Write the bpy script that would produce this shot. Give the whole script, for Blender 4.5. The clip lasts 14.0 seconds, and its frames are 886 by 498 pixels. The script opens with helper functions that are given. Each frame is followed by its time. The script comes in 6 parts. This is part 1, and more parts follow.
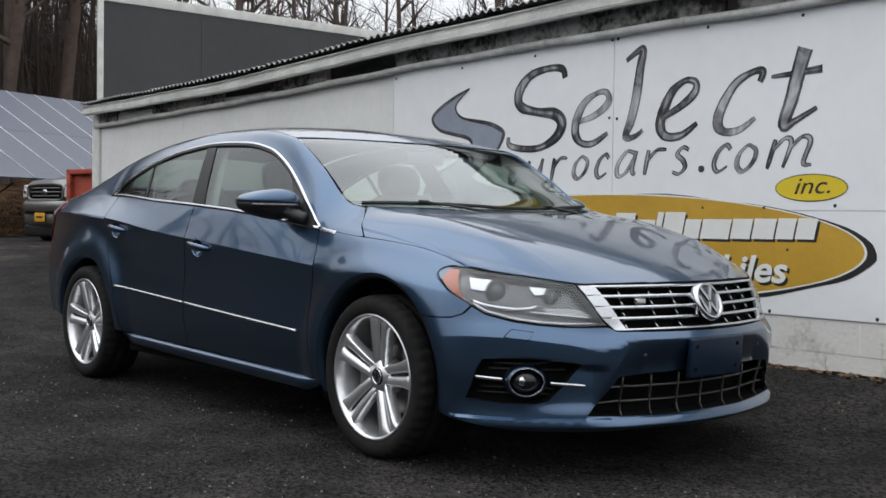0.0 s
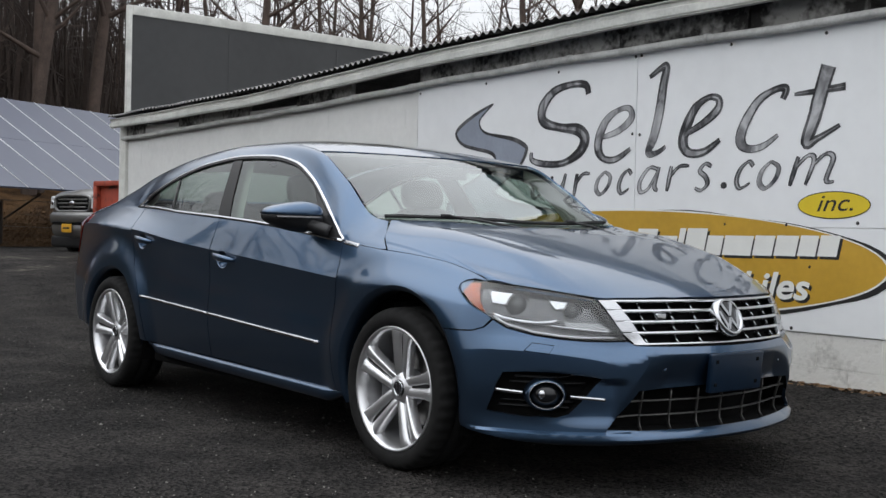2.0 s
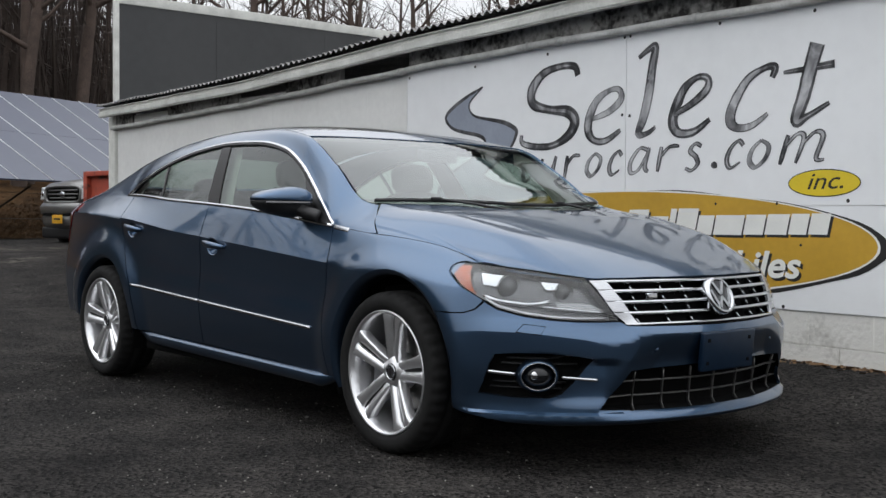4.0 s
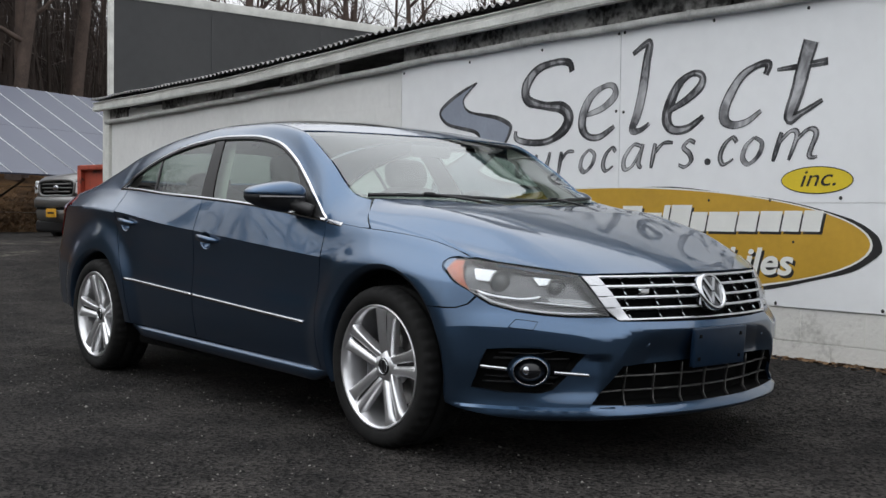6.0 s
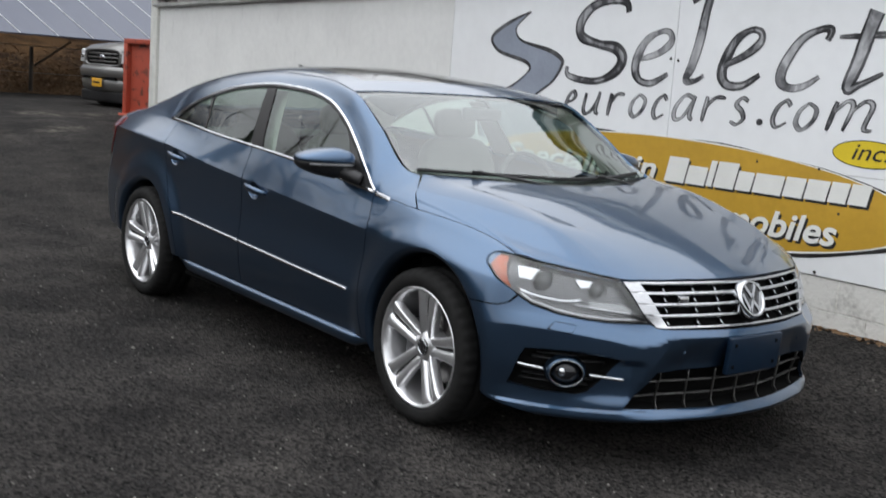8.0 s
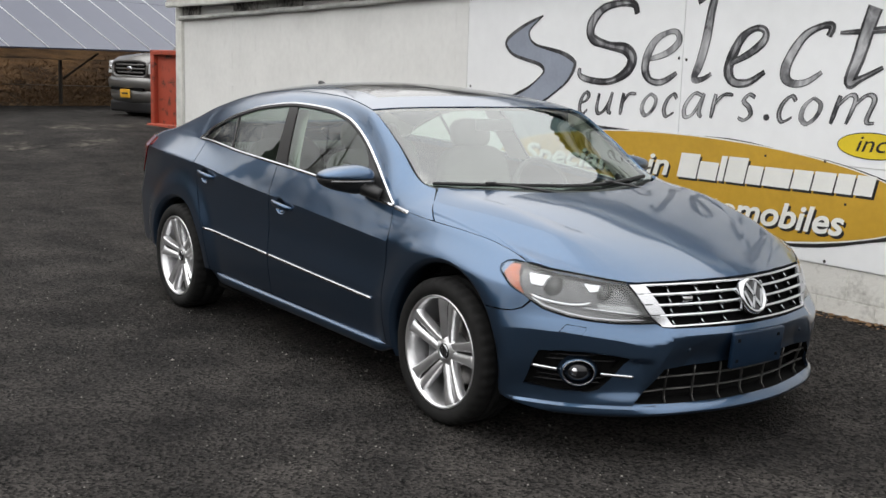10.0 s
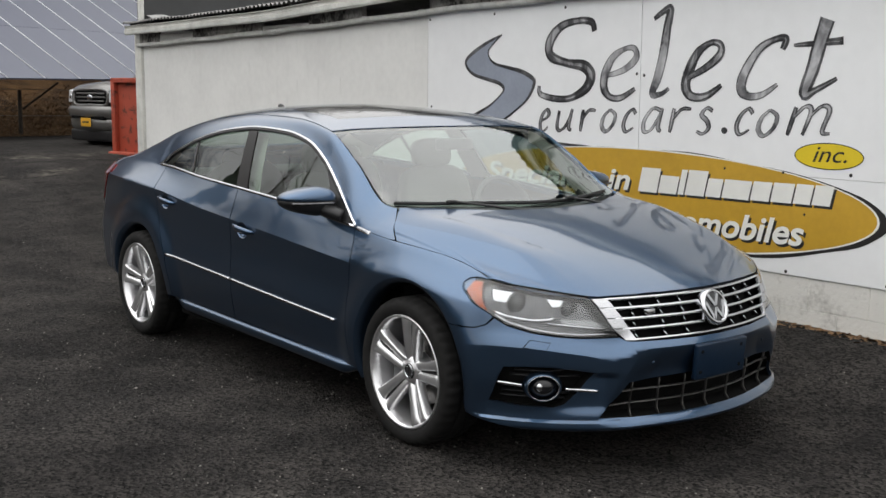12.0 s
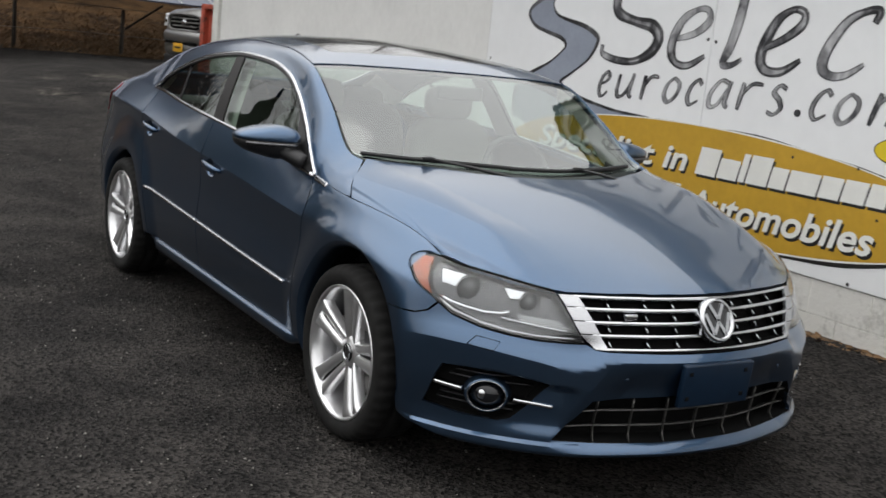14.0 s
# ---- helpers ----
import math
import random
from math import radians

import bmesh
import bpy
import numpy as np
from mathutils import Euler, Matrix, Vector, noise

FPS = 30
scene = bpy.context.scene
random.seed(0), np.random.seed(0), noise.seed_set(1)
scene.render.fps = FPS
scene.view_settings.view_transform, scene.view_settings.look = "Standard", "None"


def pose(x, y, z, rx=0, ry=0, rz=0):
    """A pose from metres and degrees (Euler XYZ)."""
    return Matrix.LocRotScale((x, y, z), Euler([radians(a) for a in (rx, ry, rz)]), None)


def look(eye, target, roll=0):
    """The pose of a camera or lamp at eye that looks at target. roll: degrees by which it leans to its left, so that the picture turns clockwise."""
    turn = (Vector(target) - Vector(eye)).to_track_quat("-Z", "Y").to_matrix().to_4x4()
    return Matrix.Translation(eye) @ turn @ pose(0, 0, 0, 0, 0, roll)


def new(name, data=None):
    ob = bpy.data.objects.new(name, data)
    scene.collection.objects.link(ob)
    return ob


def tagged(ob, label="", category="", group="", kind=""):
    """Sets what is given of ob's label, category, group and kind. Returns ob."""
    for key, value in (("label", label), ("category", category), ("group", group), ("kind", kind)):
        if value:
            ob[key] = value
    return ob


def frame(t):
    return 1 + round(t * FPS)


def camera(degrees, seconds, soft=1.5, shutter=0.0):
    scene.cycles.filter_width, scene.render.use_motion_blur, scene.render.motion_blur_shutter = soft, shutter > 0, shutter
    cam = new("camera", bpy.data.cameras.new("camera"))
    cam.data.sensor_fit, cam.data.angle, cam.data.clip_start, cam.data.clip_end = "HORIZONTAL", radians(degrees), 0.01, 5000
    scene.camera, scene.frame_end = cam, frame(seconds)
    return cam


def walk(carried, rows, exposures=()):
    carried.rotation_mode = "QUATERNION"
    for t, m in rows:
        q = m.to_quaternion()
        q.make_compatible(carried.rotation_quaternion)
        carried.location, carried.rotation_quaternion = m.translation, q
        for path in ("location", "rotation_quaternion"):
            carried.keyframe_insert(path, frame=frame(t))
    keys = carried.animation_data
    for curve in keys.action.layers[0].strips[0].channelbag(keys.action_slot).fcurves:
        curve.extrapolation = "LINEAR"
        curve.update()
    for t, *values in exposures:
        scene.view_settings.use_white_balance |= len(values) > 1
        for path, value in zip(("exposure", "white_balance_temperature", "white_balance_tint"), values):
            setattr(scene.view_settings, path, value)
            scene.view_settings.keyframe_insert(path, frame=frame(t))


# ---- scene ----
cam = camera(42.8, 14.0, shutter=0.35)
PATH = [
    (0, (3.491, -3.54, 0.943), (1.973, -2.239, 0.886), 0.8),
    (0.5, (3.498, -3.539, 0.954), (1.964, -2.256, 0.92), 1.3),
    (1, (3.507, -3.56, 0.934), (1.966, -2.286, 0.881), 1.7),
    (1.5, (3.518, -3.559, 0.939), (1.975, -2.288, 0.892), 1.6),
    (2, (3.526, -3.565, 0.94), (1.981, -2.295, 0.908), 1.3),
    (2.5, (3.529, -3.564, 0.933), (1.988, -2.289, 0.888), 0.7),
    (3, (3.531, -3.559, 0.934), (1.996, -2.277, 0.886), 0.4),
    (3.2, (3.524, -3.557, 0.933), (1.987, -2.278, 0.883), 0.5),
    (5.5, (3.53, -3.545, 0.925), (1.998, -2.262, 0.857), 0.3),
    (6, (3.534, -3.55, 0.925), (2.004, -2.263, 0.861), 0.7),
    (6.5, (3.526, -3.542, 0.925), (1.998, -2.254, 0.846), 0.6),
    (7, (3.486, -3.546, 0.914), (1.988, -2.222, 0.855), 3.9),
    (7.3, (3.413, -3.519, 0.989), (1.983, -2.145, 0.732), 7.2),
    (7.5, (3.415, -3.542, 1.07), (1.919, -2.25, 0.767), 6.4),
    (8, (3.51, -3.6, 1.407), (1.964, -2.37, 1.102), 4.1),
    (8.2, (3.582, -3.635, 1.476), (2.012, -2.416, 1.259), 3.8),
    (10.3, (3.751, -3.712, 1.54), (2.168, -2.534, 1.213), 1.3),
    (10.5, (3.758, -3.712, 1.545), (2.174, -2.525, 1.257), 1.1),
    (11, (3.77, -3.713, 1.538), (2.208, -2.496, 1.257), 0.5),
    (11.5, (3.772, -3.706, 1.537), (2.219, -2.477, 1.258), 0.2),
    (12, (3.757, -3.691, 1.522), (2.209, -2.457, 1.236), 0.4),
    (12.5, (3.719, -3.622, 1.503), (2.187, -2.381, 1.168), 0.8),
    (13, (3.664, -3.377, 1.515), (2.091, -2.199, 1.141), 3.2),
    (13.1, (3.66, -3.327, 1.512), (2.073, -2.154, 1.188), 2.8),
    (13.5, (3.595, -3.011, 1.502), (1.994, -1.859, 1.169), 3.1),
    (14, (3.463, -2.755, 1.457), (1.813, -1.687, 1.093), 5.9),
]
walk(cam, [(t, look(eye, target, roll)) for t, eye, target, roll in PATH], [(0, -0.06, 6200, 10), (6, -0.08, 6220, 10), (7.5, -0.06, 6220, 10), (8.0, 0.20, 6220, 10), (10.3, 0.35, 6550, 10), (11.0, 0.33, 6550, 10), (11.5, 0.20, 6550, 10), (12.5, 0.10, 6550, 10), (13, 0.04, 6550, 10), (14, 0.07, 6500, 10)])

# ---- light ----
world = bpy.data.worlds.new("overcast_sky")
scene.world = world
world.use_nodes = True
wn, wl = world.node_tree.nodes, world.node_tree.links
sky = wn.new("ShaderNodeTexSky")
sky.sky_type, sky.sun_disc = "NISHITA", False
sky.sun_elevation, sky.sun_rotation = radians(42), radians(200)
sky.dust_density, sky.air_density, sky.ozone_density = 3.0, 1.4, 1.0
grey = wn.new("ShaderNodeHueSaturation")
grey.inputs["Saturation"].default_value = 0.16
wl.new(sky.outputs[0], grey.inputs["Color"])
# an even cloud cover, brighter overhead than at the horizon, in front of the blue
way, part_z, height, veil = wn.new("ShaderNodeTexCoord"), wn.new("ShaderNodeSeparateXYZ"), wn.new("ShaderNodeMapRange"), wn.new("ShaderNodeMix")
wl.new(way.outputs["Generated"], part_z.inputs[0]), wl.new(part_z.outputs["Z"], height.inputs["Value"])
height.inputs["From Min"].default_value, height.inputs["From Max"].default_value = 0.0, 1.0
height.inputs["To Min"].default_value, height.inputs["To Max"].default_value = 7.0, 20.0
veil.data_type, veil.blend_type = "RGBA", "MIX"
veil.inputs[0].default_value = 0.88
wl.new(grey.outputs[0], veil.inputs[6]), wl.new(height.outputs[0], veil.inputs[7])
wl.new(veil.outputs[2], wn["Background"].inputs["Color"])
wn["Background"].inputs["Strength"].default_value = 0.115
sun = new("sun", bpy.data.lights.new("sun", "SUN"))
sun.data.energy, sun.data.angle, sun.data.color = 0.5, radians(60), (1.0, 0.98, 0.95)
sun.matrix_world = look((-9, -9, 22), (0, 0, 0))
scene.view_settings.exposure = 0.0


# ---- materials ----
def material(name, color, rough=0.5, metal=0.0, vary=0.0, scale=8.0, bump=0.0, bump_scale=60.0, coat=0.0, spec=0.5, color2=None, fac=(0.35, 0.65)):
    """A procedural surface: a base colour broken up by noise at two scales, with fine relief."""
    m = bpy.data.materials.new(name)
    m.use_nodes = True
    n, l = m.node_tree.nodes, m.node_tree.links
    b = n["Principled BSDF"]
    b.inputs["Roughness"].default_value, b.inputs["Metallic"].default_value = rough, metal
    b.inputs["Coat Weight"].default_value, b.inputs["Specular IOR Level"].default_value = coat, spec
    b.inputs["Coat Roughness"].default_value = 0.045
    b.inputs["Base Color"].default_value = (*color, 1)
    co = n.new("ShaderNodeTexCoord")
    if vary or color2:
        big, fine = n.new("ShaderNodeTexNoise"), n.new("ShaderNodeTexNoise")
        big.inputs["Scale"].default_value, fine.inputs["Scale"].default_value = scale, scale * 9
        big.inputs["Detail"].default_value, fine.inputs["Detail"].default_value = 6, 4
        l.new(co.outputs["Object"], big.inputs["Vector"]), l.new(co.outputs["Object"], fine.inputs["Vector"])
        both = n.new("ShaderNodeMix")
        both.inputs[0].default_value = 0.35
        l.new(big.outputs["Fac"], both.inputs[2]), l.new(fine.outputs["Fac"], both.inputs[3])
        ramp = n.new("ShaderNodeValToRGB")
        dark = color2 or tuple(max(0, c * (1 - vary)) for c in color)
        ramp.color_ramp.elements[0].position, ramp.color_ramp.elements[1].position = fac
        ramp.color_ramp.elements[0].color, ramp.color_ramp.elements[1].color = (*dark, 1), (*(min(1, c * (1 + vary * 0.5)) for c in color), 1)
        l.new(both.outputs[0], ramp.inputs[0])
        l.new(ramp.outputs[0], b.inputs["Base Color"])
    if bump:
        rel, bp = n.new("ShaderNodeTexNoise"), n.new("ShaderNodeBump")
        rel.inputs["Scale"].default_value, rel.inputs["Detail"].default_value = bump_scale, 5
        bp.inputs["Strength"].default_value, bp.inputs["Distance"].default_value = bump, 0.01
        l.new(co.outputs["Object"], rel.inputs["Vector"]), l.new(rel.outputs["Fac"], bp.inputs["Height"]), l.new(bp.outputs[0], b.inputs["Normal"])
    return m


def glass_material(name, tint, through_tint, facing=0.05):
    m = bpy.data.materials.new(name)
    m.use_nodes = True
    n, l = m.node_tree.nodes, m.node_tree.links
    for k in list(n):
        if k.type == "BSDF_PRINCIPLED":
            n.remove(k)
    clear, gloss, mix, edge = n.new("ShaderNodeBsdfTransparent"), n.new("ShaderNodeBsdfGlossy"), n.new("ShaderNodeMixShader"), n.new("ShaderNodeLayerWeight")
    edge.inputs["Blend"].default_value = 0.5
    power, share = n.new("ShaderNodeMath"), n.new("ShaderNodeMath")
    power.operation, share.operation = "POWER", "MULTIPLY_ADD"
    power.inputs[1].default_value, share.inputs[1].default_value, share.inputs[2].default_value = 5, 1 - facing, facing
    l.new(edge.outputs["Facing"], power.inputs[0]), l.new(power.outputs[0], share.inputs[0])
    clear.inputs["Color"].default_value, gloss.inputs["Color"].default_value = (*through_tint, 1), (*tint, 1)
    gloss.inputs["Roughness"].default_value = 0.0
    l.new(share.outputs[0], mix.inputs[0]), l.new(clear.outputs[0], mix.inputs[1]), l.new(gloss.outputs[0], mix.inputs[2])
    l.new(mix.outputs[0], n["Material Output"].inputs["Surface"])
    return m


def paint_material():
    """Metallic car paint: flakes under a clear coat."""
    m = material("blue_metallic_paint", (0.045, 0.105, 0.185), rough=0.31, metal=0.94, coat=1.0)
    n, l = m.node_tree.nodes, m.node_tree.links
    b, co, vor, ramp = n["Principled BSDF"], n.new("ShaderNodeTexCoord"), n.new("ShaderNodeTexNoise"), n.new("ShaderNodeValToRGB")
    vor.inputs["Scale"].default_value, vor.inputs["Detail"].default_value = 900, 2
    ramp.color_ramp.elements[0].position, ramp.color_ramp.elements[1].position = 0.3, 0.75
    ramp.color_ramp.elements[0].color, ramp.color_ramp.elements[1].color = (0.041, 0.077, 0.138, 1), (0.063, 0.115, 0.196, 1)
    l.new(co.outputs["Object"], vor.inputs["Vector"]), l.new(vor.outputs["Fac"], ramp.inputs[0]), l.new(ramp.outputs[0], b.inputs["Base Color"])
    return m


M_PAINT = paint_material()
M_CHROME = material("chrome", (0.62, 0.63, 0.65), rough=0.12, metal=1.0)
M_SATIN = material("brushed_aluminium", (0.50, 0.505, 0.52), rough=0.26, metal=1.0)
M_ALLOY = material("silver_alloy", (0.74, 0.74, 0.75), rough=0.28, metal=0.85, coat=0.6, vary=0.06, scale=20)
M_ALLOY_DARK = material("alloy_barrel", (0.20, 0.20, 0.21), rough=0.45, metal=0.7, vary=0.3, scale=12)
M_BLACK = material("black_plastic", (0.012, 0.012, 0.013), rough=0.5, vary=0.3, scale=30, bump=0.05, bump_scale=400)
M_GLOSSBLACK = material("gloss_black_trim", (0.01, 0.01, 0.012), rough=0.12, coat=0.6)
M_PILLAR = material("dark_pillar_film", (0.012, 0.011, 0.011), rough=0.30, spec=.2)
# near-black for dark liners and seals, and as painted shade in openings
M_VOID = material("near_black_liner_and_shade", (0.005, 0.005, 0.005), rough=0.95, spec=0.1)
M_TYRE = material("tyre_rubber", (0.012, 0.0118, 0.0115), spec=0.2, rough=0.85, vary=0.35, scale=25, bump=0.15, bump_scale=180)
M_STEEL = material("brake_steel", (0.17, 0.165, 0.16), rough=0.4, metal=0.9, vary=0.3, scale=40)
M_GLASS = glass_material("windscreen_glass", (0.95, 0.97, 0.97), (0.82, 0.93, 0.86), 0.17)
M_SIDEGLASS = glass_material("tinted_side_glass", (0.95, 0.97, 0.97), (0.47, 0.56, 0.51), 0.09)
M_LENS = glass_material("headlight_lens", (1, 1, 1), (0.96, 0.97, 0.97), 0.06)
M_AMBER = material("amber_reflector", (0.34, 0.060, 0.006), rough=0.25, spec=0.5, vary=.45, scale=35)
M_REDLENS = material("red_tail_lens", (0.16, 0.006, 0.009), rough=0.15, coat=0.8)
M_SEAT = material("grey_leather", (0.17, 0.165, 0.15), rough=0.6, vary=0.12, scale=10, bump=0.1, bump_scale=120)
M_DASH = material("dark_dashboard", (0.035, 0.035, 0.037), rough=0.65, vary=0.2, scale=30, bump=0.1, bump_scale=300)
M_LINING = material("pale_headlining", (0.55, 0.54, 0.50), rough=0.9, vary=0.06, scale=15)
M_REFLECTOR = material("lamp_reflector", (0.30, 0.305, 0.31), rough=0.09, metal=1.0)
M_PROJ = material("projector_glass", (0.008, 0.0085, 0.01), rough=0.03)
M_HOLDER = material("dark_blue_plastic", (0.006, 0.016, 0.034), rough=0.35, spec=.25, vary=.15, scale=25)
M_LENSGREY = material("grey_lamp_glass", (0.05, 0.051, 0.054), rough=0.04, coat=.5)
M_LAMPHOUSE = material("grey_lamp_housing", (0.13, 0.131, 0.136), rough=0.26, metal=0.85, vary=.3, scale=28)


# ---- mesh helpers ----
def mesh_object(name, bm, mat, smooth=True):
    me = bpy.data.meshes.new(name)
    lay = bm.verts.layers.float_vector.get("true_normal")
    true = None
    if lay and smooth:
        bm.verts.index_update()
        true = [Vector(v[lay]) for v in bm.verts]
    if lay:
        bm.verts.layers.float_vector.remove(lay)
    bm.to_mesh(me)
    bm.free()
    for p in me.polygons:
        p.use_smooth = smooth
    if true:
        # shade curved sheets by their own surface; turned-in rims and creases keep their plain shading
        plain = [Vector(c.vector) for c in me.corner_normals]
        for p in me.polygons:
            for k in p.loop_indices:
                t = true[me.loops[k].vertex_index]
                if t.length > .5 and t.dot(p.normal) > .6:
                    plain[k] = t
        me.normals_split_custom_set([tuple(v) for v in plain])
    me.materials.append(mat)
    return new(name, me)


def part(name, bm, mat, parent, label="", smooth=True):
    """One bmesh as one mesh object under a thing or a part."""
    ob = mesh_object(name, bm, mat, smooth)
    ob.parent = parent
    if label:
        ob["label"] = label
    return ob


def thing(name, label, category, group="", kind="", at=(0, 0, 0)):
    ob = new(name)
    ob.location = at
    return tagged(ob, label, category, group, kind)


def box(bm, lo, hi, bevel=0.0, seg=2):
    """A box between two corners, its edges rounded."""
    lo, hi = Vector(lo), Vector(hi)
    m = Matrix.Translation((lo + hi) / 2) @ Matrix.Diagonal((*(hi - lo), 1))
    made = bmesh.ops.create_cube(bm, size=1, matrix=m)
    if bevel:
        edges = list({e for v in made["verts"] for e in v.link_edges})
        bmesh.ops.bevel(bm, geom=edges, offset=bevel, segments=seg, affect="EDGES", profile=0.6)
    return bm


def tube(bm, points, radius, sides=8, closed=False, cap=True):
    """A round bar along points; radius is one number or one per point."""
    pts = [Vector(p) for p in points]
    n = len(pts)
    radii = radius if isinstance(radius, (list, tuple)) else [radius] * n
    rings, up = [], None
    for i, p in enumerate(pts):
        a, b = pts[i - 1] if (i or closed) else p, pts[(i + 1) % n] if (i < n - 1 or closed) else p
        d = (b - a).normalized()
        if up is None:
            up = d.orthogonal().normalized()
        up = (up - d * up.dot(d)).normalized()
        side = d.cross(up)
        rings.append([bm.verts.new(p + (up * math.cos(k * math.tau / sides) + side * math.sin(k * math.tau / sides)) * radii[i]) for k in range(sides)])
    for i in range(n if closed else n - 1):
        r, q = rings[i], rings[(i + 1) % n]
        for k in range(sides):
            bm.faces.new((r[k], r[(k + 1) % sides], q[(k + 1) % sides], q[k]))
    if cap and not closed:
        bm.faces.new(rings[0][::-1])
        bm.faces.new(rings[-1])
    return bm


def sweep(bm, points, profile, up=(0, 0, 1), closed_profile=True, cap=True, scale=None):
    """A profile of (sideways, upwards) pairs carried along points."""
    pts = [Vector(p) for p in points]
    n, k = len(pts), len(profile)
    rings = []
    for i, p in enumerate(pts):
        d = (pts[min(i + 1, n - 1)] - pts[max(i - 1, 0)]).normalized()
        u = Vector(up) if not callable(up) else Vector(up(i))
        side = d.cross(u).normalized()
        u = side.cross(d).normalized()
        f = scale[i] if scale else 1
        rings.append([bm.verts.new(p + (side * a + u * b) * f) for a, b in profile])
    for i in range(n - 1):
        for j in range(k if closed_profile else k - 1):
            bm.faces.new((rings[i][j], rings[i][(j + 1) % k], rings[i + 1][(j + 1) % k], rings[i + 1][j]))
    if cap and closed_profile:
        bm.faces.new(rings[0][::-1])
        bm.faces.new(rings[-1])
    bmesh.ops.recalc_face_normals(bm, faces=bm.faces)
    return bm


def revolve(bm, profile, steps=48, axis="Y"):
    """A profile of (radius, along) pairs turned about an axis."""
    rings = []
    for i in range(steps):
        a = math.tau * i / steps
        c, s = math.cos(a), math.sin(a)
        rings.append([bm.verts.new((r * c, h, r * s) if axis == "Y" else ((r * c, r * s, h) if axis == "Z" else (h, r * c, r * s))) for r, h in profile])
    for i in range(steps):
        p, q = rings[i], rings[(i + 1) % steps]
        for j in range(len(profile) - 1):
            bm.faces.new((p[j], p[j + 1], q[j + 1], q[j]))
    bmesh.ops.remove_doubles(bm, verts=bm.verts, dist=1e-5)
    bmesh.ops.recalc_face_normals(bm, faces=bm.faces)
    return bm


def spline(knots):
    """A smooth curve through (x, value) knots that does not overshoot."""
    xs, ys = np.array([k[0] for k in knots], float), np.array([k[1] for k in knots], float)
    h, d = np.diff(xs), np.diff(ys) / np.diff(xs)
    m = np.zeros(len(xs))
    m[0], m[-1] = d[0], d[-1]
    for i in range(1, len(xs) - 1):
        if d[i - 1] * d[i] > 0:
            w1, w2 = 2 * h[i] + h[i - 1], h[i] + 2 * h[i - 1]
            m[i] = (w1 + w2) / (w1 / d[i - 1] + w2 / d[i])

    xs, ys, h, m = xs.tolist(), ys.tolist(), h.tolist(), m.tolist()
    last = len(xs) - 2

    def at(x):
        i = 0
        while i < last and x > xs[i + 1]:
            i += 1
        t = (x - xs[i]) / h[i]
        if t < 0:
            return ys[0] + m[0] * (x - xs[0])
        if t > 1:
            return ys[-1] + m[-1] * (x - xs[-1])
        t2, t3 = t * t, t * t * t
        return (2 * t3 - 3 * t2 + 1) * ys[i] + (t3 - 2 * t2 + t) * h[i] * m[i] + (3 * t2 - 2 * t3) * ys[i + 1] + (t3 - t2) * h[i] * m[i + 1]
    return at


def smooth_line(points, per=8, closed=False):
    """Points on a smooth line through the given ones (Catmull-Rom)."""
    p = [Vector(q) for q in points]
    n, out = len(p), []
    for i in range(n if closed else n - 1):
        a, b, c, d = (p[(i + j) % n] if closed else p[min(max(i + j, 0), n - 1)] for j in (-1, 0, 1, 2))
        for k in range(per):
            t = k / per
            out.append(0.5 * ((2 * b) + (c - a) * t + (2 * a - 5 * b + 4 * c - d) * t * t + (3 * b - a - 3 * c + d) * t ** 3))
    if not closed:
        out.append(p[-1])
    return out


def inside(poly, x, y):
    hit, j = False, len(poly) - 1
    for i in range(len(poly)):
        (xi, yi), (xj, yj) = poly[i], poly[j]
        if (yi > y) != (yj > y) and x < (xj - xi) * (y - yi) / (yj - yi) + xi:
            hit = not hit
        j = i
    return hit


def dense(poly, step):
    out = []
    for i, (a, b) in enumerate(poly):
        c, d = poly[(i + 1) % len(poly)]
        k = max(1, int(math.hypot((c - a) / step[0], (d - b) / step[1])))
        out += [(a + (c - a) * j / k, b + (d - b) * j / k) for j in range(k)]
    return out


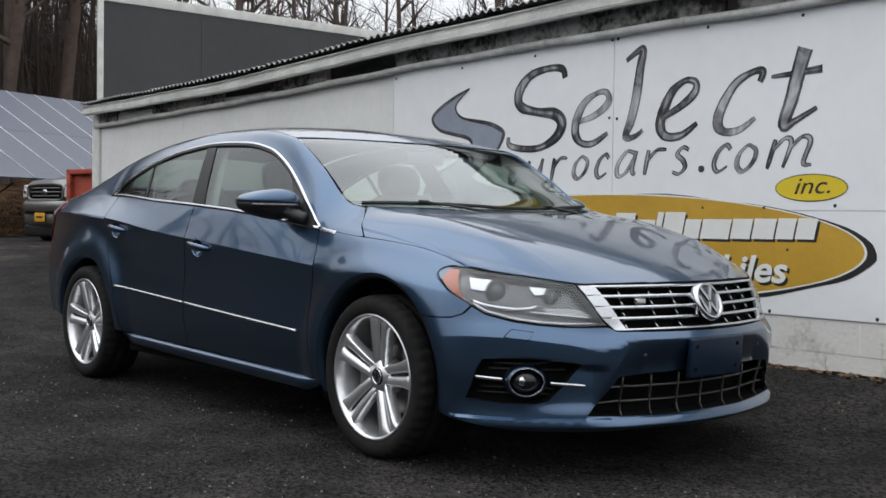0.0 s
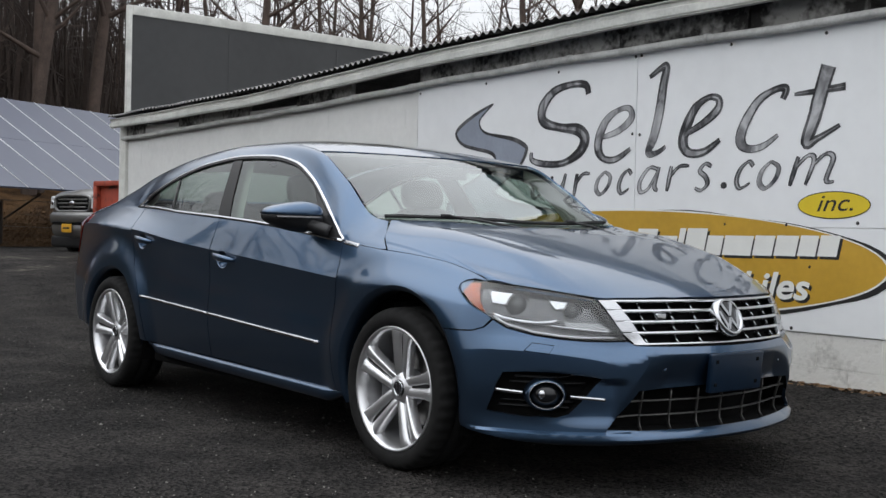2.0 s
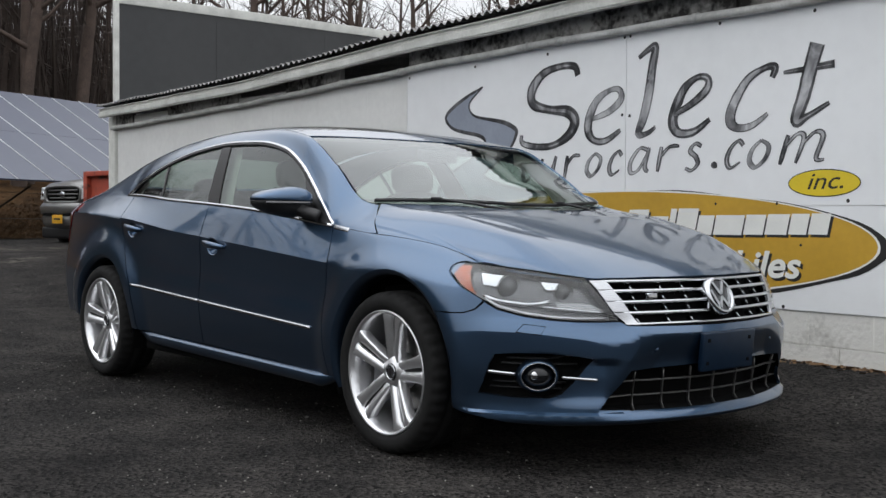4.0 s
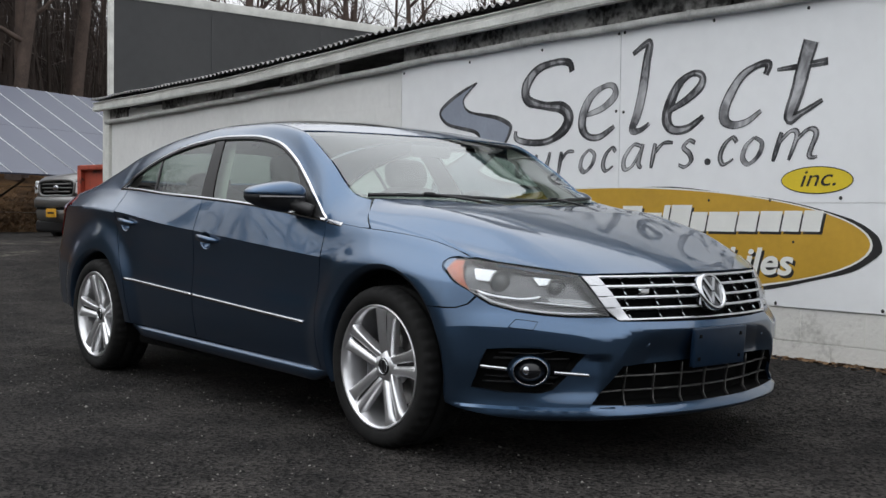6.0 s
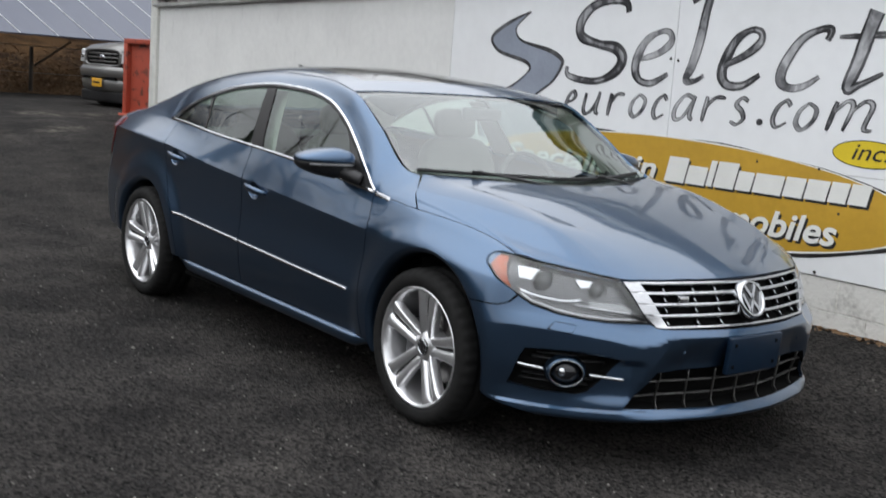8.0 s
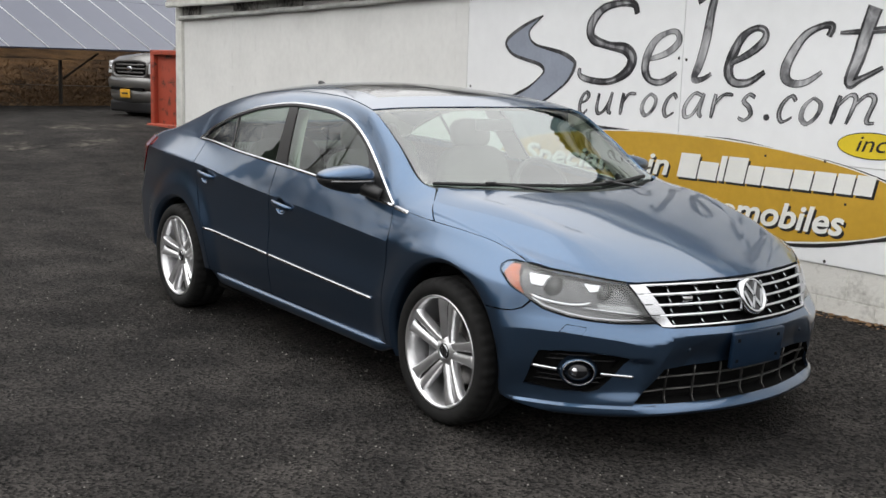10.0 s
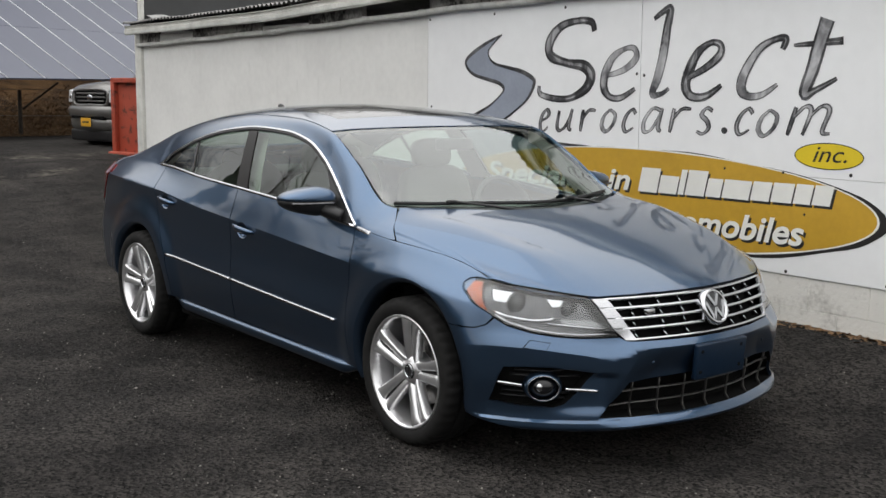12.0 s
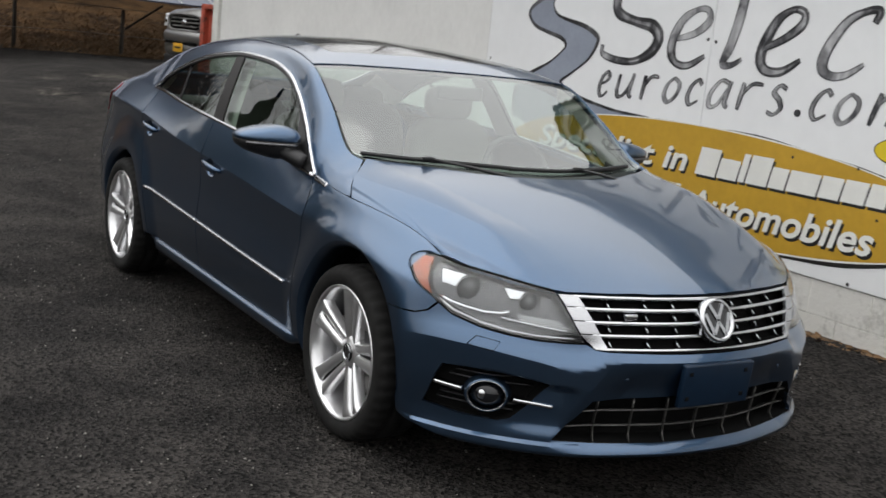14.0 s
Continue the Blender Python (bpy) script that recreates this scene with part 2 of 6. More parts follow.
def sheet(surface, outer, holes=(), step=(0.03, 0.03), thick=0.0, flip=False, lift=0.0, lines=(), sharp=False):
    """A piece of a curved surface: the part of its (u, v) plane inside outer and outside the holes. thick turns its rim inwards."""
    bm = bmesh.new()
    lay = bm.verts.layers.float_vector.new("true_normal")
    loops = [dense(list(outer), step)] + [dense(list(h), step) for h in holes]
    pts, edges = [], []
    for loop in loops:
        k = len(pts)
        pts += loop
        edges += [(k + i, k + (i + 1) % len(loop)) for i in range(len(loop))]
    plain = len(edges)
    for line in lines:
        k = len(pts)
        pts += list(line)
        edges += [(k + i, k + i + 1) for i in range(len(line) - 1)]
    us, vs = [p[0] for p in loops[0]], [p[1] for p in loops[0]]
    nu, nv = max(2, int((max(us) - min(us)) / step[0]) + 1), max(2, int((max(vs) - min(vs)) / step[1]) + 1)
    lim = np.array([(p[0] / step[0], p[1] / step[1]) for p in pts])
    for i in range(nu + 1):
        for j in range(nv + 1):
            u, v = min(us) + (max(us) - min(us)) * i / nu, min(vs) + (max(vs) - min(vs)) * j / nv
            if inside(loops[0], u, v) and not any(inside(h, u, v) for h in loops[1:]):
                if ((lim - (u / step[0], v / step[1])) ** 2).sum(1).min() > 0.2:
                    pts.append((u, v))
    scaled = [Vector((p[0] / step[0], p[1] / step[1])) for p in pts]
    from mathutils import geometry
    vv, ee, ff, ov, oe, of = geometry.delaunay_2d_cdt(scaled, edges, [], 0, 1e-5)
    real = [(v.x * step[0], v.y * step[1]) for v in vv]
    made = []
    for u, v in real:
        made.append(bm.verts.new(surface(u, v)))
    for f in ff:
        cx, cy = sum(real[i][0] for i in f) / 3, sum(real[i][1] for i in f) / 3
        (ax, ay), (bx, by), (qx, qy) = ((vv[i].x, vv[i].y) for i in f[:3])
        if abs((bx - ax) * (qy - ay) - (by - ay) * (qx - ax)) < .006:
            continue
        if inside(loops[0], cx, cy) and not any(inside(h, cx, cy) for h in loops[1:]):
            try:
                bm.faces.new([made[i] for i in (f[::-1] if flip else f)])
            except ValueError:
                pass
    if sharp:
        for e, src in zip(ee, oe):
            if any(i >= plain for i in src):
                found = bm.edges.get((made[e[0]], made[e[1]]))
                if found:
                    found.smooth = False
    bm.normal_update()
    for v, (u, w) in zip(made, real):
        if not v.link_faces or any(not e.smooth for e in v.link_edges):
            continue
        eu, ev = step[0] * .3, step[1] * .3
        n = (surface(u + eu, w) - surface(u - eu, w)).cross(surface(u, w + ev) - surface(u, w - ev))
        if n.length > 1e-12:
            n.normalize()
            v[lay] = n if n.dot(v.normal) > 0 else -n
    loose = [v for v in bm.verts if not v.link_faces]
    bmesh.ops.delete(bm, geom=loose, context="VERTS")
    bm.normal_update()
    if lift:
        shift = [(v, v.normal.copy()) for v in bm.verts]
        for v, nrm in shift:
            v.co += nrm * lift
    if thick:
        rim = [e for e in bm.edges if len(e.link_faces) == 1]
        inner = {v: v.normal.copy() for e in rim for v in e.verts}
        ex = bmesh.ops.extrude_edge_only(bm, edges=rim)
        new_verts = [g for g in ex["geom"] if isinstance(g, bmesh.types.BMVert)]
        for v in new_verts:
            near = min(inner, key=lambda o: (o.co - v.co).length_squared) if len(inner) < 60 else None
            nrm = inner[near] if near else None
            if nrm is None:
                for e in v.link_edges:
                    o = e.other_vert(v)
                    if o in inner:
                        nrm = inner[o]
                        break
            v.co -= (nrm or Vector((0, 0, 0))) * thick
        for e in rim:
            e.smooth = False
    return bm


def blob(bm, centre, half, power=2.6, nu=28, nv=14, cut=None):
    """A rounded housing."""
    rows = []
    for j in range(nv + 1):
        b = -math.pi / 2 + math.pi * j / nv
        row = []
        for i in range(nu):
            a = math.tau * i / nu
            f = lambda v: math.copysign(abs(v) ** (2 / power), v)
            p = Vector((f(math.cos(b)) * f(math.cos(a)) * half[0], f(math.cos(b)) * f(math.sin(a)) * half[1], f(math.sin(b)) * half[2]))
            row.append(bm.verts.new(Vector(centre) + p))
        rows.append(row)
    for j in range(nv):
        for i in range(nu):
            bm.faces.new((rows[j][i], rows[j][(i + 1) % nu], rows[j + 1][(i + 1) % nu], rows[j + 1][i]))
    bmesh.ops.remove_doubles(bm, verts=bm.verts, dist=1e-5)
    bmesh.ops.recalc_face_normals(bm, faces=bm.faces)
    return bm


def mirrored(bm):
    """The same mesh on the car's other side."""
    other = bm.copy()
    lay = other.verts.layers.float_vector.get("true_normal")
    for v in other.verts:
        v.co.y = -v.co.y
        if lay:
            v[lay] = Vector((v[lay].x, -v[lay].y, v[lay].z))
    bmesh.ops.reverse_faces(other, faces=other.faces)
    return other

# ---- ground ----
def ground_height(x, y):
    """The lot is level under the car, rises towards the wall and to the back, and ends in a bank."""
    t = min(1, max(0, (y - .6) / 1.6))
    u = min(1, max(0, (-x - 4.5) / 11))
    bank = max(0, -x - 20.5) * (1 - .9 * min(1, max(0, (y - 9) / 12)))
    front_bank = max(0, -y - 24)
    return .118 * t * t * (3 - 2 * t) + .30 * u * u * (3 - 2 * u) + min(9, .16 * bank + .0016 * bank * bank) + min(4, .10 * front_bank)


def grid_axis(lo, hi, near_lo, near_hi, fine):
    out, v, st = [near_lo], near_lo, fine
    while v > lo:
        st *= 1.22
        v -= st
        out.insert(0, v)
    v = near_lo
    while v < near_hi:
        v += fine
        out.append(v)
    st = fine
    while v < hi:
        st *= 1.22
        v += st
        out.append(v)
    return out


def ground_material():
    m = material("asphalt_and_soil", (0.036, 0.035, 0.034), rough=0.9, spec=0.06)
    n, l = m.node_tree.nodes, m.node_tree.links
    b, co = n["Principled BSDF"], n.new("ShaderNodeTexCoord")

    def tex(scale, detail, lo, hi, c0, c1, rough=0.6):
        t, r = n.new("ShaderNodeTexNoise"), n.new("ShaderNodeValToRGB")
        t.inputs["Scale"].default_value, t.inputs["Detail"].default_value, t.inputs["Roughness"].default_value = scale, detail, rough
        l.new(co.outputs["Object"], t.inputs["Vector"])
        r.color_ramp.elements[0].position, r.color_ramp.elements[1].position = lo, hi
        r.color_ramp.elements[0].color, r.color_ramp.elements[1].color = (*c0, 1), (*c1, 1)
        l.new(t.outputs["Fac"], r.inputs[0])
        return t, r

    def mix(kind, fac, a, bb):
        x = n.new("ShaderNodeMix")
        x.data_type, x.blend_type = "RGBA", kind
        if isinstance(fac, float):
            x.inputs[0].default_value = fac
        else:
            l.new(fac, x.inputs[0])
        l.new(a, x.inputs[6]), l.new(bb, x.inputs[7])
        return x.outputs[2]
    _, stain = tex(.55, 6, .32, .68, (.0165, .0160, .0163), (.029, .0282, .0283))
    _, patch = tex(2.3, 8, .38, .66, (.66, .66, .67), (1.25, 1.23, 1.21))
    stone = n.new("ShaderNodeTexVoronoi")
    stone.inputs["Scale"].default_value = 85
    l.new(co.outputs["Object"], stone.inputs["Vector"])
    sr = n.new("ShaderNodeValToRGB")
    sr.color_ramp.elements[0].position, sr.color_ramp.elements[1].position = .0, .9
    sr.color_ramp.elements[0].color, sr.color_ramp.elements[1].color = (.22, .22, .22, 1), (2.3, 2.2, 2.05, 1)
    sep = n.new("ShaderNodeSeparateColor")
    l.new(stone.outputs["Color"], sep.inputs[0]), l.new(sep.outputs[0], sr.inputs[0])
    asphalt = mix("MULTIPLY", 1.0, mix("MULTIPLY", 1.0, stain.outputs[0], patch.outputs[0]), sr.outputs[0])
    _, soil = tex(1.1, 8, .35, .65, (.018, .011, .007), (.105, .060, .028))
    pos = n.new("ShaderNodeSeparateXYZ")
    l.new(co.outputs["Object"], pos.inputs[0])
    wob, _r = tex(.7, 5, 0, 1, (0, 0, 0), (1, 1, 1))
    edge = n.new("ShaderNodeMath")
    edge.operation = "MULTIPLY_ADD"
    l.new(wob.outputs["Fac"], edge.inputs[0])
    edge.inputs[1].default_value = 3.0
    l.new(pos.outputs["X"], edge.inputs[2])
    rng = n.new("ShaderNodeMapRange")
    rng.inputs["From Min"].default_value, rng.inputs["From Max"].default_value = -19.2, -18.7
    rng.inputs["To Min"].default_value, rng.inputs["To Max"].default_value = 1.0, 0.0
    l.new(edge.outputs[0], rng.inputs["Value"])
    # pale rubble lying across the back of the lot
    _, rubble = tex(9, 8, .40, .62, (.016, .015, .013), (.14, .128, .11))
    _, where = tex(.9, 6, .54, .62, (0, 0, 0), (1, 1, 1))
    strip_x = n.new("ShaderNodeMapRange")
    strip_x.interpolation_type = "SMOOTHSTEP"
    far_x = n.new("ShaderNodeMath")
    far_x.operation = "ADD"
    far_x.inputs[1].default_value = 12.6
    gap_x = n.new("ShaderNodeMath")
    gap_x.operation = "ABSOLUTE"
    l.new(pos.outputs["X"], far_x.inputs[0]), l.new(far_x.outputs[0], gap_x.inputs[0]), l.new(gap_x.outputs[0], strip_x.inputs["Value"])
    strip_x.inputs["From Min"].default_value, strip_x.inputs["From Max"].default_value = .8, 2.4
    strip_x.inputs["To Min"].default_value, strip_x.inputs["To Max"].default_value = .8, 0.0
    lying = n.new("ShaderNodeMath")
    lying.operation = "MULTIPLY"
    l.new(strip_x.outputs[0], lying.inputs[0]), l.new(where.outputs[0], lying.inputs[1])
    asphalt = mix("MIX", lying.outputs[0], asphalt, rubble.outputs[0])
    l.new(mix("MIX", rng.outputs[0], asphalt, soil.outputs[0]), b.inputs["Base Color"])
    bp, fine = n.new("ShaderNodeBump"), n.new("ShaderNodeTexNoise")
    fine.inputs["Scale"].default_value, fine.inputs["Detail"].default_value = 75, 7
    bp.inputs["Strength"].default_value, bp.inputs["Distance"].default_value = .85, .012
    l.new(co.outputs["Object"], fine.inputs["Vector"]), l.new(fine.outputs["Fac"], bp.inputs["Height"])
    bp2 = n.new("ShaderNodeBump")
    bp2.inputs["Strength"].default_value, bp2.inputs["Distance"].default_value = 1.0, .010
    l.new(stone.outputs["Distance"], bp2.inputs["Height"]), l.new(bp.outputs[0], bp2.inputs["Normal"]), l.new(bp2.outputs[0], b.inputs["Normal"])
    return m


M_ASPHALT = ground_material()
bm = bmesh.new()
gx, gy = grid_axis(-900, 900, -18, 6, .25), grid_axis(-900, 900, -6, 4, .2)
gv = [[bm.verts.new((x, y, ground_height(x, y) + (.012 * noise.noise((x * .8, y * .8, 0)) if abs(x + 1.4) > 2.6 or y < -1.4 or y > 1.5 else 0))) for y in gy] for x in gx]
for i in range(len(gx) - 1):
    for j in range(len(gy) - 1):
        bm.faces.new((gv[i][j], gv[i + 1][j], gv[i + 1][j + 1], gv[i][j + 1]))
ground = mesh_object("ground", bm, M_ASPHALT)
tagged(ground, "dark worn asphalt lot with loose grit and a brown bank", "asphalt", kind="structure")

# loose grit
M_GRIT = material("pale_grit", (0.20, 0.19, 0.17), rough=0.8)
gn, gl = M_GRIT.node_tree.nodes, M_GRIT.node_tree.links
gi, gr = gn.new("ShaderNodeNewGeometry"), gn.new("ShaderNodeValToRGB")
gr.color_ramp.elements[0].color, gr.color_ramp.elements[1].color = (.018, .017, .016, 1), (.22, .21, .19, 1)
gr.color_ramp.elements[0].position, gr.color_ramp.elements[1].position = .80, 1.0
gl.new(gi.outputs["Random Per Island"], gr.inputs[0]), gl.new(gr.outputs[0], gn["Principled BSDF"].inputs["Base Color"])
rnd = random.Random(5)
verts, faces = [], []
for k in range(15000):
    x, y = rnd.uniform(-9, 3.2), rnd.uniform(-3.4, 2.05)
    if k > 8000:
        x, y = rnd.uniform(-3.5, 3.0), rnd.uniform(-3.2, -.3)
    if k < 2500:
        x, y = rnd.uniform(-1.5, 1.6), rnd.uniform(1.3, 2.1)
    r = rnd.uniform(.0018, .0055) * (1.8 if rnd.random() < .06 else 1)
    z, o = ground_height(x, y) + r * .3, len(verts)
    a = rnd.random() * 3
    for dx, dy, dz in ((1, 0, 0), (0, 1, 0), (-1, 0, 0), (0, -1, 0), (0, 0, .8), (0, 0, -.8)):
        verts.append((x + r * (dx * math.cos(a) - dy * math.sin(a)) * rnd.uniform(.7, 1.3), y + r * (dx * math.sin(a) + dy * math.cos(a)), z + r * dz))
    faces += [(o + i, o + (i + 1) % 4, o + 4) for i in range(4)] + [(o + (i + 1) % 4, o + i, o + 5) for i in range(4)]
me = bpy.data.meshes.new("grit")
me.from_pydata(verts, [], faces)
me.materials.append(M_GRIT)
tagged(new("grit", me), "loose pale stones strewn over the asphalt", "gravel", kind="stuff")

# ---- white building ----
M_WALL = material("white_painted_block", (0.72, 0.72, 0.70), rough=0.6, vary=0.09, scale=1.6, bump=0.25, bump_scale=24, fac=(.30, .62))
M_PANEL = material("white_sheet_panel", (0.81, 0.82, 0.825), rough=0.38, vary=0.05, scale=1.1, bump=0.03, bump_scale=10, fac=(.3, .6))
M_PLINTH = material("flaking_white_blockwork", (0.66, 0.65, 0.61), rough=0.85, scale=5.0, bump=0.5, bump_scale=35, color2=(0.40, 0.39, 0.36), fac=(.30, .48))
M_TRIM = material("weathered_white_trim", (0.62, 0.62, 0.58), rough=0.6, vary=0.22, scale=5, bump=0.2, bump_scale=40)
M_FRIEZE = material("rotten_grey_boards", (0.36, 0.35, 0.33), rough=0.9, scale=2.6, bump=0.5, bump_scale=40, color2=(0.03, 0.028, 0.026), fac=(.40, .54))
M_PIPE = material("painted_pipe", (0.55, 0.55, 0.53), rough=0.5, vary=0.3, scale=7, bump=0.15, bump_scale=60)
M_ROOF = material("corrugated_iron", (0.24, 0.235, 0.23), rough=0.55, metal=0.5, vary=0.4, scale=6)
M_DARKGREY = material("charcoal_cladding", (0.040, 0.041, 0.042), rough=0.65, vary=0.18, scale=.9, bump=0.1, bump_scale=12)
M_SNOW = material("crumpled_white_sheeting", (0.45, 0.45, 0.44), rough=0.7, vary=0.15, scale=6, bump=0.6, bump_scale=14)


def wall_y(x):
    return 2.13 - .02 * x


def W(x, z, off=0.0):
    """A point on the wall's face, off metres in front of it."""
    return Vector((x, wall_y(x) - off, z))


def slab(bm, x0, x1, z0, z1, off0, off1):
    """A flat piece on the wall between two depths."""
    a = [bm.verts.new(W(x, z, off1)) for x, z in ((x0, z0), (x1, z0), (x1, z1), (x0, z1))]
    b = [bm.verts.new(W(x, z, off0)) for x, z in ((x0, z0), (x1, z0), (x1, z1), (x0, z1))]
    bm.faces.new(a), bm.faces.new(b[::-1])
    for i in range(4):
        bm.faces.new((a[i], b[i], b[(i + 1) % 4], a[(i + 1) % 4]))
    bmesh.ops.recalc_face_normals(bm, faces=bm.faces)
    return bm


bm = bmesh.new()
slab(bm, -9.95, 7.0, -.3, 2.12, -.2, 0)
wall = tagged(mesh_object("wall_south", bm, M_WALL, False), "long white-painted wall of a low building", "wall", kind="structure")
for x0, x1, y0, y1 in ((-10.0, -9.9, 2.5, 14), (6.9, 7.0, 2.2, 14), (-9.9, 6.9, 13.8, 14)):
    bm = box(bmesh.new(), (x0, y0, -.3), (x1, y1, 2.2))
    tagged(mesh_object({-10.0: "wall_west", 6.9: "wall_east"}.get(x0, "wall_north"), bm, M_WALL, False), "plain white outer wall of the building", "wall", kind="structure")
# blocks of the plinth: two courses, proud of the wall under the panels
block_mesh = {}
rnd = random.Random(11)
for row, (z0, z1) in enumerate(((.0, .215), (.222, .405))):
    x = -3.84 - (.2 if row else 0)
    while x < 2.4:
        w = .395
        bm = slab(bmesh.new(), x + .0025, min(x + w, 2.4) - .0025, z0 - (.15 if not row else 0), z1, 0, .006 + rnd.uniform(0, .003))
        part("block", bm, M_PLINTH, wall, smooth=False)
        x += w + .004
bm = slab(bmesh.new(), -3.84, 7.0, -.2, .404, 0, .003)
part("plinth", bm, M_PLINTH, wall, "flaking white-painted blockwork")
# painted blocks of the bare part of the wall
for row in range(10):
    x = -9.83 - (.2 if row % 2 else 0)
    while x < -3.86:
        a, b = max(x, -9.83), min(x + .398, -3.86)
        if b - a > .03:
            part("block", slab(bmesh.new(), a + .0002, b - .0002, row * .2 - (.15 if not row else -.0004), row * .2 + .1996, 0, .004 + rnd.uniform(0, .0004)), M_WALL, wall, smooth=False)
        x += .40
# sheet panels that carry the lettering
for x0, x1, z0, z1 in ((-3.84, -1.4445, .412, 2.14), (-1.4395, .98, .412, 1.0045), (-1.4395, .98, 1.0075, 2.14), (.985, 3.4, .412, 2.14)):
    part("panel", slab(bmesh.new(), x0, x1, z0, z1, .0, .015), M_PANEL, wall, "white sheet panel", smooth=False)
M_BOLT = material("rusty_bolt", (0.03, 0.028, 0.026), rough=0.7, vary=.3, scale=90)
for x, z in ((-3.813, 2.064), (-2.981, 2.075), (-2.187, 2.086), (-1.46, 2.118), (-1.41, 2.12), (-.692, 2.11), (-.04, 2.10), (-1.475, 1.61), (-1.41, 1.60), (-.703, 1.02), (-.267, 1.02), (.186, 1.033), (-.105, .783), (-.216, .427), (.45, .43), (-1.46, .43), (-3.79, 1.35), (.5, 2.11)):
    bm = bmesh.new()
    revolve(bm, [(.0, .005), (.006, .0045), (.0095, .002), (.011, 0)], 10)
    for v in bm.verts:
        v.co.y = -v.co.y
    bm.transform(Matrix.Translation(W(x, z, .015)))
    part("panel_bolt", bm, M_BOLT, wall)
PIPE_Z = spline([(-9.9, 1.99), (-5.83, 2.066), (-3.05, 2.142), (-1.48, 2.158), (-.58, 2.156), (1.5, 2.16), (7, 2.16)])
FASCIA_Z = spline([(-10.0, 2.123), (-6.66, 2.147), (-3.78, 2.243), (-1.84, 2.285), (-.87, 2.30), (1.0, 2.31), (7, 2.31)])
xs = [-9.9 + .26 * i for i in range(66)]
bm = bmesh.new()
tube(bm, [W(x, PIPE_Z(x) + .004 * math.sin(x * 5), .045) for x in xs], .027, 10)
pipe = tagged(mesh_object("conduit", bm, M_PIPE), "painted metal conduit along the top of the wall", "pipe")
for x in (-8.3, -6.4, -4.75, -3.9, -2.35, -2.05, -.85, .6):
    bm = bmesh.new()
    tube(bm, [W(x + d, PIPE_Z(x) + .004 * math.sin(x * 5), .045) for d in (-.018, .018)], .033, 10)
    part("conduit_coupling", bm, M_PIPE, pipe)
# rotten frieze boards between the conduit and the eaves
rnd = random.Random(3)
x = -9.9
while x < 6.5:
    w = rnd.uniform(.35, 1.3)
    z0, z1 = PIPE_Z(x) + .005, FASCIA_Z(x) + .09
    if rnd.random() > .42:
        part("frieze_board", slab(bmesh.new(), x, x + w - .012, z0 + rnd.uniform(0, .02), z1, -.02, .012 + rnd.uniform(0, .02)), M_FRIEZE, wall, smooth=False)
    x += w
# eaves: gutter board, soffit, corrugated roof
OFF = .17
bm = bmesh.new()
prof = [(0, 0), (0, .010), (-.008, .012), (-.008, .058), (.006, .066), (.006, .092), (-.012, .098), (-.012, .106), (.05, .106), (.05, 0)]
rings = []
for x in [-10.02] + xs[1:]:
    rings.append([bm.verts.new(W(x, FASCIA_Z(x) + b + .003 * math.sin(x * 3.1), OFF - a)) for a, b in prof])
for p, q in zip(rings, rings[1:]):
    for j in range(len(prof)):
        k = (j + 1) % len(prof)
        bm.faces.new((p[j], q[j], q[k], p[k]))
bm.faces.new(rings[0]), bm.faces.new(rings[-1][::-1])
bmesh.ops.recalc_face_normals(bm, faces=bm.faces)
roof = tagged(mesh_object("eaves_board", bm, M_TRIM, False), "weathered white eaves board under a tin roof", "eaves", kind="structure")
bm = bmesh.new()
rings = [[bm.verts.new(W(x, FASCIA_Z(x) + .100, o)) for o in (OFF - .03, 0.0, -.2)] for x in [-10.0] + xs[1:]]
for p, q in zip(rings, rings[1:]):
    for j in range(2):
        bm.faces.new((p[j], q[j], q[j + 1], p[j + 1]))
part("soffit", bm, M_FRIEZE, roof)
bm = bmesh.new()
n = 1500
rows = []
rnd = random.Random(8)
for i in range(n + 1):
    x = -10.0 + 13.0 * i / n
    z = FASCIA_Z(x) + .148 + (.013 + .007 * noise.noise((x * 2.1, 6, 0))) * math.cos(math.tau * x / .088 + .8 * noise.noise((x * 1.7, 2, 0))) + .012 * noise.noise((x * 1.3, 0, 0)) + .006 * noise.noise((x * 7, 9, 0))
    jag = .03 * noise.noise((x * .9, 3, 0))
    rows.append([bm.verts.new(W(x, z - d * .02, OFF + .045 + jag - d)) for d in (0, .35, 2.0, 8.0)] + [bm.verts.new(W(x, z - .006, OFF + .045 + jag))])
for p, q in zip(rows, rows[1:]):
    for j in range(3):
        bm.faces.new((p[j], q[j], q[j + 1], p[j + 1]))
    bm.faces.new((p[4], q[4], q[0], p[0]))
part("tin_roof", bm, M_ROOF, roof, "corrugated iron sheet")
# near-black filler stands for the shade under the corrugated edge
bm = slab(bmesh.new(), -9.95, 3, 2.3, 2.36, -.1, OFF - .05)
for v in bm.verts:
    v.co.z = FASCIA_Z(v.co.x) + (.106 if v.co.z < 2.33 else .135)
part("roof_gap_shade", bm, M_VOID, roof)
# corner post
bm = bmesh.new()
box(bm, (-10.02, wall_y(-10) - .045, -.1), (-9.84, wall_y(-10) + .14, 2.15), .008)
tagged(mesh_object("corner_trim", bm, M_TRIM), "white-painted corner board of the building", "trim", kind="structure")
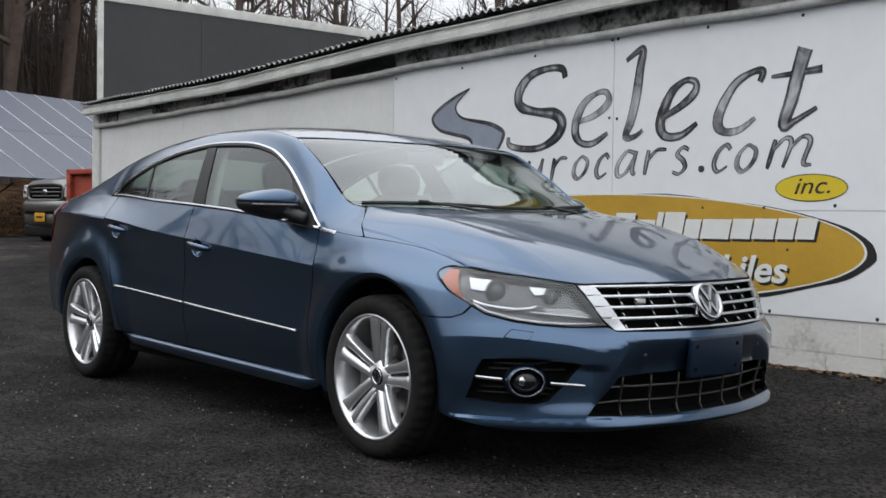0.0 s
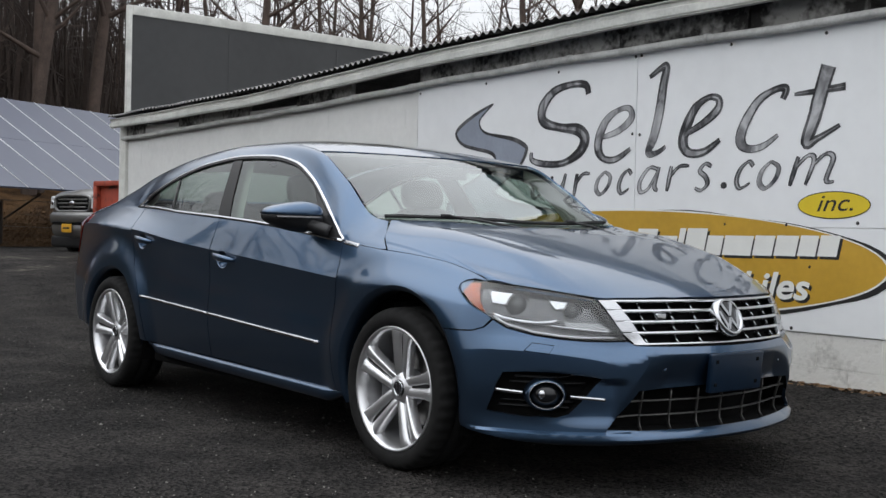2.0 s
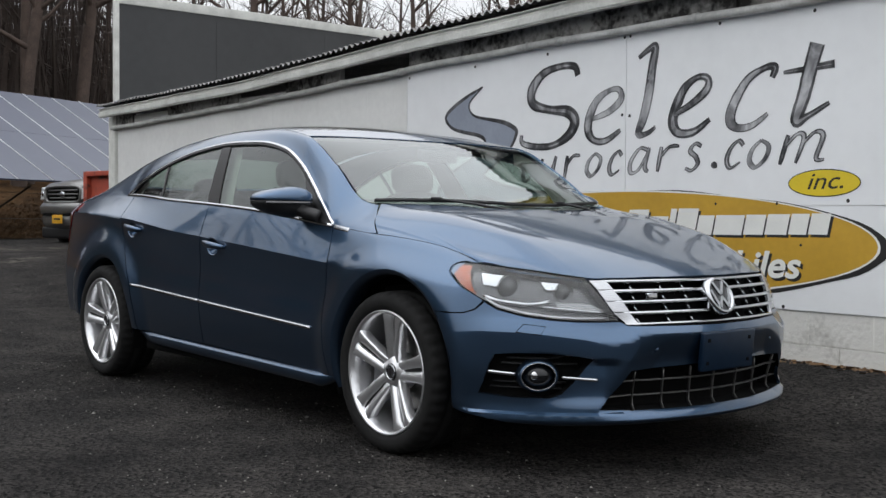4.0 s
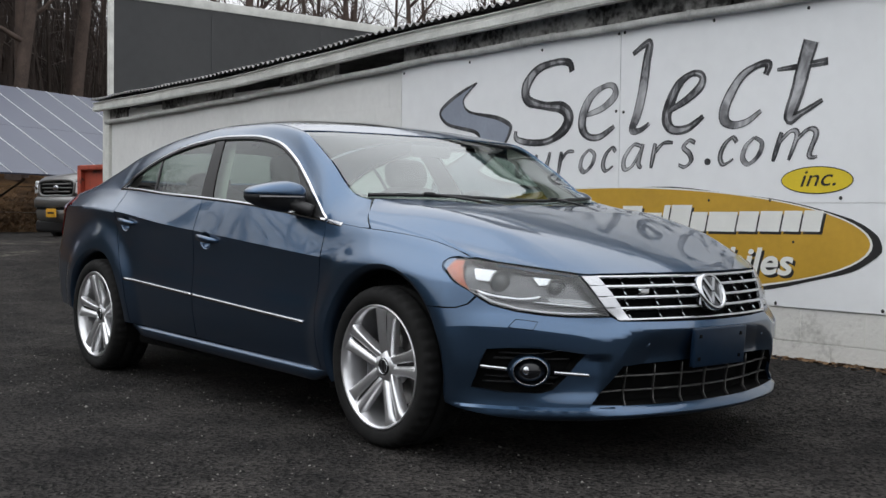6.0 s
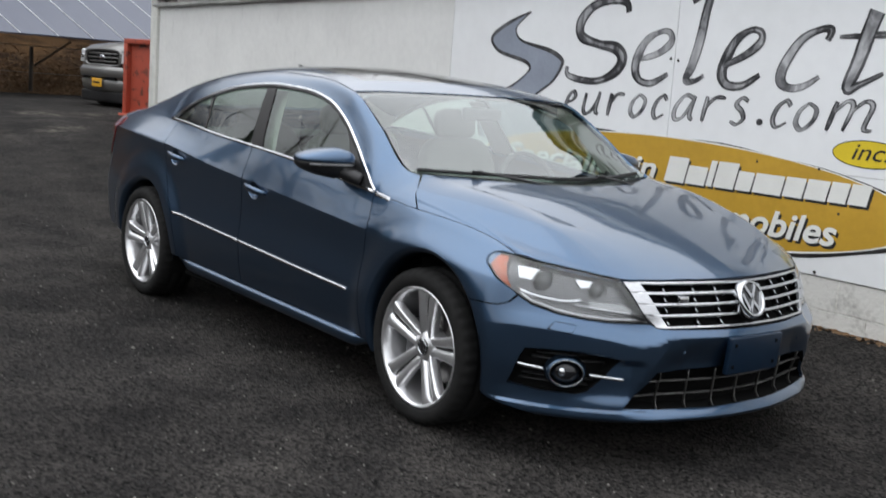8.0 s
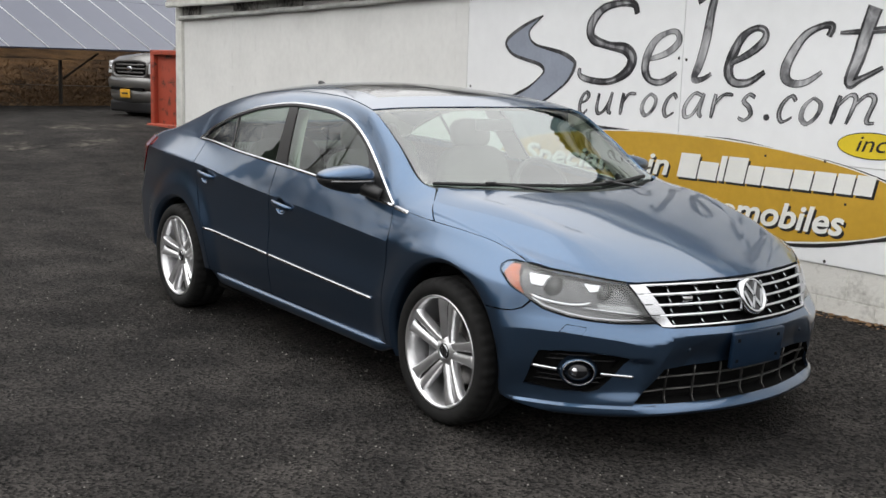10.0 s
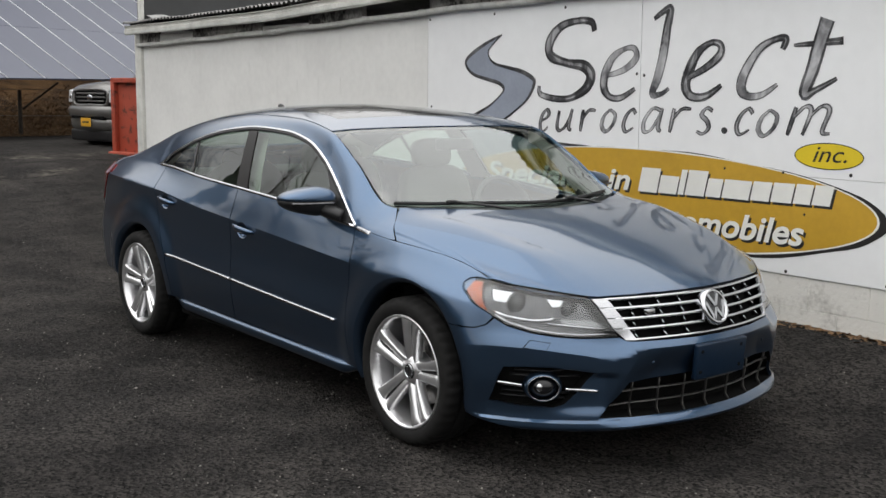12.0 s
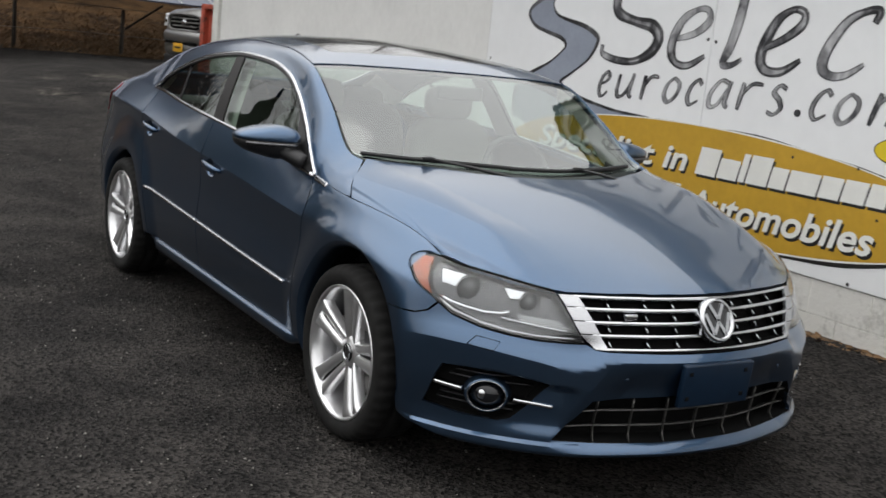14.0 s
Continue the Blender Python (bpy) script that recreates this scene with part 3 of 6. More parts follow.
# tall charcoal end wall that stands behind the tin roof
gable = thing("charcoal_wall", "charcoal-clad end wall with a white border", "wall", kind="structure")
part("cladding", box(bmesh.new(), (-10.75, 2.655, .2), (-10.6, 14.0, 3.69)), M_DARKGREY, gable, smooth=False)
part("border_board", box(bmesh.new(), (-10.66, 2.62, .2), (-10.585, 2.68, 3.81), .008), M_TRIM, gable, "white border board")
part("border_board", box(bmesh.new(), (-10.70, 2.681, 3.685), (-10.585, 14.0, 3.81), .008), M_TRIM, gable, "white border board")
for y in (4.1, 5.9, 7.8):
    part("cladding_seam", box(bmesh.new(), (-10.602, y, 2.3), (-10.594, y + .02, 3.6), .002), M_DARKGREY, gable)
lump = bmesh.new()
rings = []
for i in range(90):
    y = 2.70 + i * .05
    tall = .09 * (1 - .4 * i / 90) * (.85 + .5 * noise.noise((y * 1.6, 1, 0)))
    ring = []
    for j in range(9):
        t = j / 8
        crumple = .018 * noise.noise((y * 4, t * 3, 2)) + .008 * noise.noise((y * 11, t * 8, 7))
        ring.append(lump.verts.new((-10.585 + .26 * t + crumple, y, 2.30 + .05 + tall * (1 - t) ** .7 + crumple)))
    rings.append(ring)
for p, q in zip(rings, rings[1:]):
    for j in range(8):
        lump.faces.new((p[j], p[j + 1], q[j + 1], q[j]))
tagged(mesh_object("plastic_sheeting", lump, M_SNOW), "crumpled white sheeting heaped on the roof edge", "sheeting", kind="stuff")

# ---- painted lettering ----
def brush_material(name, dark, light, lo=.35, hi=.7):
    m = material(name, light, rough=0.5)
    n, l = m.node_tree.nodes, m.node_tree.links
    co, mp, t, r = n.new("ShaderNodeTexCoord"), n.new("ShaderNodeMapping"), n.new("ShaderNodeTexNoise"), n.new("ShaderNodeValToRGB")
    mp.inputs["Scale"].default_value = (5.5, 1, 3.2)
    t.inputs["Scale"].default_value, t.inputs["Detail"].default_value, t.inputs["Distortion"].default_value = 1.6, 5, .8
    r.color_ramp.elements[0].position, r.color_ramp.elements[1].position = lo, hi
    r.color_ramp.elements[0].color, r.color_ramp.elements[1].color = (*dark, 1), (*light, 1)
    l.new(co.outputs["Object"], mp.inputs[0]), l.new(mp.outputs[0], t.inputs["Vector"]), l.new(t.outputs["Fac"], r.inputs[0]), l.new(r.outputs[0], n["Principled BSDF"].inputs["Base Color"])
    return m


M_INK = brush_material("black_brush_paint", (.012, .012, .014), (.16, .16, .165), .42, .78)
M_INKLIGHT = brush_material("streaky_grey_paint", (.045, .045, .05), (.50, .50, .51), .38, .66)
M_SWOOSH = material("grey_blue_paint", (.27, .30, .36), rough=0.5, vary=.12, scale=4)
M_GOLD = material("mustard_paint", (.52, .31, .03), rough=0.45, vary=.12, scale=3, bump=.05, bump_scale=20)
M_YELLOW = material("bright_yellow_paint", (.70, .53, .02), rough=0.45, vary=.08, scale=8)
M_WHITEPAINT = material("white_letter_paint", (.78, .78, .74), rough=0.45, vary=.05, scale=9)
M_BLACKPAINT = material("black_letter_paint", (.015, .014, .013), rough=0.5, vary=.3, scale=12)
lettering = thing("lettering", "hand-painted grey script lettering on white panels", "sign")


def ribbon(points, widths, off, slant=25, per=7, brush=0.0):
    """A brush stroke on the wall: as wide as a flat brush held at an angle makes it."""
    line = smooth_line([(x, z, 0) for x, z in points], per)
    n, bm, rows = len(line), bmesh.new(), []
    f = spline([(i / (len(widths) - 1), w) for i, w in enumerate(widths)])
    for i, p in enumerate(line):
        d = (line[min(i + 1, n - 1)] - line[max(i - 1, 0)]).normalized()
        q = Vector((-d.y, d.x, 0))
        w = f(i / (n - 1)) * .5 * (1 + .06 * noise.noise((i * .9, p.x * 7, p.y * 5))) * (1 - brush * (1 - abs(math.sin(math.atan2(d.y, d.x) - radians(slant)))))
        rows.append([bm.verts.new(W(p.x + q.x * w * k, p.y + q.y * w * k, off)) for k in (1, .33, -.33, -1)])
    for a, b in zip(rows, rows[1:]):
        for j in range(3):
            bm.faces.new((a[j], a[j + 1], b[j + 1], b[j]))
    bmesh.ops.recalc_face_normals(bm, faces=bm.faces)
    if bm.faces and sum(fc.normal.y for fc in bm.faces) > 0:
        bmesh.ops.reverse_faces(bm, faces=bm.faces)
    return bm


def stroke(points, widths, light, brush=0.0):
    """A dark stroke with a streaky lighter heart; light says how far the heart fills it along the way."""
    ob = part("stroke", ribbon(points, widths, .0168, brush=brush), M_INK, lettering, "brushed dark paint stroke")
    n = len(widths)
    f = spline([(i / (len(light) - 1), v) for i, v in enumerate(light)])
    part("stroke_heart", ribbon(points, [w * f(i / (n - 1)) for i, w in enumerate(widths)], .0176, brush=brush), M_INKLIGHT, ob)


BIG = [
    ([(-1.886, 1.908), (-1.917, 1.972), (-2.053, 1.985), (-2.227, 1.951), (-2.343, 1.844), (-2.327, 1.741), (-2.158, 1.691), (-1.983, 1.666), (-1.912, 1.598), (-1.965, 1.506), (-2.119, 1.439), (-2.298, 1.436), (-2.44, 1.468), (-2.449, 1.526)], [.05, .055, .05, .065, .09, .08, .06, .085, .095, .075, .05, .05, .045, .03], (.1, .1, .4, .55, .62, .5, .3, .3, .4, .3, .2, .6, .6, .3)),
    ([(-1.757, 1.598), (-1.598, 1.637), (-1.487, 1.712), (-1.50, 1.776), (-1.579, 1.782), (-1.698, 1.726), (-1.769, 1.618), (-1.781, 1.52), (-1.724, 1.454), (-1.616, 1.448), (-1.488, 1.511)], [.03, .045, .055, .045, .035, .055, .075, .075, .05, .045, .03], (.75, .8, .8, .7, .75, .8, .75, .5, .4, .6, .5)),
    ([(-1.333, 1.97), (-1.238, 2.021), (-1.194, 2.022), (-1.217, 1.911), (-1.247, 1.728), (-1.289, 1.58), (-1.333, 1.478), (-1.259, 1.476), (-1.187, 1.514)], [.03, .045, .06, .07, .075, .07, .05, .035, .025], (.05, .05, .2, .5, .78, .85, .85, .8, .7)),
    ([(-1.033, 1.581), (-.889, 1.645), (-.782, 1.722), (-.776, 1.785), (-.853, 1.801), (-.954, 1.742), (-1.026, 1.617), (-1.045, 1.526), (-.995, 1.465), (-.879, 1.467), (-.758, 1.536)], [.035, .05, .06, .05, .04, .06, .08, .08, .06, .05, .03], (.6, .6, .5, .2, .3, .6, .2, .35, .6, .3, .2)),
    ([(-.314, 1.75), (-.294, 1.809), (-.366, 1.81), (-.484, 1.752), (-.581, 1.617), (-.605, 1.52), (-.551, 1.472), (-.447, 1.481), (-.341, 1.543)], [.04, .05, .04, .055, .07, .075, .05, .04, .025], (.2, .15, .3, .6, .7, .8, .8, .7, .5)),
    ([(-.019, 1.914), (-.062, 1.778), (-.101, 1.633), (-.149, 1.49), (-.074, 1.512), (.062, 1.578)], [.10, .095, .09, .075, .04, .025], (.75, .7, .6, .45, .2, .15)),
    ([(-.237, 1.771), (-.092, 1.778), (.091, 1.79)], [.02, .035, .045], (.05, .1, .05)),
]
for pts, wid, light in BIG:
    stroke(pts, wid, light)
GLYPH = {
    "e": [[(.12, .5), (.6, .6), (.85, .82), (.6, 1.0), (.25, .8), (.08, .4), (.2, .06), (.5, 0), (.85, .2)]],
    "u": [[(.12, .95), (.1, .3), (.25, .03), (.55, .15), (.8, .6), (.9, 1.0)], [(.88, 1.0), (.8, .2), (1.0, .03)]],
    "r": [[(.15, 1.0), (.12, .0)], [(.14, .55), (.5, .95), (.95, .95)]],
    "o": [[(.5, 1.0), (.15, .7), (.08, .25), (.4, 0), (.8, .3), (.88, .75), (.5, 1.0)]],
    "c": [[(.92, .8), (.65, 1.0), (.25, .75), (.1, .3), (.35, 0), (.85, .18)]],
    "a": [[(.85, .9), (.45, 1.0), (.12, .5), (.2, .05), (.55, .15), (.85, .8)], [(.9, 1.0), (.82, .25), (1.0, .03)]],
    "s": [[(.85, .88), (.5, 1.0), (.25, .75), (.6, .5), (.75, .22), (.45, 0), (.08, .1)]],
    "m": [[(.06, 1.0), (.04, 0.0)], [(.05, .6), (.25, 1.0), (.42, .85), (.38, .0)], [(.40, .6), (.62, 1.0), (.82, .85), (.80, .12), (.98, .04)]],
}
SMALL = (("e", -2.447, .131, 1.190, .158), ("u", -2.274, .205, 1.197, .157), ("r", -2.025, .18, 1.203, .155), ("o", -1.81, .17, 1.212, .150), ("c", -1.603, .145, 1.216, .150), ("a", -1.431, .215, 1.217, .160), ("r", -1.19, .21, 1.226, .158), ("s", -.957, .165, 1.226, .163), ("c", -.647, .155, 1.234, .157), ("o", -.481, .175, 1.232, .155), ("m", -.266, .355, 1.243, .167))
for k, (ch, x0, w, z0, h) in enumerate(SMALL):
    for line in GLYPH[ch]:
        pts = [(x0 + (u * .86 + .14 * v) * w, z0 + v * h + .04 * u * w) for u, v in line]
        heart = (.25, .2, .3, .75, .4, .6, .3, .55, .2, .8, .45)[k]
        stroke(pts, [.030, .038, .040, .036, .024], (heart * .5, heart, heart, heart * .7), .5)
dot = bmesh.new()
ring = [W(-.72 + .024 * math.cos(math.tau * i / 14), 1.256 + .021 * math.sin(math.tau * i / 14), .0168) for i in range(14)]
dot.faces.new([dot.verts.new(p) for p in ring])
part("full_stop", dot, M_INK, lettering)


def flat(points, off):
    """A flat painted shape on the wall."""
    from mathutils import geometry
    vv, ee, ff, *_ = geometry.delaunay_2d_cdt([Vector(p) for p in points], [(i, (i + 1) % len(points)) for i in range(len(points))], [], 1, 1e-6)
    bm = bmesh.new()
    made = [bm.verts.new(W(v.x, v.y, off)) for v in vv]
    for f in ff:
        bm.faces.new([made[i] for i in f])
    bm.normal_update()
    if bm.faces and sum(f.normal.y for f in bm.faces) > 0:
        bmesh.ops.reverse_faces(bm, faces=bm.faces)
    return bm


def oval(cx, cz, a, b, n=72, wob=0.0):
    return [(cx + (a + wob * noise.noise((i * .4, 0, a))) * math.cos(math.tau * i / n), cz + (b + wob * noise.noise((i * .3, 5, a))) * math.sin(math.tau * i / n)) for i in range(n)]


emblem = thing("painted_emblem", "mustard oval with white lettering under a grey swoosh", "sign")
left_edge = smooth_line([(p[0], p[1], 0) for p in ((-2.888, 1.912), (-3.057, 1.86), (-3.253, 1.775), (-3.33, 1.70), (-3.22, 1.61), (-2.946, 1.553), (-2.86, 1.51), (-2.885, 1.46), (-3.044, 1.36), (-3.3, 1.25), (-3.42, 1.12), (-3.40, .95))], 8)
right_edge = smooth_line([(p[0], p[1], 0) for p in ((-2.888, 1.912), (-3.03, 1.816), (-3.04, 1.75), (-2.95, 1.69), (-2.682, 1.640), (-2.53, 1.584), (-2.51, 1.53), (-2.60, 1.41), (-2.80, 1.29), (-2.86, 1.235), (-2.60, 1.155), (-2.195, 1.107), (-1.82, 1.09), (-2.3, 1.0), (-3.1, .90))], 8)
shape = [(p.x, p.y) for p in left_edge] + [(p.x, p.y) for p in right_edge[:0:-1]]
part("swoosh", flat(shape, .0165), M_SWOOSH, emblem, "grey-blue swoosh")
part("swoosh_outline", ribbon([(p.x, p.y) for p in left_edge[::4]], [.012, .03, .025, .03, .012, .03, .02], .0172, per=4), M_INK, emblem)
part("swoosh_outline", ribbon([(p.x, p.y) for p in right_edge[:100:4]], [.012, .015, .02, .035, .03, .015, .022, .02, .012], .0172, per=4), M_INK, emblem)
part("oval_border", flat(oval(-1.49, .772, 1.93, .338, wob=.02), .0170), M_BLACKPAINT, emblem, "rough black outline")
part("oval_white_line", flat(oval(-1.51, .779, 1.895, .331, wob=.005), .0173), M_WHITEPAINT, emblem)
part("oval", flat(oval(-1.515, .780, 1.885, .322), .0177), M_GOLD, emblem, "mustard-yellow oval")
part("small_oval_border", flat(oval(.034, 1.133, .229, .078), .0168), M_BLACKPAINT, emblem)
part("small_oval", flat(oval(.034, 1.133, .223, .072), .0174), M_YELLOW, emblem, "yellow oval")


def words(text, x, z, size, width, off, mat, parent, shear=.25, bold=0.0, rise=0.0, name="word"):
    """Lettering in the built-in font, fitted to a width on the wall."""
    cu = bpy.data.curves.new("text", "FONT")
    cu.body, cu.size, cu.shear, cu.offset = text, 1.0, shear, bold
    tmp = new("text", cu)
    me = bpy.data.meshes.new_from_object(tmp.evaluated_get(bpy.context.evaluated_depsgraph_get()))
    bpy.data.objects.remove(tmp)
    bm = bmesh.new()
    bm.from_mesh(me)
    lo, hi = min(v.co.x for v in bm.verts), max(v.co.x for v in bm.verts)
    f = width / (hi - lo)
    for v in bm.verts:
        u = (v.co.x - lo) * f
        v.co = W(x + u, z + rise * u + v.co.y * size, off)
    bm.normal_update()
    if sum(fc.normal.y for fc in bm.faces) > 0:
        bmesh.ops.reverse_faces(bm, faces=bm.faces)
    return part(name, bm, mat, parent, smooth=False)


def letter_bars(spans, z0, z1, rise, x_ref, off, mat, slant=.035, dx=0.0, dz=0.0):
    """Plain slanted blocks that stand where a maker's name is painted."""
    for a, b, top in spans:
        zb, zt = z0 + rise * (a - x_ref), z0 + (z1 - z0) * top + rise * (a - x_ref)
        g = .012
        pts = [(a + dx, zb + dz), (b - g + dx, zb + dz), (b - g + slant * top + dx, zt + dz), (a + slant * top + dx, zt + dz)]
        part("name_block", flat(pts, off), mat, emblem, smooth=False)


NAME = ((-1.43, -1.25, 1.0), (-1.25, -1.08, .72), (-1.08, -1.02, 1.0), (-1.02, -.85, 1.0), (-.85, -.72, .72), (-.72, -.50, .72), (-.50, -.35, .72), (-.35, -.19, .72), (-.19, -.06, .72), (-.06, .075, .72))
NAME2 = ((-2.02, -1.86, 1.0), (-1.86, -1.74, .72), (-1.74, -1.61, 1.0), (-1.61, -1.55, 1.0))
for mt, off, dx, dz in ((M_BLACKPAINT, .0183, .016, -.016), (M_WHITEPAINT, .0189, 0, 0)):
    words("Specialist", -3.04, .795 + dz, .205, 1.24, off, mt, emblem, .22, .022, .018, "word") if not dx else words("Specialist", -3.024, .779, .205, 1.24, off, mt, emblem, .22, .022, .018, "word")
    words("in", -1.72 + dx, .82 + dz, .205, .215, off, mt, emblem, .22, .022, .018)
    words("Automobiles", -1.46 + dx, .580 + dz, .215, 1.36, off, mt, emblem, .22, .022, .012)
    letter_bars(NAME, .820, .985, .018, -1.43, off, mt, dx=dx, dz=dz)
    letter_bars(NAME2, .575, .735, .012, -2.02, off, mt, dx=dx, dz=dz)
words("inc.", -.068, 1.098, .135, .225, .0181, M_BLACKPAINT, emblem, .3, .002, .02)

# ---- car: body surface ----
# Rows of the body's section, from the sill up to the middle of the roof: (x, half width, height).
ROWS = [
    [(-3.8, .56, .30), (-3.3, .77, .26), (-2.7, .835, .24), (-2.2, .845, .22), (-.4, .845, .20), (0, .84, .2), (.5, .84, .2)],
    [(-3.8, .64, .40), (-3.3, .845, .34), (-2.7, .872, .315), (-2.2, .873, .302), (-1.26, .873, .284), (-.4, .87, .26), (0, .87, .25), (.5, .865, .25)],
    [(-3.8, .66, .62), (-3.6, .765, .61), (-3.4, .84, .60), (-3.0, .892, .58), (-2.7, .897, .56), (-2.0, .902, .53), (-1.0, .902, .50), (-.4, .897, .48), (0, .898, .50), (.5, .88, .50)],
    [(-3.8, .64, .92), (-3.6, .73, .935), (-3.4, .79, .94), (-3.0, .858, .938), (-2.5, .882, .912), (-1.856, .895, .848), (-1.265, .898, .802), (-.759, .897, .760), (-.424, .895, .733), (0, .893, .705), (.5, .865, .66)],
    [(-3.8, .56, 1.0), (-3.4, .70, 1.02), (-3.0, .74, 1.038), (-2.645, .765, 1.04), (-1.958, .825, 1.005), (-1.585, .84, .986), (-1.14, .845, .958), (-.466, .838, .887), (-.314, .843, .871), (-.138, .845, .852), (.1, .83, .815), (.397, .781, .749), (.6, .70, .70)],
    [(-3.8, .49, 1.012), (-3.4, .65, 1.045), (-3.0, .715, 1.07), (-2.75, .745, 1.06), (-2.66, .758, 1.052), (-2.5, .745, 1.12), (-2.22, .715, 1.215), (-1.9, .695, 1.275), (-1.6, .685, 1.297), (-1.3, .692, 1.288), (-1.05, .712, 1.25), (-.86, .74, 1.17), (-.70, .772, 1.06), (-.55, .815, .955), (-.46, .832, .897), (-.3, .815, .905), (-.1, .80, .885), (.1, .785, .85), (.4, .72, .775), (.7, .60, .71)],
    [(-3.8, .44, 1.02), (-3.4, .58, 1.06), (-3.0, .62, 1.15), (-2.7, .615, 1.235), (-2.2, .60, 1.325), (-1.7, .60, 1.358), (-1.3, .625, 1.35), (-.907, .67, 1.297), (-.64, .70, 1.16), (-.372, .73, .991), (-.25, .69, .968), (0, .62, .945), (.3, .58, .88), (.6, .54, .79), (.78, .50, .705)],
]
CENTRE = spline([(-3.85, 1.03), (-3.5, 1.075), (-3.3, 1.10), (-3.0, 1.195), (-2.7, 1.30), (-2.3, 1.385), (-1.9, 1.412), (-1.65, 1.415), (-1.4, 1.402), (-1.15, 1.368), (-.95, 1.315), (-.7, 1.228), (-.372, 1.10), (-.07, .972), (-.02, .963), (.15, .932), (.4, .87), (.65, .79), (.8, .73), (.86, .695)])
ROW_Y = [spline([(k[0], k[1]) for k in r]) for r in ROWS]
ROW_Z = [spline([(k[0], k[2]) for k in r]) for r in ROWS]
section_cache = {}
FLARE = .024  # how far the wheel arches swell out


def ease(a, b, v):
    """Smoothly from 0 at a to 1 at b."""
    t = min(1.0, max(0.0, (v - a) / (b - a)))
    return t * t * (3 - 2 * t)


def section(x):
    """The body's half section at x: its width and height as curves over the rows 0 to 8."""
    key = round(x, 4)
    if key not in section_cache:
        y, z = [f(x) for f in ROW_Y], [f(x) for f in ROW_Z]
        c = CENTRE(x)
        y += [y[6] * 0.5, 0.0]
        z += [z[6] + (c - z[6]) * 0.78, c]
        k = list(range(9))
        low = (spline(list(zip(k[:4], y[:4]))), spline(list(zip(k[:4], z[:4]))))
        high = (spline(list(zip(k[3:], y[3:]))), spline(list(zip(k[3:], z[3:]))))
        allr = (spline(list(zip(k, y))), spline(list(zip(k, z))))
        section_cache[key] = (low, high, allr, min(1.0, max(0.0, (-.05 - x) / .5)))
    return section_cache[key]


def slice_at(x, s):
    """Half width and height of the body's section at x, and how sharp its crease is there."""
    low, high, allr, crease = section(x)
    pair = low if s <= 3 else high
    if crease >= 1:
        return pair[0](s), pair[1](s), 1.0
    return pair[0](s) * crease + allr[0](s) * (1 - crease), pair[1](s) * crease + allr[1](s) * (1 - crease), crease


def body(x, s, side=-1):
    k = math.floor(x / .005)
    f = x / .005 - k
    (y0, z0, c0), (y1, z1, c1) = slice_at(k * .005, s), slice_at(k * .005 + .005, s)
    y, z, crease = y0 + (y1 - y0) * f, z0 + (z1 - z0) * f, c0 + (c1 - c0) * f
    if 2 < s < 3:
        y -= .008 * crease * math.sin(math.pi * (s - 2)) ** 1.5
    if s < 3.8:
        for cx in (.012, -2.711):
            y += FLARE * ease(.56, .41, math.hypot(x - cx, z - .325)) * ease(3.8, 3.0, s)
    return Vector((x, side * y, z))


def row_at(x, z, top=4.0):
    """The row at which the body's side has the height z."""
    lo, hi = 0.0, top
    for _ in range(30):
        mid = (lo + hi) / 2
        if body(x, mid).z < z:
            lo = mid
        else:
            hi = mid
    return (lo + hi) / 2


def body_width(x, z):
    return -body(x, row_at(x, z, 5.0)).y


# the front: a plan line at bumper height, set back further up
PLAN = smooth_line([(.30, -.893, 0), (.40, -.883, 0), (.526, -.838, 0), (.669, -.735, 0), (.792, -.60, 0), (.868, -.464, 0), (.922, -.28, 0), (.948, -.14, 0), (.955, 0, 0)], per=12)
PLAN_S = [0.0]
for a, b in zip(PLAN, PLAN[1:]):
    PLAN_S.append(PLAN_S[-1] + (b - a).length)
PLAN_L = PLAN_S[-1]
SET_FRONT = spline([(.13, .15), (.165, .10), (.188, .025), (.197, .004), (.207, -.001), (.226, .001), (.236, .013), (.26, .014), (.36, .004), (.50, 0), (.5112, .0), (.5130, .001), (.54, .023), (.567, .045), (.64, .075), (.70, .110), (.76, .165), (.80, .2)])
SET_SIDE = spline([(.13, .12), (.165, .08), (.188, .022), (.197, .004), (.207, .0), (.226, .001), (.236, .013), (.28, .016), (.31, .012), (.40, .0), (.50, .0), (.54, .005), (.60, .016), (.68, .030), (.76, .06), (.80, .09)])
LEDGE = spline([(.20, 0), (.25, .0), (.29, .012), (.34, .020), (.41, .026), (.432, .027), (.4365, .0255), (.4525, .001), (.455, 0), (.6, 0)])
CREASE_S = spline([(.20, .60), (.24, .585), (.515, .41), (.56, .38)])


SHELF_Z = spline([(.40, .506), (.46, .494), (.536, .482), (.674, .500), (.89, .519), (1.0, .520), (1.16, .512), (1.3, .512)])


def shelf_shift(s, z):
    """How far the bumper's shelf stands off its usual height."""
    return (SHELF_Z(max(.40, abs(s))) - .512) * ease(.42, .47, abs(s)) * ease(.60, .545, z) * ease(.34, .42, z)


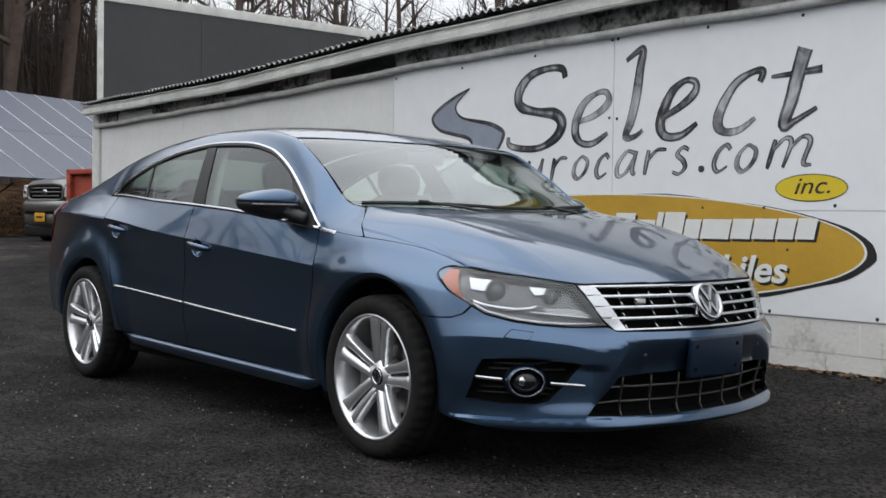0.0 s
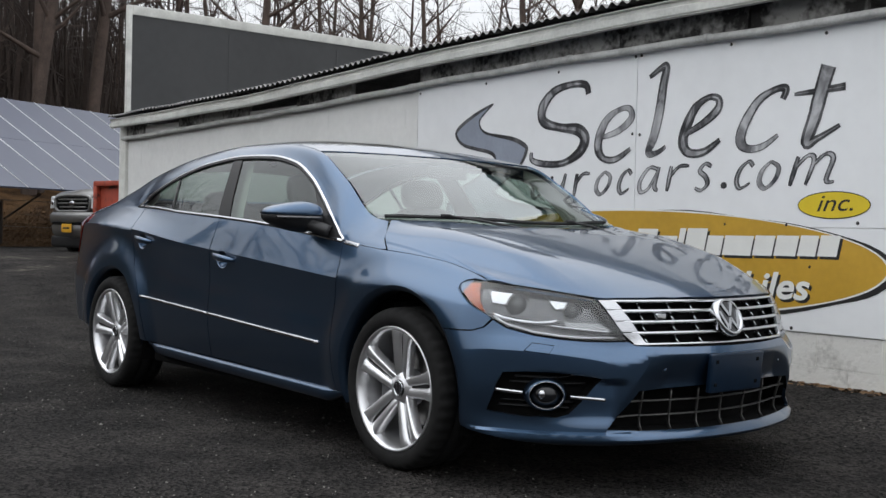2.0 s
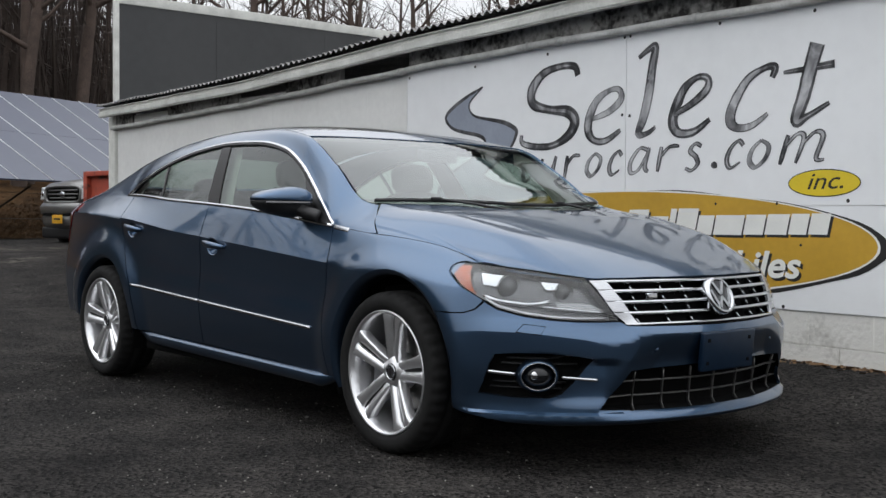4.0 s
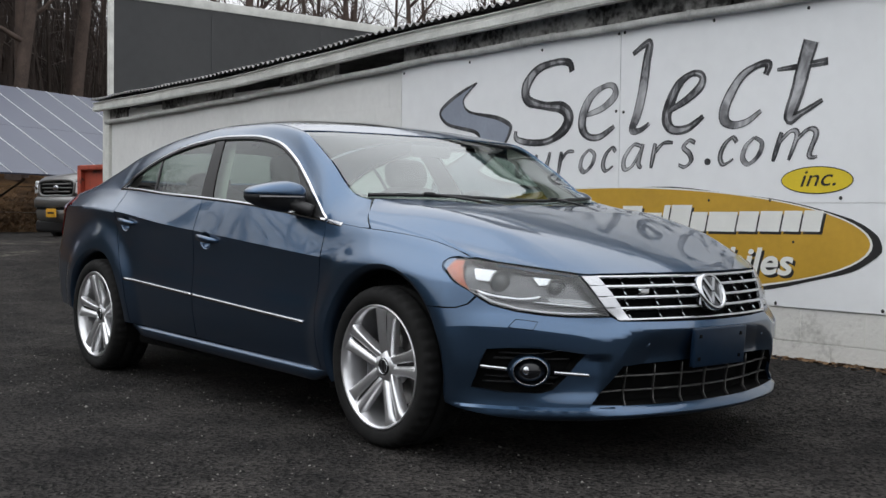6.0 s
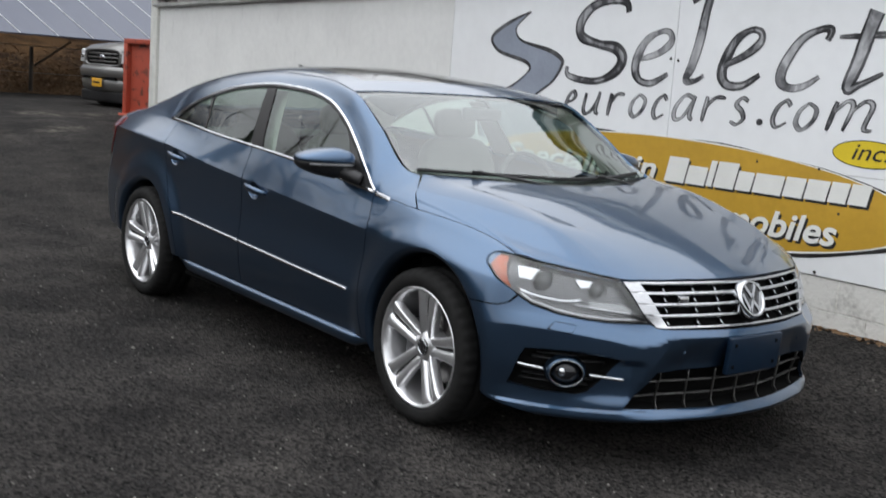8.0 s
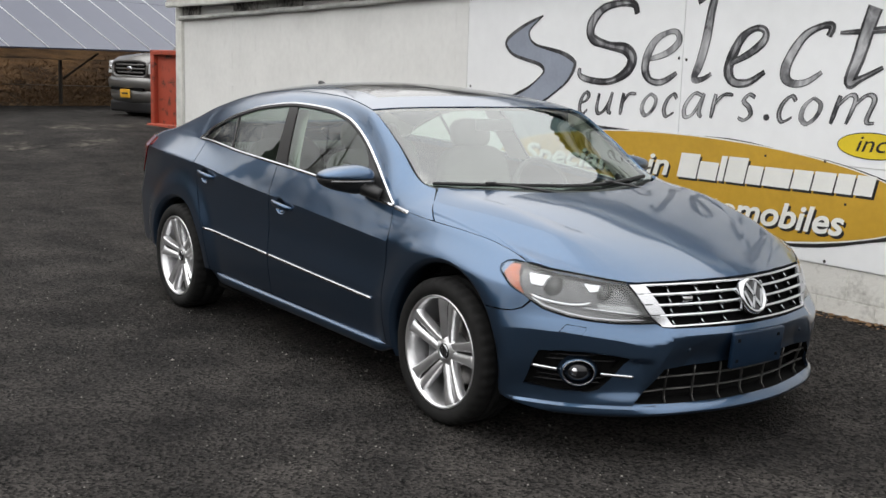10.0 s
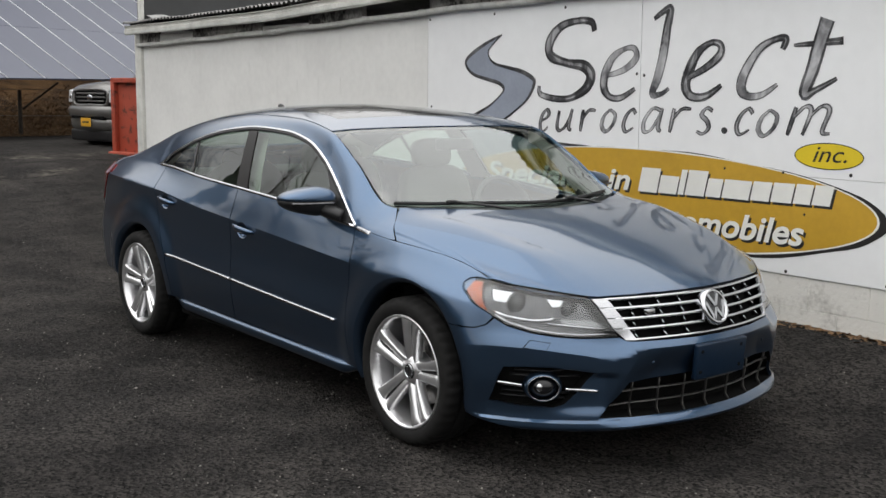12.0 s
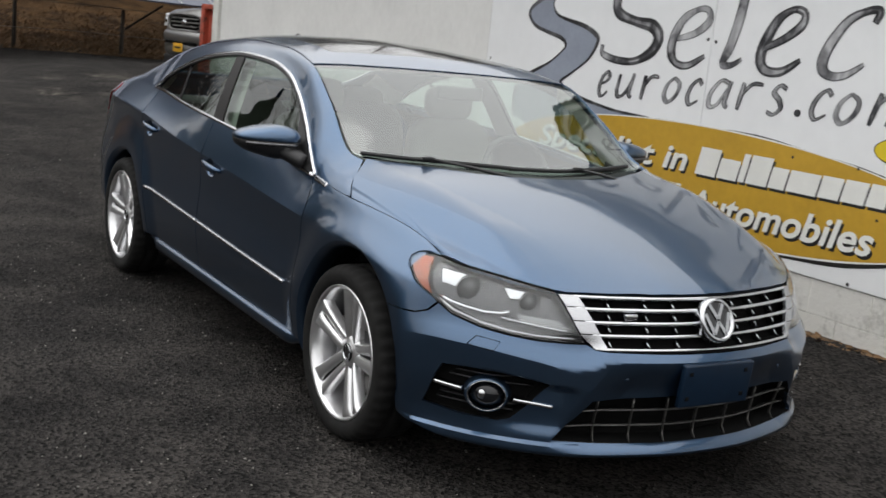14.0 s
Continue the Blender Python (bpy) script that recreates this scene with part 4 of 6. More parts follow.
def front(s, z):
    """The car's front at the distance s along its plan line from the middle (negative: its right) and the height z."""
    d = PLAN_L - abs(s)
    x = float(np.interp(d, PLAN_S, [p.x for p in PLAN]))
    y = float(np.interp(d, PLAN_S, [p.y for p in PLAN]))
    if d < 0:
        x += d
    e = 0.03
    tx = float(np.interp(d + e, PLAN_S, [p.x for p in PLAN]) - np.interp(d - e, PLAN_S, [p.x for p in PLAN]))
    ty = float(np.interp(d + e, PLAN_S, [p.y for p in PLAN]) - np.interp(d - e, PLAN_S, [p.y for p in PLAN]))
    k = math.hypot(tx, ty) or 1
    nx, ny = ty / k, -tx / k
    zs = z - shelf_shift(s, z)
    back = SET_FRONT(zs) * abs(nx) ** 1.2 + SET_SIDE(zs) * (1 - abs(nx) ** 1.2)
    if .25 < z < .49:
        back += LEDGE(zs) * ease(.50, .57, abs(s)) * (1 - ease(.62, .86, abs(s)))
    if z < .515:
        back += min(.030, .22 * max(0, CREASE_S(z) - abs(s))) * ease(.515, .40, z) * ease(.20, .26, z)
    x, y = x - nx * back, y - ny * back
    if d < .24 and z < .775:
        y += (-body_width(x, z) - y) * (1 - ease(.07, .24, d))
    return Vector((x, y if s <= 0 else -y, z))


def front_s(x, y):
    """The distance along the plan line of a point at the front."""
    best = min(range(len(PLAN)), key=lambda i: (PLAN[i].x - x) ** 2 + (PLAN[i].y + abs(y)) ** 2)
    return -(PLAN_L - PLAN_S[best]) if y <= 0 else PLAN_L - PLAN_S[best]

# ---- car: panels ----
car = thing("car", "blue metallic four-door saloon parked on asphalt beside the white wall", "car")
STEP = (0.03, 0.09)
FINE = (0.015, 0.012)


def both(name, bm, mat, parent=None, label="", smooth=True):
    """A part on the car's right, and its mirror on the left. Returns the two."""
    other = mirrored(bm)
    return part(name, bm, mat, parent or car, label, smooth), part(name, other, mat, parent or car, label, smooth)


def edge_front_door():
    return [(-.466, 3.97), (-.430, 3.3), (-.425, 3.0), (-.445, 2.3), (-.43, 1.6), (-.405, 1.0)]


def edge_rear_door():
    return [(-2.56, 3.97), (-2.505, 3.0), (-2.43, 2.56), (-2.31, 2.0), (-2.275, 1.5), (-2.262, 1.0)]


def arch(cx, cz, rx, rz, a0, a1, n=22):
    """A wheel arch in the body's (x, row) plane, from angle a0 to a1."""
    out = []
    for i in range(n + 1):
        a = radians(a0 + (a1 - a0) * i / n)
        x, z = cx + rx * math.cos(a), cz + rz * math.sin(a)
        out.append((x, row_at(x, z)))
    return out


def line_z(points):
    return [(x, row_at(x, z)) for x, z in points]


G = 0.0028
front_arch = arch(.012, .325, .385, .40, 196, 40.2)
rear_arch = arch(-2.711, .325, .385, .375, -12, 196)
door_f = [(x - G, s) for x, s in edge_front_door()] + [(-1.545 + G, 1.0), (-1.545 + G, 3.97)]
door_r = [(-1.545 - G, 3.97), (-1.545 - G, 1.0)] + [(x + G, s) for x, s in edge_rear_door()[::-1]]


def cup(cx, cz, rx, rz, n=20):
    """The outline of a door handle's recess."""
    return [(cx + rx * math.cos(math.tau * i / n), row_at(cx + rx * math.cos(math.tau * i / n), cz + rz * math.sin(math.tau * i / n))) for i in range(n)]


def bowl(cx, cz, rx, rz):
    def at(x, s):
        p = body(x, s)
        r = ((x - cx) / rx) ** 2 + ((p.z - cz) / rz) ** 2
        return p + Vector((0, .034 * max(0, 1 - r), 0))
    return at


CREASE = [[(-3.55 + .03 * i, 3.0) for i in range(120)]]
CUPS = [(-1.415, .776, .058, .042), (-2.345, .846, .058, .042)]
doors = []
for nm, outline, c in (("front_door", door_f, CUPS[0]), ("rear_door", door_r, CUPS[1])):
    pair = both(nm, sheet(body, outline, holes=[cup(*c)], step=STEP, thick=.02, lines=CREASE, sharp=True), M_PAINT)
    doors.append(pair)
    pocket = sheet(bowl(*c), cup(*c), step=(.012, .03))
    grip = bmesh.new()
    x0, x1 = c[0] - .085, c[0] + .125
    pts = []
    for i in range(13):
        x = x0 + (x1 - x0) * i / 12
        rise = .030 * math.sin(math.pi * i / 12) ** .45
        z = c[1] + .012 - .10 * (x - c[0])
        pts.append(body(x, row_at(x, z)) + Vector((0, -rise, 0)))
    sweep(grip, pts, [(-.006, -.016), (-.010, 0), (-.006, .016), (.004, .016), (.008, 0), (.004, -.016)], scale=[.45 + .55 * math.sin(math.pi * i / 12) ** .5 for i in range(13)])
    pocket2, grip2 = mirrored(pocket), mirrored(grip)
    part("handle_recess", pocket, M_PAINT, pair[0]), part("handle_recess", pocket2, M_PAINT, pair[1])
    part("handle", grip, M_PAINT, pair[0]), part("handle", grip2, M_PAINT, pair[1])
# the joint between bonnet and fender, from the windscreen pillar to the lamp
SEAM = [(-.14, 4.09), (-.06, 4.20), (0, 4.31), (.063, 4.44), (.12, 4.56), (.173, 4.64), (.23, 4.65), (.285, 4.57), (.33, 4.43), (.36, 4.30), (.384, 4.18), (.394, 4.13)]
fender = [(x + G, s) for x, s in edge_front_door()] + [p for p in front_arch if p[1] > .99] + line_z([(.36, .583), (.36, .672)]) + [(front(s, z).x - .003, row_at(front(s, z).x - .003, z, 5.0)) for s, z in ((-1.148, .698), (-1.181, .713), (-1.200, .727), (-1.209, .743), (-1.198, .756), (-1.165, .761))] + [(x, s - .028) for x, s in SEAM[::-1]] + [(-.20, 4.02)]
nose = [(front_s(.35, -.9), .587), (-1.142, .583), (-1.085, .585), (-1.05, .598), (-1.023, .629), (-1.108, .673), (-1.148, .697), (-1.181, .713), (-1.200, .727), (-1.209, .743), (-1.198, .756), (-1.165, .760), (-1.12, .759), (-1.12, .765), (front_s(.35, -.9), .768)]
both("fender_tip", sheet(front, nose, step=(.015, .015), lift=-.0005), M_PAINT)
# rear quarter with the roof pillar, the roof rail and the windscreen pillar in one piece
quarter = [(-2.262 - G, 1.0)] + [p for p in rear_arch if p[1] > 1.0] + [(-3.12, 1.0), (-3.6, 1.0), (-3.6, 4.0), (-3.45, 5.9), (-2.8, 5.98), (-1.7, 5.98), (-.93, 5.98), (-.372, 5.98), (-.308, 5.99), (-.238, 5.4), (-.19, 4.75), (-.15 - G, 4.14), (-.20, 4.05), (-.45, 4.02)]
quarter += [(-.466, 4.9), (-.56, 4.97), (-.70, 4.97), (-.86, 4.97), (-1.3, 4.97), (-1.9, 4.97), (-2.3, 4.97), (-2.55, 4.97), (-2.64, 4.6), (-2.64, 4.02), (-2.565, 3.97)] + [(x - G, s) for x, s in edge_rear_door()[1:-1]]
both("rear_quarter", sheet(body, quarter, step=STEP, thick=.015, lines=[[(-3.55 + .03 * i, 3.0) for i in range(20)]], sharp=True), M_PAINT)
# rolled edges of the wheel arches, turned in towards the tyre
for cx, rz, a0, a1 in ((.012, .40, 196, -16), (-2.711, .375, 190, -8)):
    lip, rings = bmesh.new(), []
    outer = [body(x, q) for x, q in arch(cx, .325, .385, rz, a0, a1, 48)]
    for p in outer:
        d = Vector((p.x - cx, 0, p.z - .325)).normalized()
        rings.append([lip.verts.new(p + d * a + Vector((0, b, 0))) for a, b in ((.0, .0), (-.008, .003), (-.020, .013), (-.026, .030), (-.026, .075))])
    for p, q in zip(rings, rings[1:]):
        for k in range(4):
            lip.faces.new((p[k], q[k], q[k + 1], p[k + 1]))
    bmesh.ops.recalc_face_normals(lip, faces=lip.faces)
    both("arch_lip", lip, M_PAINT)
# glass of the sides
b_top, b_low = (-1.60, -1.685), (-1.455, -1.575)
glass_f = [(-.50, 4.03), (-.50, 4.6), (-.56, 4.9), (-.70, 4.95), (-.86, 4.95), (-1.3, 4.95), (b_top[0] + .004, 4.95), (b_low[0] + .004, 4.03)]
pillar = [(b_low[0], 4.02), (b_top[0], 4.955), (b_top[1], 4.955), (b_low[1], 4.02)]
glass_r = [(b_low[1] - .004, 4.03), (b_top[1] - .004, 4.95), (-1.9, 4.95), (-2.225, 4.95), (-2.145, 4.03)]
glass_q = [(-2.165, 4.03), (-2.245, 4.95), (-2.5, 4.94), (-2.60, 4.8), (-2.62, 4.03)]
divider = [(-2.145, 4.025), (-2.225, 4.955), (-2.245, 4.955), (-2.165, 4.025)]
for nm, poly, mt in (("front_side_window", glass_f, M_SIDEGLASS), ("rear_side_window", glass_r, M_SIDEGLASS), ("quarter_window", glass_q, M_SIDEGLASS)):
    for ob in both(nm, sheet(body, poly, step=STEP, lift=-.006), mt, None, "tinted glass pane"):
        ob.visible_shadow = False
both("door_pillar_cover", sheet(body, pillar, step=STEP, thick=.01, lift=-.002), M_PILLAR)
both("window_divider", sheet(body, divider, step=STEP, thick=.01, lift=-.002), M_GLOSSBLACK)


def body_line(points, lift=0.0):
    out = []
    for x, s in points:
        p, dx, ds = body(x, s), body(x + .01, s) - body(x - .01, s), body(x, s + .05) - body(x, s - .05)
        n = ds.cross(dx).normalized()
        if n.y > 0:
            n = -n
        out.append((p + n * lift, n))
    return out


def strip(points, wide, tall, lift=0.0, closed=False):
    """A flat moulding with a rounded face, laid along a line on the body."""
    bm = bmesh.new()
    line = body_line(points, lift)
    prof = [(-wide / 2, -.004), (-wide / 2, tall * .5), (-wide / 4, tall), (wide / 4, tall), (wide / 2, tall * .5), (wide / 2, -.004)]
    sweep(bm, [p for p, n in line], prof, up=lambda i: line[i][1])
    return bm


def ramp_points(knots, n=60):
    f = spline([(i, k[0]) for i, k in enumerate(knots)]), spline([(i, k[1]) for i, k in enumerate(knots)])
    return [(f[0](i * (len(knots) - 1) / n), f[1](i * (len(knots) - 1) / n)) for i in range(n + 1)]


arch_line = [(-.466, 4.05), (-.472, 4.9)] + [(-.5 - .0357 * i, 4.985) for i in range(60)] + [(-2.635, 4.9), (-2.652, 4.45), (-2.652, 4.04)]
arch_line = [p for p in arch_line if p[0] > -2.66]
both("window_arch_trim", strip(arch_line, .017, .007), M_CHROME, None, "bright chrome window surround")
both("window_seal", strip([(-.56 - .034 * i, 4.925) for i in range(60)], .016, .004), M_BLACK)
both("belt_trim", strip([(-.466 - .0365 * i, 4.0) for i in range(61)], .016, .008), M_CHROME, None, "bright chrome belt strip")
both("fender_trim", strip([(-.448 + .010 * i, 3.95) for i in range(12)], .020, .003), M_SATIN, None, "small chrome wedge")
mold = lambda a, b: [(a + (b - a) * i / 40, row_at(a + (b - a) * i / 40, .450 + (.545 - .450) * (-.545 - (a + (b - a) * i / 40)) / 1.75)) for i in range(41)]
both("front_door_moulding", strip(mold(-.545, -1.54), .016, .009), M_SATIN, None, "chrome side moulding")
both("rear_door_moulding", strip(mold(-1.55, -2.295), .016, .009), M_SATIN, None, "chrome side moulding")
# sill
sill_path = [(-.375 - .0317 * i, -.862, .262 + .04 * i / 60) for i in range(61)]
sill_prof = [(0, .0), (.014, -.004), (.024, -.010), (.028, -.018), (.026, -.050), (0, -.066), (-.06, -.07), (-.06, 0)]
bm = bmesh.new()
sweep(bm, [Vector((x, y, z)) for x, y, z in sill_path], [(-a, b) for a, b in sill_prof], scale=[min(1, .35 + .65 * ease(0, 5, min(i, 60 - i))) for i in range(61)])
both("sill", bm, M_PAINT)
# bonnet, roof, boot lid and glass of the middle


def row_of_width(x, y):
    lo, hi = 4.0, 8.0
    for _ in range(30):
        mid = (lo + hi) / 2
        if -body(x, mid).y > y:
            lo = mid
        else:
            hi = mid
    return (lo + hi) / 2


LEAD = [front(s, z) for s, z in ((-1.105, .757), (-1.052, .753), (-.986, .748), (-.932, .743), (-.87, .737), (-.818, .731), (-.76, .724), (-.704, .717), (-.66, .712), (-.62, .708), (-.5, .707), (-.38, .707), (-.25, .707), (-.12, .707), (0, .707))]
LEAD_X = spline(sorted((abs(p.y), p.x) for p in LEAD))
LEAD_DZ = spline(sorted((abs(p.y), p.z + .002 - body(p.x, row_of_width(p.x, abs(p.y))).z) for p in LEAD))


RIDGE = spline([(-.30, .79), (-.076, .758), (.152, .697), (.356, .622), (.56, .551), (.9, .45)])


def bonnet(x, s):
    """The bonnet: the body's surface, drawn down to meet the lamps and the grille."""
    p = whole(x, s)
    y = abs(p.y)
    e = LEAD_X(min(y, .7716))
    p.z += LEAD_DZ(min(y, .7716)) * ease(e - .34, e, x)
    p.z += .010 * max(0, 1 - abs(y - RIDGE(x)) / .13) * (1 - ease(.36, .60, x)) * ease(4.66, 4.82, min(s, 16 - s))
    return p


def fender_skin(x, s):
    """The fender: its upper edge follows the bonnet's."""
    p = body(x, s)
    if s > 3.2:
        y = min(abs(p.y), .7716)
        p.z += LEAD_DZ(y) * ease(LEAD_X(y) - .34, LEAD_X(y), x) * ease(3.2, 4.2, s)
    return p


both("front_fender", sheet(fender_skin, fender, step=STEP, lines=[[(-.40 + .03 * i, 3.0) for i in range(12)]]), M_PAINT)
half_hood = [(x, s + .028) for x, s in SEAM] + [(p.x - .004, max(4.08, row_of_width(p.x, abs(p.y)))) for p in LEAD] + [(-.012, 8.0), (-.032, 7.4), (-.08, 6.85), (-.16, 6.45), (-.300, 6.03), (-.233, 5.4), (-.182, 4.75)]


def whole(x, s):
    return body(x, s) if s <= 8 else body(x, 16 - s, 1)


def screen(x, s):
    """The windscreen and the rear window: evenly curved from side to side."""
    p = whole(x, s)
    z6, c = ROW_Z[6](x), CENTRE(x)
    p.z = c + (z6 - c) * min(1, abs(p.y) / ROW_Y[6](x)) ** 3.2
    return p


def full(half):
    """A half outline that ends on the middle row, closed by its mirror."""
    return half + [(x, 16 - s) for x, s in half[::-1]]


hood_a = half_hood[:len(SEAM) + len(LEAD)]
hood_b = half_hood[len(SEAM) + len(LEAD):]
ridge_row = [(-.20 + .015 * i, row_of_width(-.20 + .015 * i, RIDGE(-.20 + .015 * i))) for i in range(48)]
part("bonnet", sheet(bonnet, hood_a + [(x, 16 - s) for x, s in hood_a[::-1]] + [(x, 16 - s) for x, s in hood_b[::-1]] + hood_b, step=(.015, .05), thick=.02, lines=[ridge_row, [(x, 16 - s) for x, s in ridge_row]]), M_PAINT, car)
ws_top = [(-.905, 6.04), (-.925, 6.6), (-.93, 7.3), (-.93, 8.0)]
ws_low = [(-.06, 8.0), (-.085, 7.4), (-.12, 6.9), (-.2, 6.4), (-.32, 6.1), (-.372, 6.04)]
mir = lambda pts: [(x, 16 - s) for x, s in pts[::-1]]
screen_out = ws_top + mir(ws_top)[1:] + mir(ws_low) + ws_low[1:]
ob = part("windscreen", sheet(screen, screen_out, step=(.03, .1), lift=-.004), M_GLASS, car, "large raked windscreen reflecting a pale sky")
ob.visible_shadow = False
frit = mir(ws_low) + ws_low[1:] + [(x - .05, s) for x, s in ws_low[::-1]][:-1] + [(x - .05, s) for x, s in mir(ws_low)[::-1]]
part("screen_border", sheet(screen, frit, step=(.025, .1), lift=-.009), M_GLOSSBLACK, car, "black band along the foot of the windscreen")
roof_f = [(x - .012, s) for x, s in ws_top]
roof_r = [(-2.72, 8.0), (-2.70, 7.2), (-2.66, 6.5), (-2.60, 6.03)]
sun_roof = [(-1.12, 6.55), (-1.12, 9.45), (-1.62, 9.5), (-1.62, 6.5)]
part("roof", sheet(whole, roof_f + mir(roof_f)[1:] + mir(roof_r) + roof_r[1:], holes=[sun_roof], step=(.04, .12), thick=.01), M_PAINT, car)
part("sunroof", sheet(whole, [(-1.124, 6.56), (-1.124, 9.44), (-1.616, 9.49), (-1.616, 6.51)], step=(.05, .15)), M_GLOSSBLACK, car, "dark glass sunroof panel")
rw_top = [(x - .012, s) for x, s in roof_r[::-1]]
rw_low = [(-3.30, 8.0), (-3.26, 7.2), (-3.20, 6.5), (-3.12, 6.05)]
ob = part("rear_window", sheet(whole, rw_top + mir(rw_top)[1:] + mir(rw_low) + rw_low[1:], step=(.05, .15), lift=-.004), M_SIDEGLASS, car)
ob.visible_shadow = False
boot_f = [(-3.13, 6.05), (-3.21, 6.5), (-3.27, 7.2), (-3.312, 8.0)]
boot_r = [(-3.83, 8.0), (-3.82, 7.0), (-3.78, 6.05)]
part("boot_lid", sheet(whole, boot_f + mir(boot_f)[1:] + mir(boot_r) + boot_r[1:], step=(.05, .15), thick=.01), M_PAINT, car)
both("rear_corner", sheet(body, [(-3.6 - G, 4.0), (-3.46, 5.95), (-3.14, 6.0), (-3.78, 6.0), (-3.8, 1.0), (-3.6 - G, 1.0)], step=(.04, .15)), M_PAINT)
bm = bmesh.new()
tail_ring = [body(-3.79, s) for s in (1, 1.6, 2.2, 2.8, 3.4, 4, 5, 6, 7, 8)] + [body(-3.79, s, 1) for s in (7, 6, 5, 4, 3.4, 2.8, 2.2, 1.6, 1)]
bm.faces.new([bm.verts.new(p) for p in tail_ring])
part("tail_panel", bm, M_PAINT, car)
both("tail_light", sheet(body, [(-3.36, 3.15), (-3.38, 3.62), (-3.76, 3.7), (-3.785, 2.35), (-3.60, 2.45)], step=(.03, .1), lift=.006, thick=.008), M_REDLENS, None, "red tail lamp lens")

# ---- car: front end ----
def mir_s(pts):
    return [(-s, z) for s, z in pts[::-1]]


LAMP = [(-1.195, .729), (-1.203, .742), (-1.194, .752), (-1.165, .756), (-1.11, .754), (-1.052, .750), (-.986, .745), (-.932, .740), (-.818, .728), (-.704, .714), (-.626, .705), (-.584, .660), (-.545, .612), (-.504, .561), (-.58, .560), (-.67, .561), (-.765, .567), (-.862, .578), (-.968, .600), (-1.028, .632), (-1.105, .676), (-1.145, .700), (-1.176, .716)]
GRILLE_HALF = [(0, .704), (-.35, .704), (-.612, .702), (-.575, .660), (-.535, .605), (-.494, .556), (-.47, .545), (-.25, .541), (0, .539)]
FOG = [(-.968, .440), (-.88, .447), (-.79, .447), (-.70, .440), (-.61, .428), (-.635, .395), (-.679, .343), (-.727, .297), (-.768, .285), (-.901, .284), (-1.030, .296), (-1.012, .335), (-.99, .40)]
INTAKE_HALF = [(0, .394), (-.17, .392), (-.314, .388), (-.465, .382), (-.53, .308), (-.586, .245), (-.45, .236), (-.296, .235), (0, .235)]
INTAKE = INTAKE_HALF + [(-s, z) for s, z in INTAKE_HALF[-2:0:-1]]
GRILLE = GRILLE_HALF + [(-s, z) for s, z in GRILLE_HALF[-2:0:-1]]


def bumper_edge(z):
    x = .012 + .385 * math.sqrt(max(0, 1 - ((z - .325) / .40) ** 2))
    return (front_s(x, -.89), z)


bumper_half = [(0, .535), (-.25, .537), (-.466, .541), (-.497, .555), (-.58, .554), (-.67, .555), (-.765, .561), (-.862, .572), (-.968, .594), (-1.008, .614), (-1.018, .622), (-1.045, .594), (-1.085, .580), (-1.142, .578)] + [bumper_edge(z) for z in (.580, .563, .53, .49, .45, .41, .37, .33, .29, .25, .232)] + [(-1.10, .222), (-1.0, .208), (-.9, .195), (-.75, .182), (-.6, .176), (-.3, .174), (0, .174)]
BUMPER_LINES = []
for sg in (-1, 1):
    BUMPER_LINES += [[(sg * (1.15 - .012 * i), z + shelf_shift(1.15 - .012 * i, z)) for i in range(48)] for z in (.4525, .436, .5122)]
    BUMPER_LINES += [[(sg * CREASE_S(.508 - .012 * i), .508 - .012 * i) for i in range(9)]]
BUMPER_LINES += [[(-.40 + .02 * i, .5135) for i in range(41)]]
BUMPER_LINES += [[(sg * (.58 + .012 * i), z) for i in range(42)] for sg in (-1, 1) for z in (.2262, .2358)]
part("front_bumper", sheet(front, bumper_half + [(-s, z) for s, z in bumper_half[-2:0:-1]], holes=[FOG, mir_s(FOG), INTAKE], step=FINE, thick=.012, lines=BUMPER_LINES, sharp=True), M_PAINT, car)


def set_in(depth):
    def at(s, z):
        p = front(s, z)
        y = p.y * (1 - depth * .35 / max(.3, abs(p.y))) if abs(p.y) > .3 else p.y * (1 - depth * .35 / .3)
        return Vector((p.x - depth, y, z))
    return at


def recess(outline, depth):
    """Side walls and floor of an opening in the front."""
    bm = sheet(set_in(depth), outline, step=(.03, .03))
    loop = dense(outline, (.03, .03))
    deep = set_in(depth)
    a, b = [bm.verts.new(front(*p)) for p in loop], [bm.verts.new(deep(*p)) for p in loop]
    for i in range(len(loop)):
        j = (i + 1) % len(loop)
        bm.faces.new((a[i], a[j], b[j], b[i]))
    return bm


# floors and walls this dark carry the openings' shade in their colour
both("fog_recess", recess(FOG, .05), M_VOID)
part("intake_recess", recess(INTAKE, .09), M_VOID, car)
grille = part("grille", recess(GRILLE, .045), M_VOID, car, "black grille with chrome cross bars")


def front_bar(points, wide, tall, lift=0.0, depth=.02):
    """A bar lying on the front along (s, z) points."""
    pts = [front(*p) for p in points]
    ups = []
    for s, z in points:
        t = front(s + .01, z) - front(s - .01, z)
        n = t.cross(front(s, z + .01) - front(s, z - .01)).normalized()
        ups.append(n if n.x > 0 or abs(s) > .9 else -n)
    bm = bmesh.new()
    prof = [(-wide / 2, -depth), (-wide / 2, tall * .5), (-wide * .3, tall), (wide * .3, tall), (wide / 2, tall * .5), (wide / 2, -depth)]
    sweep(bm, [p + n * lift for p, n in zip(pts, ups)], prof, up=lambda i: ups[i])
    return bm


def steps(a, b, n):
    return [(a[0] + (b[0] - a[0]) * i / n, a[1] + (b[1] - a[1]) * i / n) for i in range(n + 1)]


